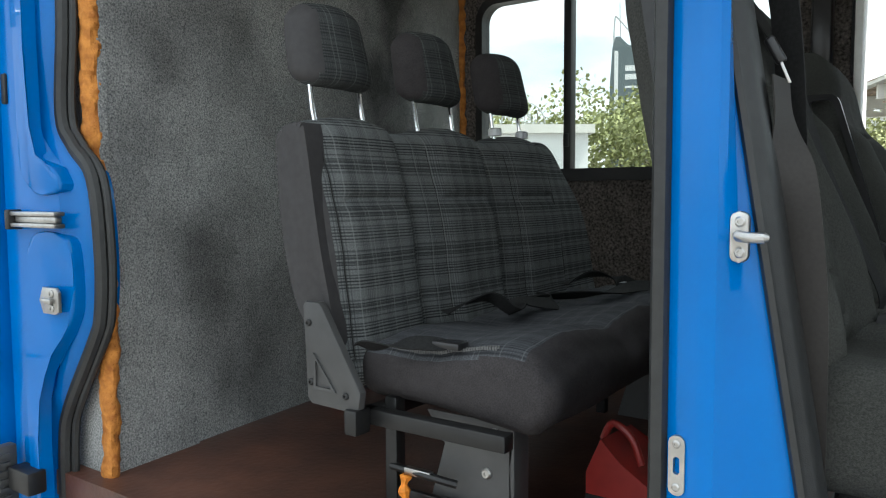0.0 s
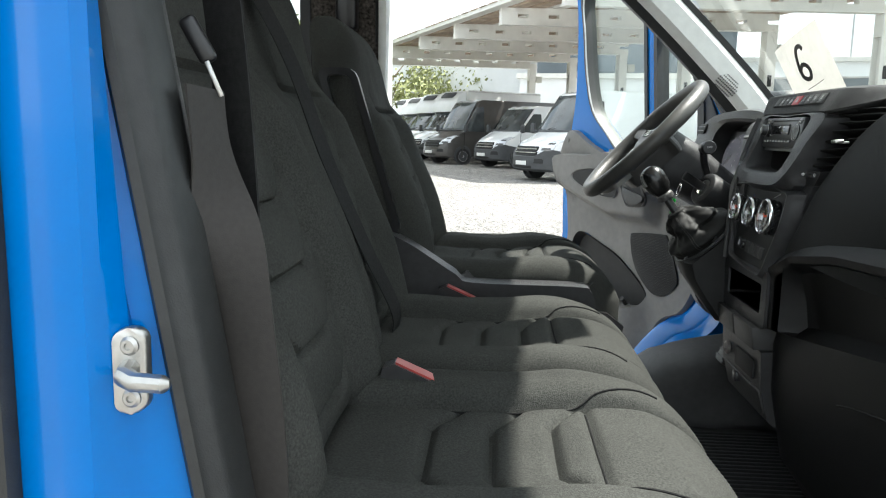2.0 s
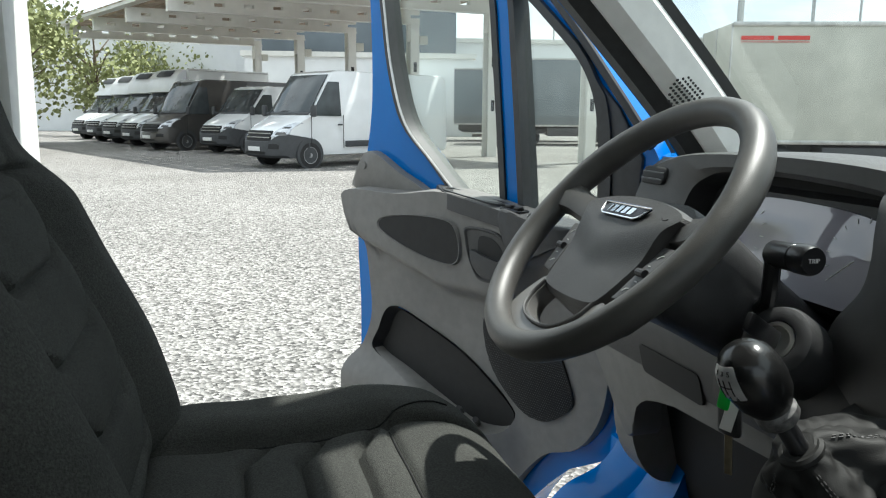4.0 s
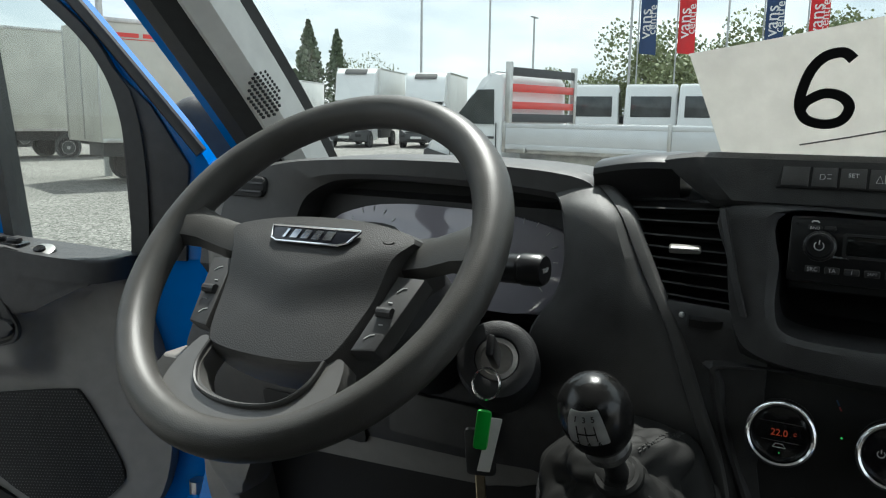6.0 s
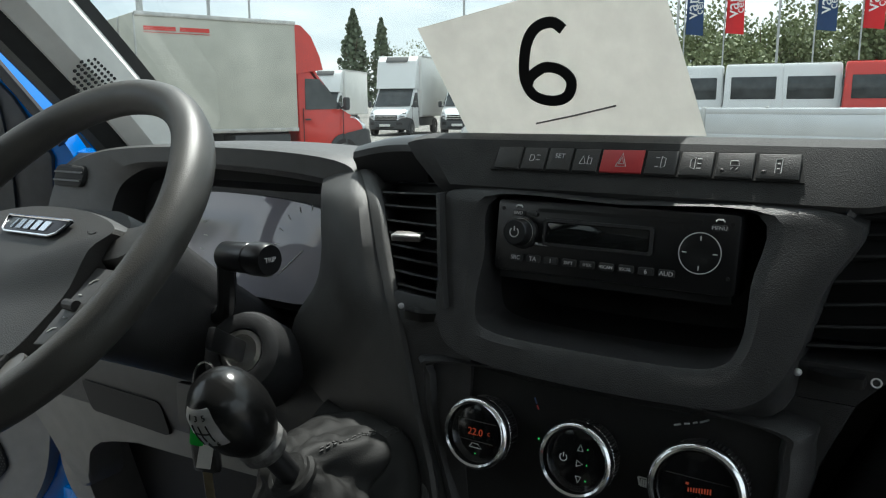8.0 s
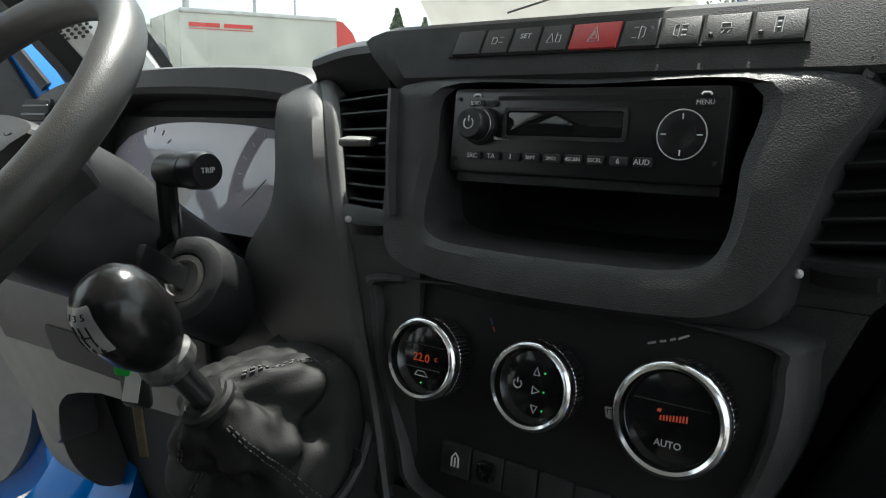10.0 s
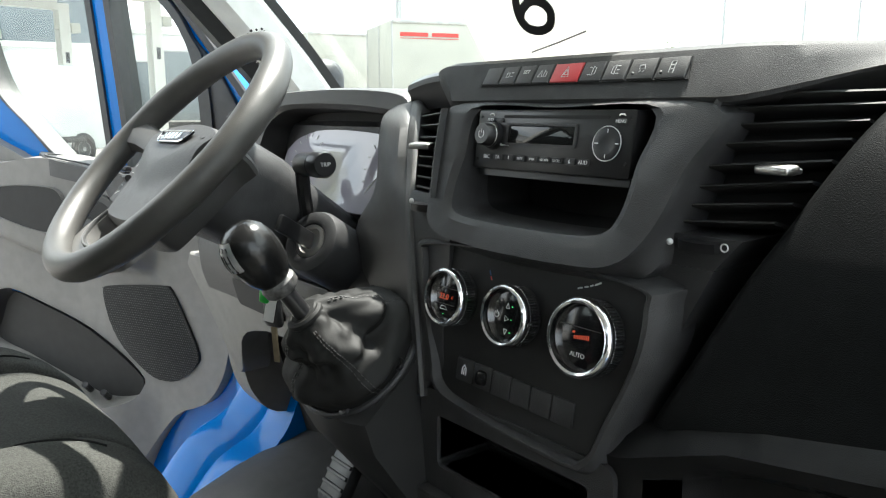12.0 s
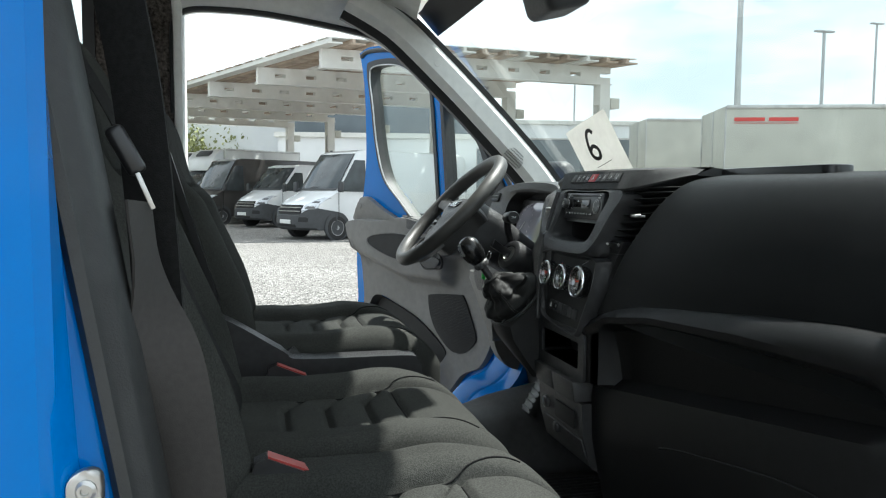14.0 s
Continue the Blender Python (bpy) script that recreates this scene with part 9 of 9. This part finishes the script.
van_thing("parked_truck", "truck with a grey blue tarpaulin body", "truck", (20.6, 31.5), -20, WHITE_PAINT, "box", L=8.2, box_mat=TARP_GREY, box_h=3.9, box_l=7.0, box_w=2.4)
van_thing("parked_truck", "truck with a grey blue tarpaulin body", "truck", (19.6, 36.5), -20, WHITE_PAINT, "box", L=7.2, box_mat=TARP_GREY, box_h=3.7, box_l=6.0, box_w=2.4)
van_thing("parked_truck", "red truck with a white box", "truck", (16.0, 46.0), 250, RED_PAINT, "box", L=6.5, box_mat=BOX_WHITE, box_h=3.4, box_l=5.0)
van_thing("parked_truck", "white truck facing the yard", "truck", (11.8, 42.0), 255, WHITE_PAINT, "box", L=6.0, box_mat=BOX_WHITE, box_h=3.2, box_l=4.5)
van_thing("flatbed_truck", "white flatbed truck with silver dropsides and red headboard boards", "truck", (13.71, 6.31), 77, WHITE_PAINT, "flat", L=5.6, H=2.2)
van_thing("parked_truck", "white truck with a tall white box body", "truck", at_bearing(36.4, 37), 196, WHITE_PAINT, "box", L=5.9, box_mat=BOX_WHITE, box_h=3.75, box_l=4.4, group="parked trucks")
van_thing("parked_truck", "white truck with a tall white box body", "truck", at_bearing(31.2, 37), 196, WHITE_PAINT, "box", L=5.9, box_mat=BOX_WHITE, box_h=3.6, box_l=4.4, group="parked trucks")
van_thing("parked_truck", "white truck with a roof fairing", "truck", at_bearing(41.5, 46), 200, WHITE_PAINT, "box", L=5.9, box_mat=BOX_WHITE, box_h=3.5, box_l=4.2, group="parked trucks")
for k, (bd_, dd) in enumerate(((18.5, 31), (14.6, 30.5), (11.0, 30), (7.6, 30), (3.9, 29.5), (0.0, 29), (-4.5, 29))):
    van_thing("chassis_cab", "white chassis cab parked in a row" if k != 4 else "red chassis cab parked in a row", "truck", at_bearing(bd_, dd), 8, RED_PAINT if k == 4 else WHITE_PAINT, "chassis", L=5.2, H=2.75, group="parked chassis cabs")
bm = B()
for x, w_, z0, z1 in ((0.16, 0.62, 2.86, 2.94), (0.86, 0.60, 2.86, 2.94), (0.16, 1.30, 2.815, 2.828)):
    box(bm, (x, -1.112, z0), (x + w_, -1.108, z1))
cl_ = part("lettering_bar", bm, RED_PAINT, cargo, "red lettering shown as bars")
cl_.matrix_parent_inverse = Matrix.Identity(4)

# canopy over the parked row
can = group_at("canopy", (6.0, 24.0, 0), "pale steel canopy with pierced beams and brown slatted roof", "canopy")
CE1, CE2 = Vector((1.0, 0.004, 0)), Vector((-0.407, 0.9135, 0))
C0 = Vector((2.62, 20.05, 0))


def CP(a, b_, z):
    return C0 + CE1 * a + CE2 * b_ + Vector((0, 0, z - (0.015 * a if z > 4 else 0.0)))


def cbox(bm_, a0, a1, b0, b1, z0, z1):
    q = [CP(a, b_, z) for a, b_, z in ((a0, b0, z0), (a1, b0, z0), (a1, b1, z0), (a0, b1, z0), (a0, b0, z1), (a1, b0, z1), (a1, b1, z1), (a0, b1, z1))]
    v = [bm_.verts.new(p) for p in q]
    for f_ in ((0, 3, 2, 1), (4, 5, 6, 7), (0, 1, 5, 4), (1, 2, 6, 5), (2, 3, 7, 6), (3, 0, 4, 7)):
        bm_.faces.new([v[i] for i in f_])


for k in range(6):
    b0 = 4.14 * k
    bm = B()
    cbox(bm, 0.0, 8.66, b0 - 0.09, b0 + 0.09, 5.06, 5.25)
    cbox(bm, 0.0, 8.66, b0 - 0.09, b0 + 0.09, 4.735, 4.94)
    cbox(bm, 0.0, 8.66, b0 - 0.16, b0 + 0.16, 4.715, 4.745)
    for j in range(9):
        a = -0.12 + 0.975 * j
        cbox(bm, max(0.0, a), min(8.66, a + 0.64), b0 - 0.09, b0 + 0.09, 4.94, 5.06)
    part("pierced_beam", bm, CANOPY_STEEL, can, "pierced steel beam")
    bm = B()
    for q in (-0.14, 0.11):
        cbox(bm, 8.30, 8.62, b0 + q, b0 + q + 0.03, 0.0, 3.99)
    cbox(bm, 8.44, 8.48, b0 - 0.12, b0 + 0.12, 0.0, 3.99)
    cbox(bm, 8.30, 8.62, b0 - 0.14, b0 + 0.14, 3.99, 4.72)
    pst = part("post", bm, CANOPY_STEEL, can, "pale steel post")
    bm = B()
    cbox(bm, 8.64, 8.92, b0 - 0.16, b0 + 0.16, 4.02, 4.33)
    part("post_lamp", bm, TARP, pst)
    for zz in (1.5, 2.9):
        bm = B()
        cbox(bm, 8.40, 8.52, b0 - 0.146, b0 - 0.139, zz, zz + 0.35)
        part("post_slot", bm, SHADE_BLACK, pst)
for j in range(15):
    a = -0.25 + 0.62 * j
    bm = B()
    cbox(bm, a, a + 0.40, -0.9, 21.4, 5.255, 5.30)
    cbox(bm, a + 0.05, a + 0.12, -0.9, 21.4, 5.30, 5.40)
    part("roof_slat", bm, CANOPY_ROOF if j % 3 else CANOPY_STEEL, can)
for j in range(28):
    bm = B()
    b1_ = -0.85 + 0.8 * j
    cbox(bm, -0.25, 8.85, b1_, b1_ + 0.62, 5.405, 5.43)
    part("roof_panel", bm, CANOPY_ROOF if (j * 7) % 5 else CANOPY_STEEL, can)

# poles, flags, trees, distance
def street_lamp(p, h, r=0.08, head=True):
    g = group_at("street_lamp", (*p, 0), "slim grey lamp post on the yard", "lamp post", "lamp posts")
    bm_ = B()
    tube(bm_, [(p[0], p[1], 0), (p[0], p[1], h)], [r, r * 0.7], 10)
    part("pole", bm_, POLE_GREY, g)
    if head:
        bm_ = B()
        box(bm_, (p[0] - 0.5, p[1] - 0.12, h - 0.03), (p[0] + 0.5, p[1] + 0.12, h + 0.06), 0.02)
        part("lamp_head", bm_, POLE_GREY, g)


street_lamp(at_bearing(53.6, 19.5), 9.5, 0.085)
for bd_, dd, h in ((46.2, 60, 13.0), (26.0, 60, 11.5), (31.0, 55, 14.0), (16.0, 55, 13.0), (22.8, 60, 9.0), (49.0, 40, 9.0), (66.0, 60, 11.0), (9.5, 60, 12), (104, 70, 12), (-2, 60, 12)):
    street_lamp(at_bearing(bd_, dd), h, 0.10)


def flag(p, mt_2, h=8.9):
    g = group_at("banner_flag", (*p, 0), ("red" if mt_2 is FLAG_RED else "navy blue") + " upright banner flag on a pole", "flag", "banner flags")
    bm_ = B()
    tube(bm_, [(p[0], p[1], 0), (p[0], p[1], h)], 0.04, 8)
    part("pole", bm_, POLE_GREY, g)
    bm_ = B()
    N2 = 10
    va = [[bm_.verts.new(Vector((p[0] + 0.10 * math.sin(3 * i / N2 + j), p[1] - 0.06 - 0.95 * j / 4, h - 0.1 - 3.6 * i / N2 - 0.12 * j / 4))) for j in range(5)] for i in range(N2 + 1)]
    for i in range(N2):
        for j in range(4):
            bm_.faces.new((va[i][j], va[i][j + 1], va[i + 1][j + 1], va[i + 1][j]))
    bmesh.ops.solidify(bm_, geom=bm_.faces[:], thickness=0.01)
    cl = part("cloth", bm_, mt_2, g)
    for body_, size_, dy_, dz_ in (("vans", 0.95, -0.42, -2.1), ("centre", 0.62, -0.80, -1.9)):
        bm_ = B()
        text_mesh(bm_, body_, size_, basis(Vector((p[0] - 0.16, p[1] + dy_, h + dz_)), (0, 0, 1), (0, 1, 0)), 0.01)
        part("lettering", bm_, BUILDING_WHITE, cl, "white lettering")


for bd_, c_ in ((15.6, FLAG_BLUE), (13.0, FLAG_RED), (7.4, FLAG_BLUE), (4.7, FLAG_RED)):
    flag(at_bearing(bd_, 46), c_)


def tree(p, h, w, leaf, label, slim=False, seed=0, z0=None, n=900):
    g = group_at("tree", (*p, 0), label, "tree", "trees")
    rnd = random.Random(seed)
    bm_ = B()
    tube(bm_, smooth_path([(p[0], p[1], 0), (p[0] + 0.02 * h, p[1], h * 0.35), (p[0], p[1] + 0.01 * h, h * 0.85)], 4), [0.03 * h * (1 - 0.1 * k) * 0.6 for k in range(9)], 8)
    for k in range(7):
        a = rnd.uniform(0, 6.28)
        b0 = h * rnd.uniform(0.25, 0.6)
        tube(bm_, [(p[0], p[1], b0), (p[0] + 0.3 * w * math.cos(a), p[1] + 0.3 * w * math.sin(a), b0 + 0.2 * h)], [0.008 * h, 0.003 * h], 5)
    part("trunk", bm_, BARK, g)
    bm_ = B()
    lobes = [] if slim else [(rnd.uniform(-0.5, 0.5) * w, rnd.uniform(-0.5, 0.5) * w, rnd.uniform(0.35, 0.88) * h, rnd.uniform(0.22, 0.36) * w) for _ in range(9)]
    z0 = 0.12 * h if z0 is None else z0
    for k in range(n):
        if slim:
            z = rnd.uniform(z0, h)
            rr = 0.5 * w * (1 - ((z - z0) / (h - z0)) ** 2.2) * math.sqrt(rnd.random()) * (0.8 + 0.4 * noise.noise(Vector((z, seed, 0))))
            a = rnd.uniform(0, 6.28)
            c_ = Vector((p[0] + rr * math.cos(a), p[1] + rr * math.sin(a), z))
        else:
            lx, ly, lz, lr = rnd.choice(lobes)
            d = Vector((rnd.gauss(0, 1), rnd.gauss(0, 1), rnd.gauss(0, 1))).normalized() * lr * rnd.uniform(0.5, 1.12)
            c_ = Vector((p[0] + lx, p[1] + ly, lz)) + d
        s_ = (0.026 if slim else 0.027) * (h if slim else w) * rnd.uniform(0.5, 1.2)
        n_ = Vector((rnd.gauss(0, 1), rnd.gauss(0, 1), rnd.gauss(0, 1))).normalized()
        t_ = n_.orthogonal().normalized()
        u_ = n_.cross(t_)
        q = [c_ + s_ * (math.cos(a) * t_ + 0.7 * math.sin(a) * u_) + n_ * s_ * 0.2 * (i % 2) for i, a in enumerate((0, 1.3, 2.6, 3.9, 5.2))]
        bm_.faces.new([bm_.verts.new(v) for v in q])
    part("crown", bm_, leaf, g, "", 180)


tree(at_bearing(38.9, 95), 12.6, 5.4, LEAF_DARK, "tall dark slender poplar", True, 1, n=2000)
tree(at_bearing(36.9, 95), 11.6, 4.4, LEAF_DARK, "tall dark slender poplar", True, 2, n=1300)
tree(at_bearing(34.5, 95), 9.0, 5.0, LEAF, "green leafy tree behind the yard", False, 3)
for k, bd_ in enumerate((14.5, 12.5, 10.5, 8.2, 6.0, 3.6, 1.0, -2.0, -5, 17.0, 20.0, 23.5)):
    tree(at_bearing(bd_, 72 + 5 * math.sin(k * 2.1)), (8.8, 6.6, 8.6, 7.8, 7.0, 9.0, 8.2, 9.4, 8.2, 5.6, 6.2, 4.8)[k], (6.5, 5.5, 7.5, 6.5, 6.5, 7.5, 7, 8, 7, 5, 5, 5)[k], LEAF, "green leafy tree behind the yard", False, 10 + k, n=5500)
for k, (bd_, dd, h) in enumerate(((103, 34, 5.6), (98, 48, 7.5), (108, 42, 6.5), (113, 33, 5.2), (110.5, 30, 4.8), (107, 28, 5.0), (119, 40, 6.5), (95.8, 60, 6.4), (93.0, 62, 7.4), (90.6, 64, 6.2), (88.6, 66, 5.4))):
    tree(at_bearing(bd_, dd), h, 0.8 * h, LEAF_PALE, "pale green leafy tree", False, 40 + k, n=2600)

tower = group_at("sign_tower", (*at_bearing(111.6, 150, 0.9, -1.9), 0), "grey sail-shaped advertising tower", "sign tower")
tp = at_bearing(111.6, 150, 0.9, -1.9)
tm = basis((tp[0], tp[1], 0), (math.sin(radians(111.6)), -math.cos(radians(111.6)), 0), (0, 0, 1))
bm = B()
prism(bm, smooth2([(-3.0, 0), (-3.0, 28.5), (0.0, 29), (1.5, 28), (3.2, 22), (3.6, 15), (3.4, 0)], 4), lambda u, v, d: tm @ Vector((u, v, d)), -1.0, 1.0)
part("sail_panel", bm, mat("grey sign sheet", (0.11, 0.14, 0.15), 0.5, 0.0, 0.06, 0.3), tower)
bm = B()
tube(bm, [tm @ Vector((u, v, 0)) for u, v in smooth2([(-2.8, 28.5), (-2.6, 34), (-2.0, 34.2), (0.5, 31), (1.8, 28)], 4, False)], 0.15, 6)
tube(bm, [tm @ Vector((-1.5, 28, 0)), tm @ Vector((-1.7, 37, 0))], 0.1, 6)
part("mast_frame", bm, POLE_GREY, tower)
for u0, u1, v0, v1 in ((-0.6, 2.2, 24.2, 25.2), (-0.6, 1.9, 22.6, 23.6), (-0.6, 2.4, 21.0, 21.4), (-2.6, -1.9, 16, 28)):
    bm = B()
    prism(bm, [(u0, v0), (u1, v0), (u1, v1), (u0, v1)], lambda u, v, d: tm @ Vector((u, v, d)), 1.0, 1.05)
    part("lettering_bar", bm, BUILDING_WHITE, tower)
bm = B()
for k in range(5):
    a = 2 * math.pi * k / 5 + 0.3
    prism(bm, smooth2([(1.0 + 0.3 * math.cos(a), 18 + 0.3 * math.sin(a)), (1.0 + 1.2 * math.cos(a - 0.35), 18 + 1.2 * math.sin(a - 0.35)), (1.0 + 1.8 * math.cos(a), 18 + 1.8 * math.sin(a)), (1.0 + 1.2 * math.cos(a + 0.35), 18 + 1.2 * math.sin(a + 0.35))], 2), lambda u, v, d: tm @ Vector((u, v, d)), 1.0, 1.06)
part("flower_sign", bm, BUILDING_WHITE, tower)


def building(name, label, a, b_, depth, h, mt_2, bands=0):
    g = group_at(name, (*a, 0), label, "building")
    d = Vector((b_[0] - a[0], b_[1] - a[1], 0))
    L_ = d.length
    d.normalize()
    n_ = Vector((-d.y, d.x, 0))
    A = Vector((*a, 0))
    bm_ = B()
    prism(bm_, [(0, 0), (L_, 0), (L_, depth), (0, depth)], lambda u, v, q: A + d * u + n_ * v + Vector((0, 0, q)), 0, h)
    w = part("wall", bm_, mt_2, g)
    bm_ = B()
    prism(bm_, [(-0.2, -0.2), (L_ + 0.2, -0.2), (L_ + 0.2, depth + 0.2), (-0.2, depth + 0.2)], lambda u, v, q: A + d * u + n_ * v + Vector((0, 0, q)), h, h + 0.3)
    part("roof", bm_, CANOPY_STEEL, g)
    for k in range(bands):
        for j in range(int(L_ / 3)):
            bm_ = B()
            prism(bm_, [(3 * j + 0.3, -0.04), (3 * j + 2.7, -0.04), (3 * j + 2.7, 0.02), (3 * j + 0.3, 0.02)], lambda u, v, q: A + d * u + n_ * v + Vector((0, 0, q)), 0.9 + 3.2 * k, 2.9 + 3.2 * k)
            part("window", bm_, CAR_GLASS, g)
    return g


building("office_building", "pale office building with dark window bands behind the canopy", at_bearing(58, 75), at_bearing(100, 75), 12, 6.6, BUILDING_WHITE, 2)
building("dark_building", "dark glazed building beyond the canopy", at_bearing(74, 58), at_bearing(86, 58), 8, 9.5, BUILDING_DARK, 2)
building("low_hall", "long low white hall in front of the glazed building", at_bearing(72, 49.3), at_bearing(88, 49.3), 1.2, 4.7, BUILDING_WHITE, 0)
shop = building("sales_building", "white sales hall with a sign on its roof", at_bearing(136, 26), at_bearing(115.5, 26), 10, 3.3, BUILDING_WHITE, 0)
sp_ = Vector((*at_bearing(120.5, 25.7), 3.6))
sd_ = Vector((math.sin(radians(120.5)), -math.cos(radians(120.5)), 0))
bm = B()
tube(bm, [sp_ + sd_ * 0.75 * math.cos(a) + Vector((0, 0, 0.75 * math.sin(a) + 0.05)) for a in (math.pi * k / 16 for k in range(17))], 0.03, 6)
text_mesh(bm, "vans", 0.52, basis(sp_ + sd_ * -0.15 + Vector((0, 0, 0.30)), sd_, (0, 0, 1)), 0.03)
text_mesh(bm, "centre", 0.30, basis(sp_ + sd_ * 0.32 + Vector((0, 0, 0.05)), sd_, (0, 0, 1)), 0.03)
part("roof_sign", bm, POLE_GREY, shop, "grey sign lettering under an arch")
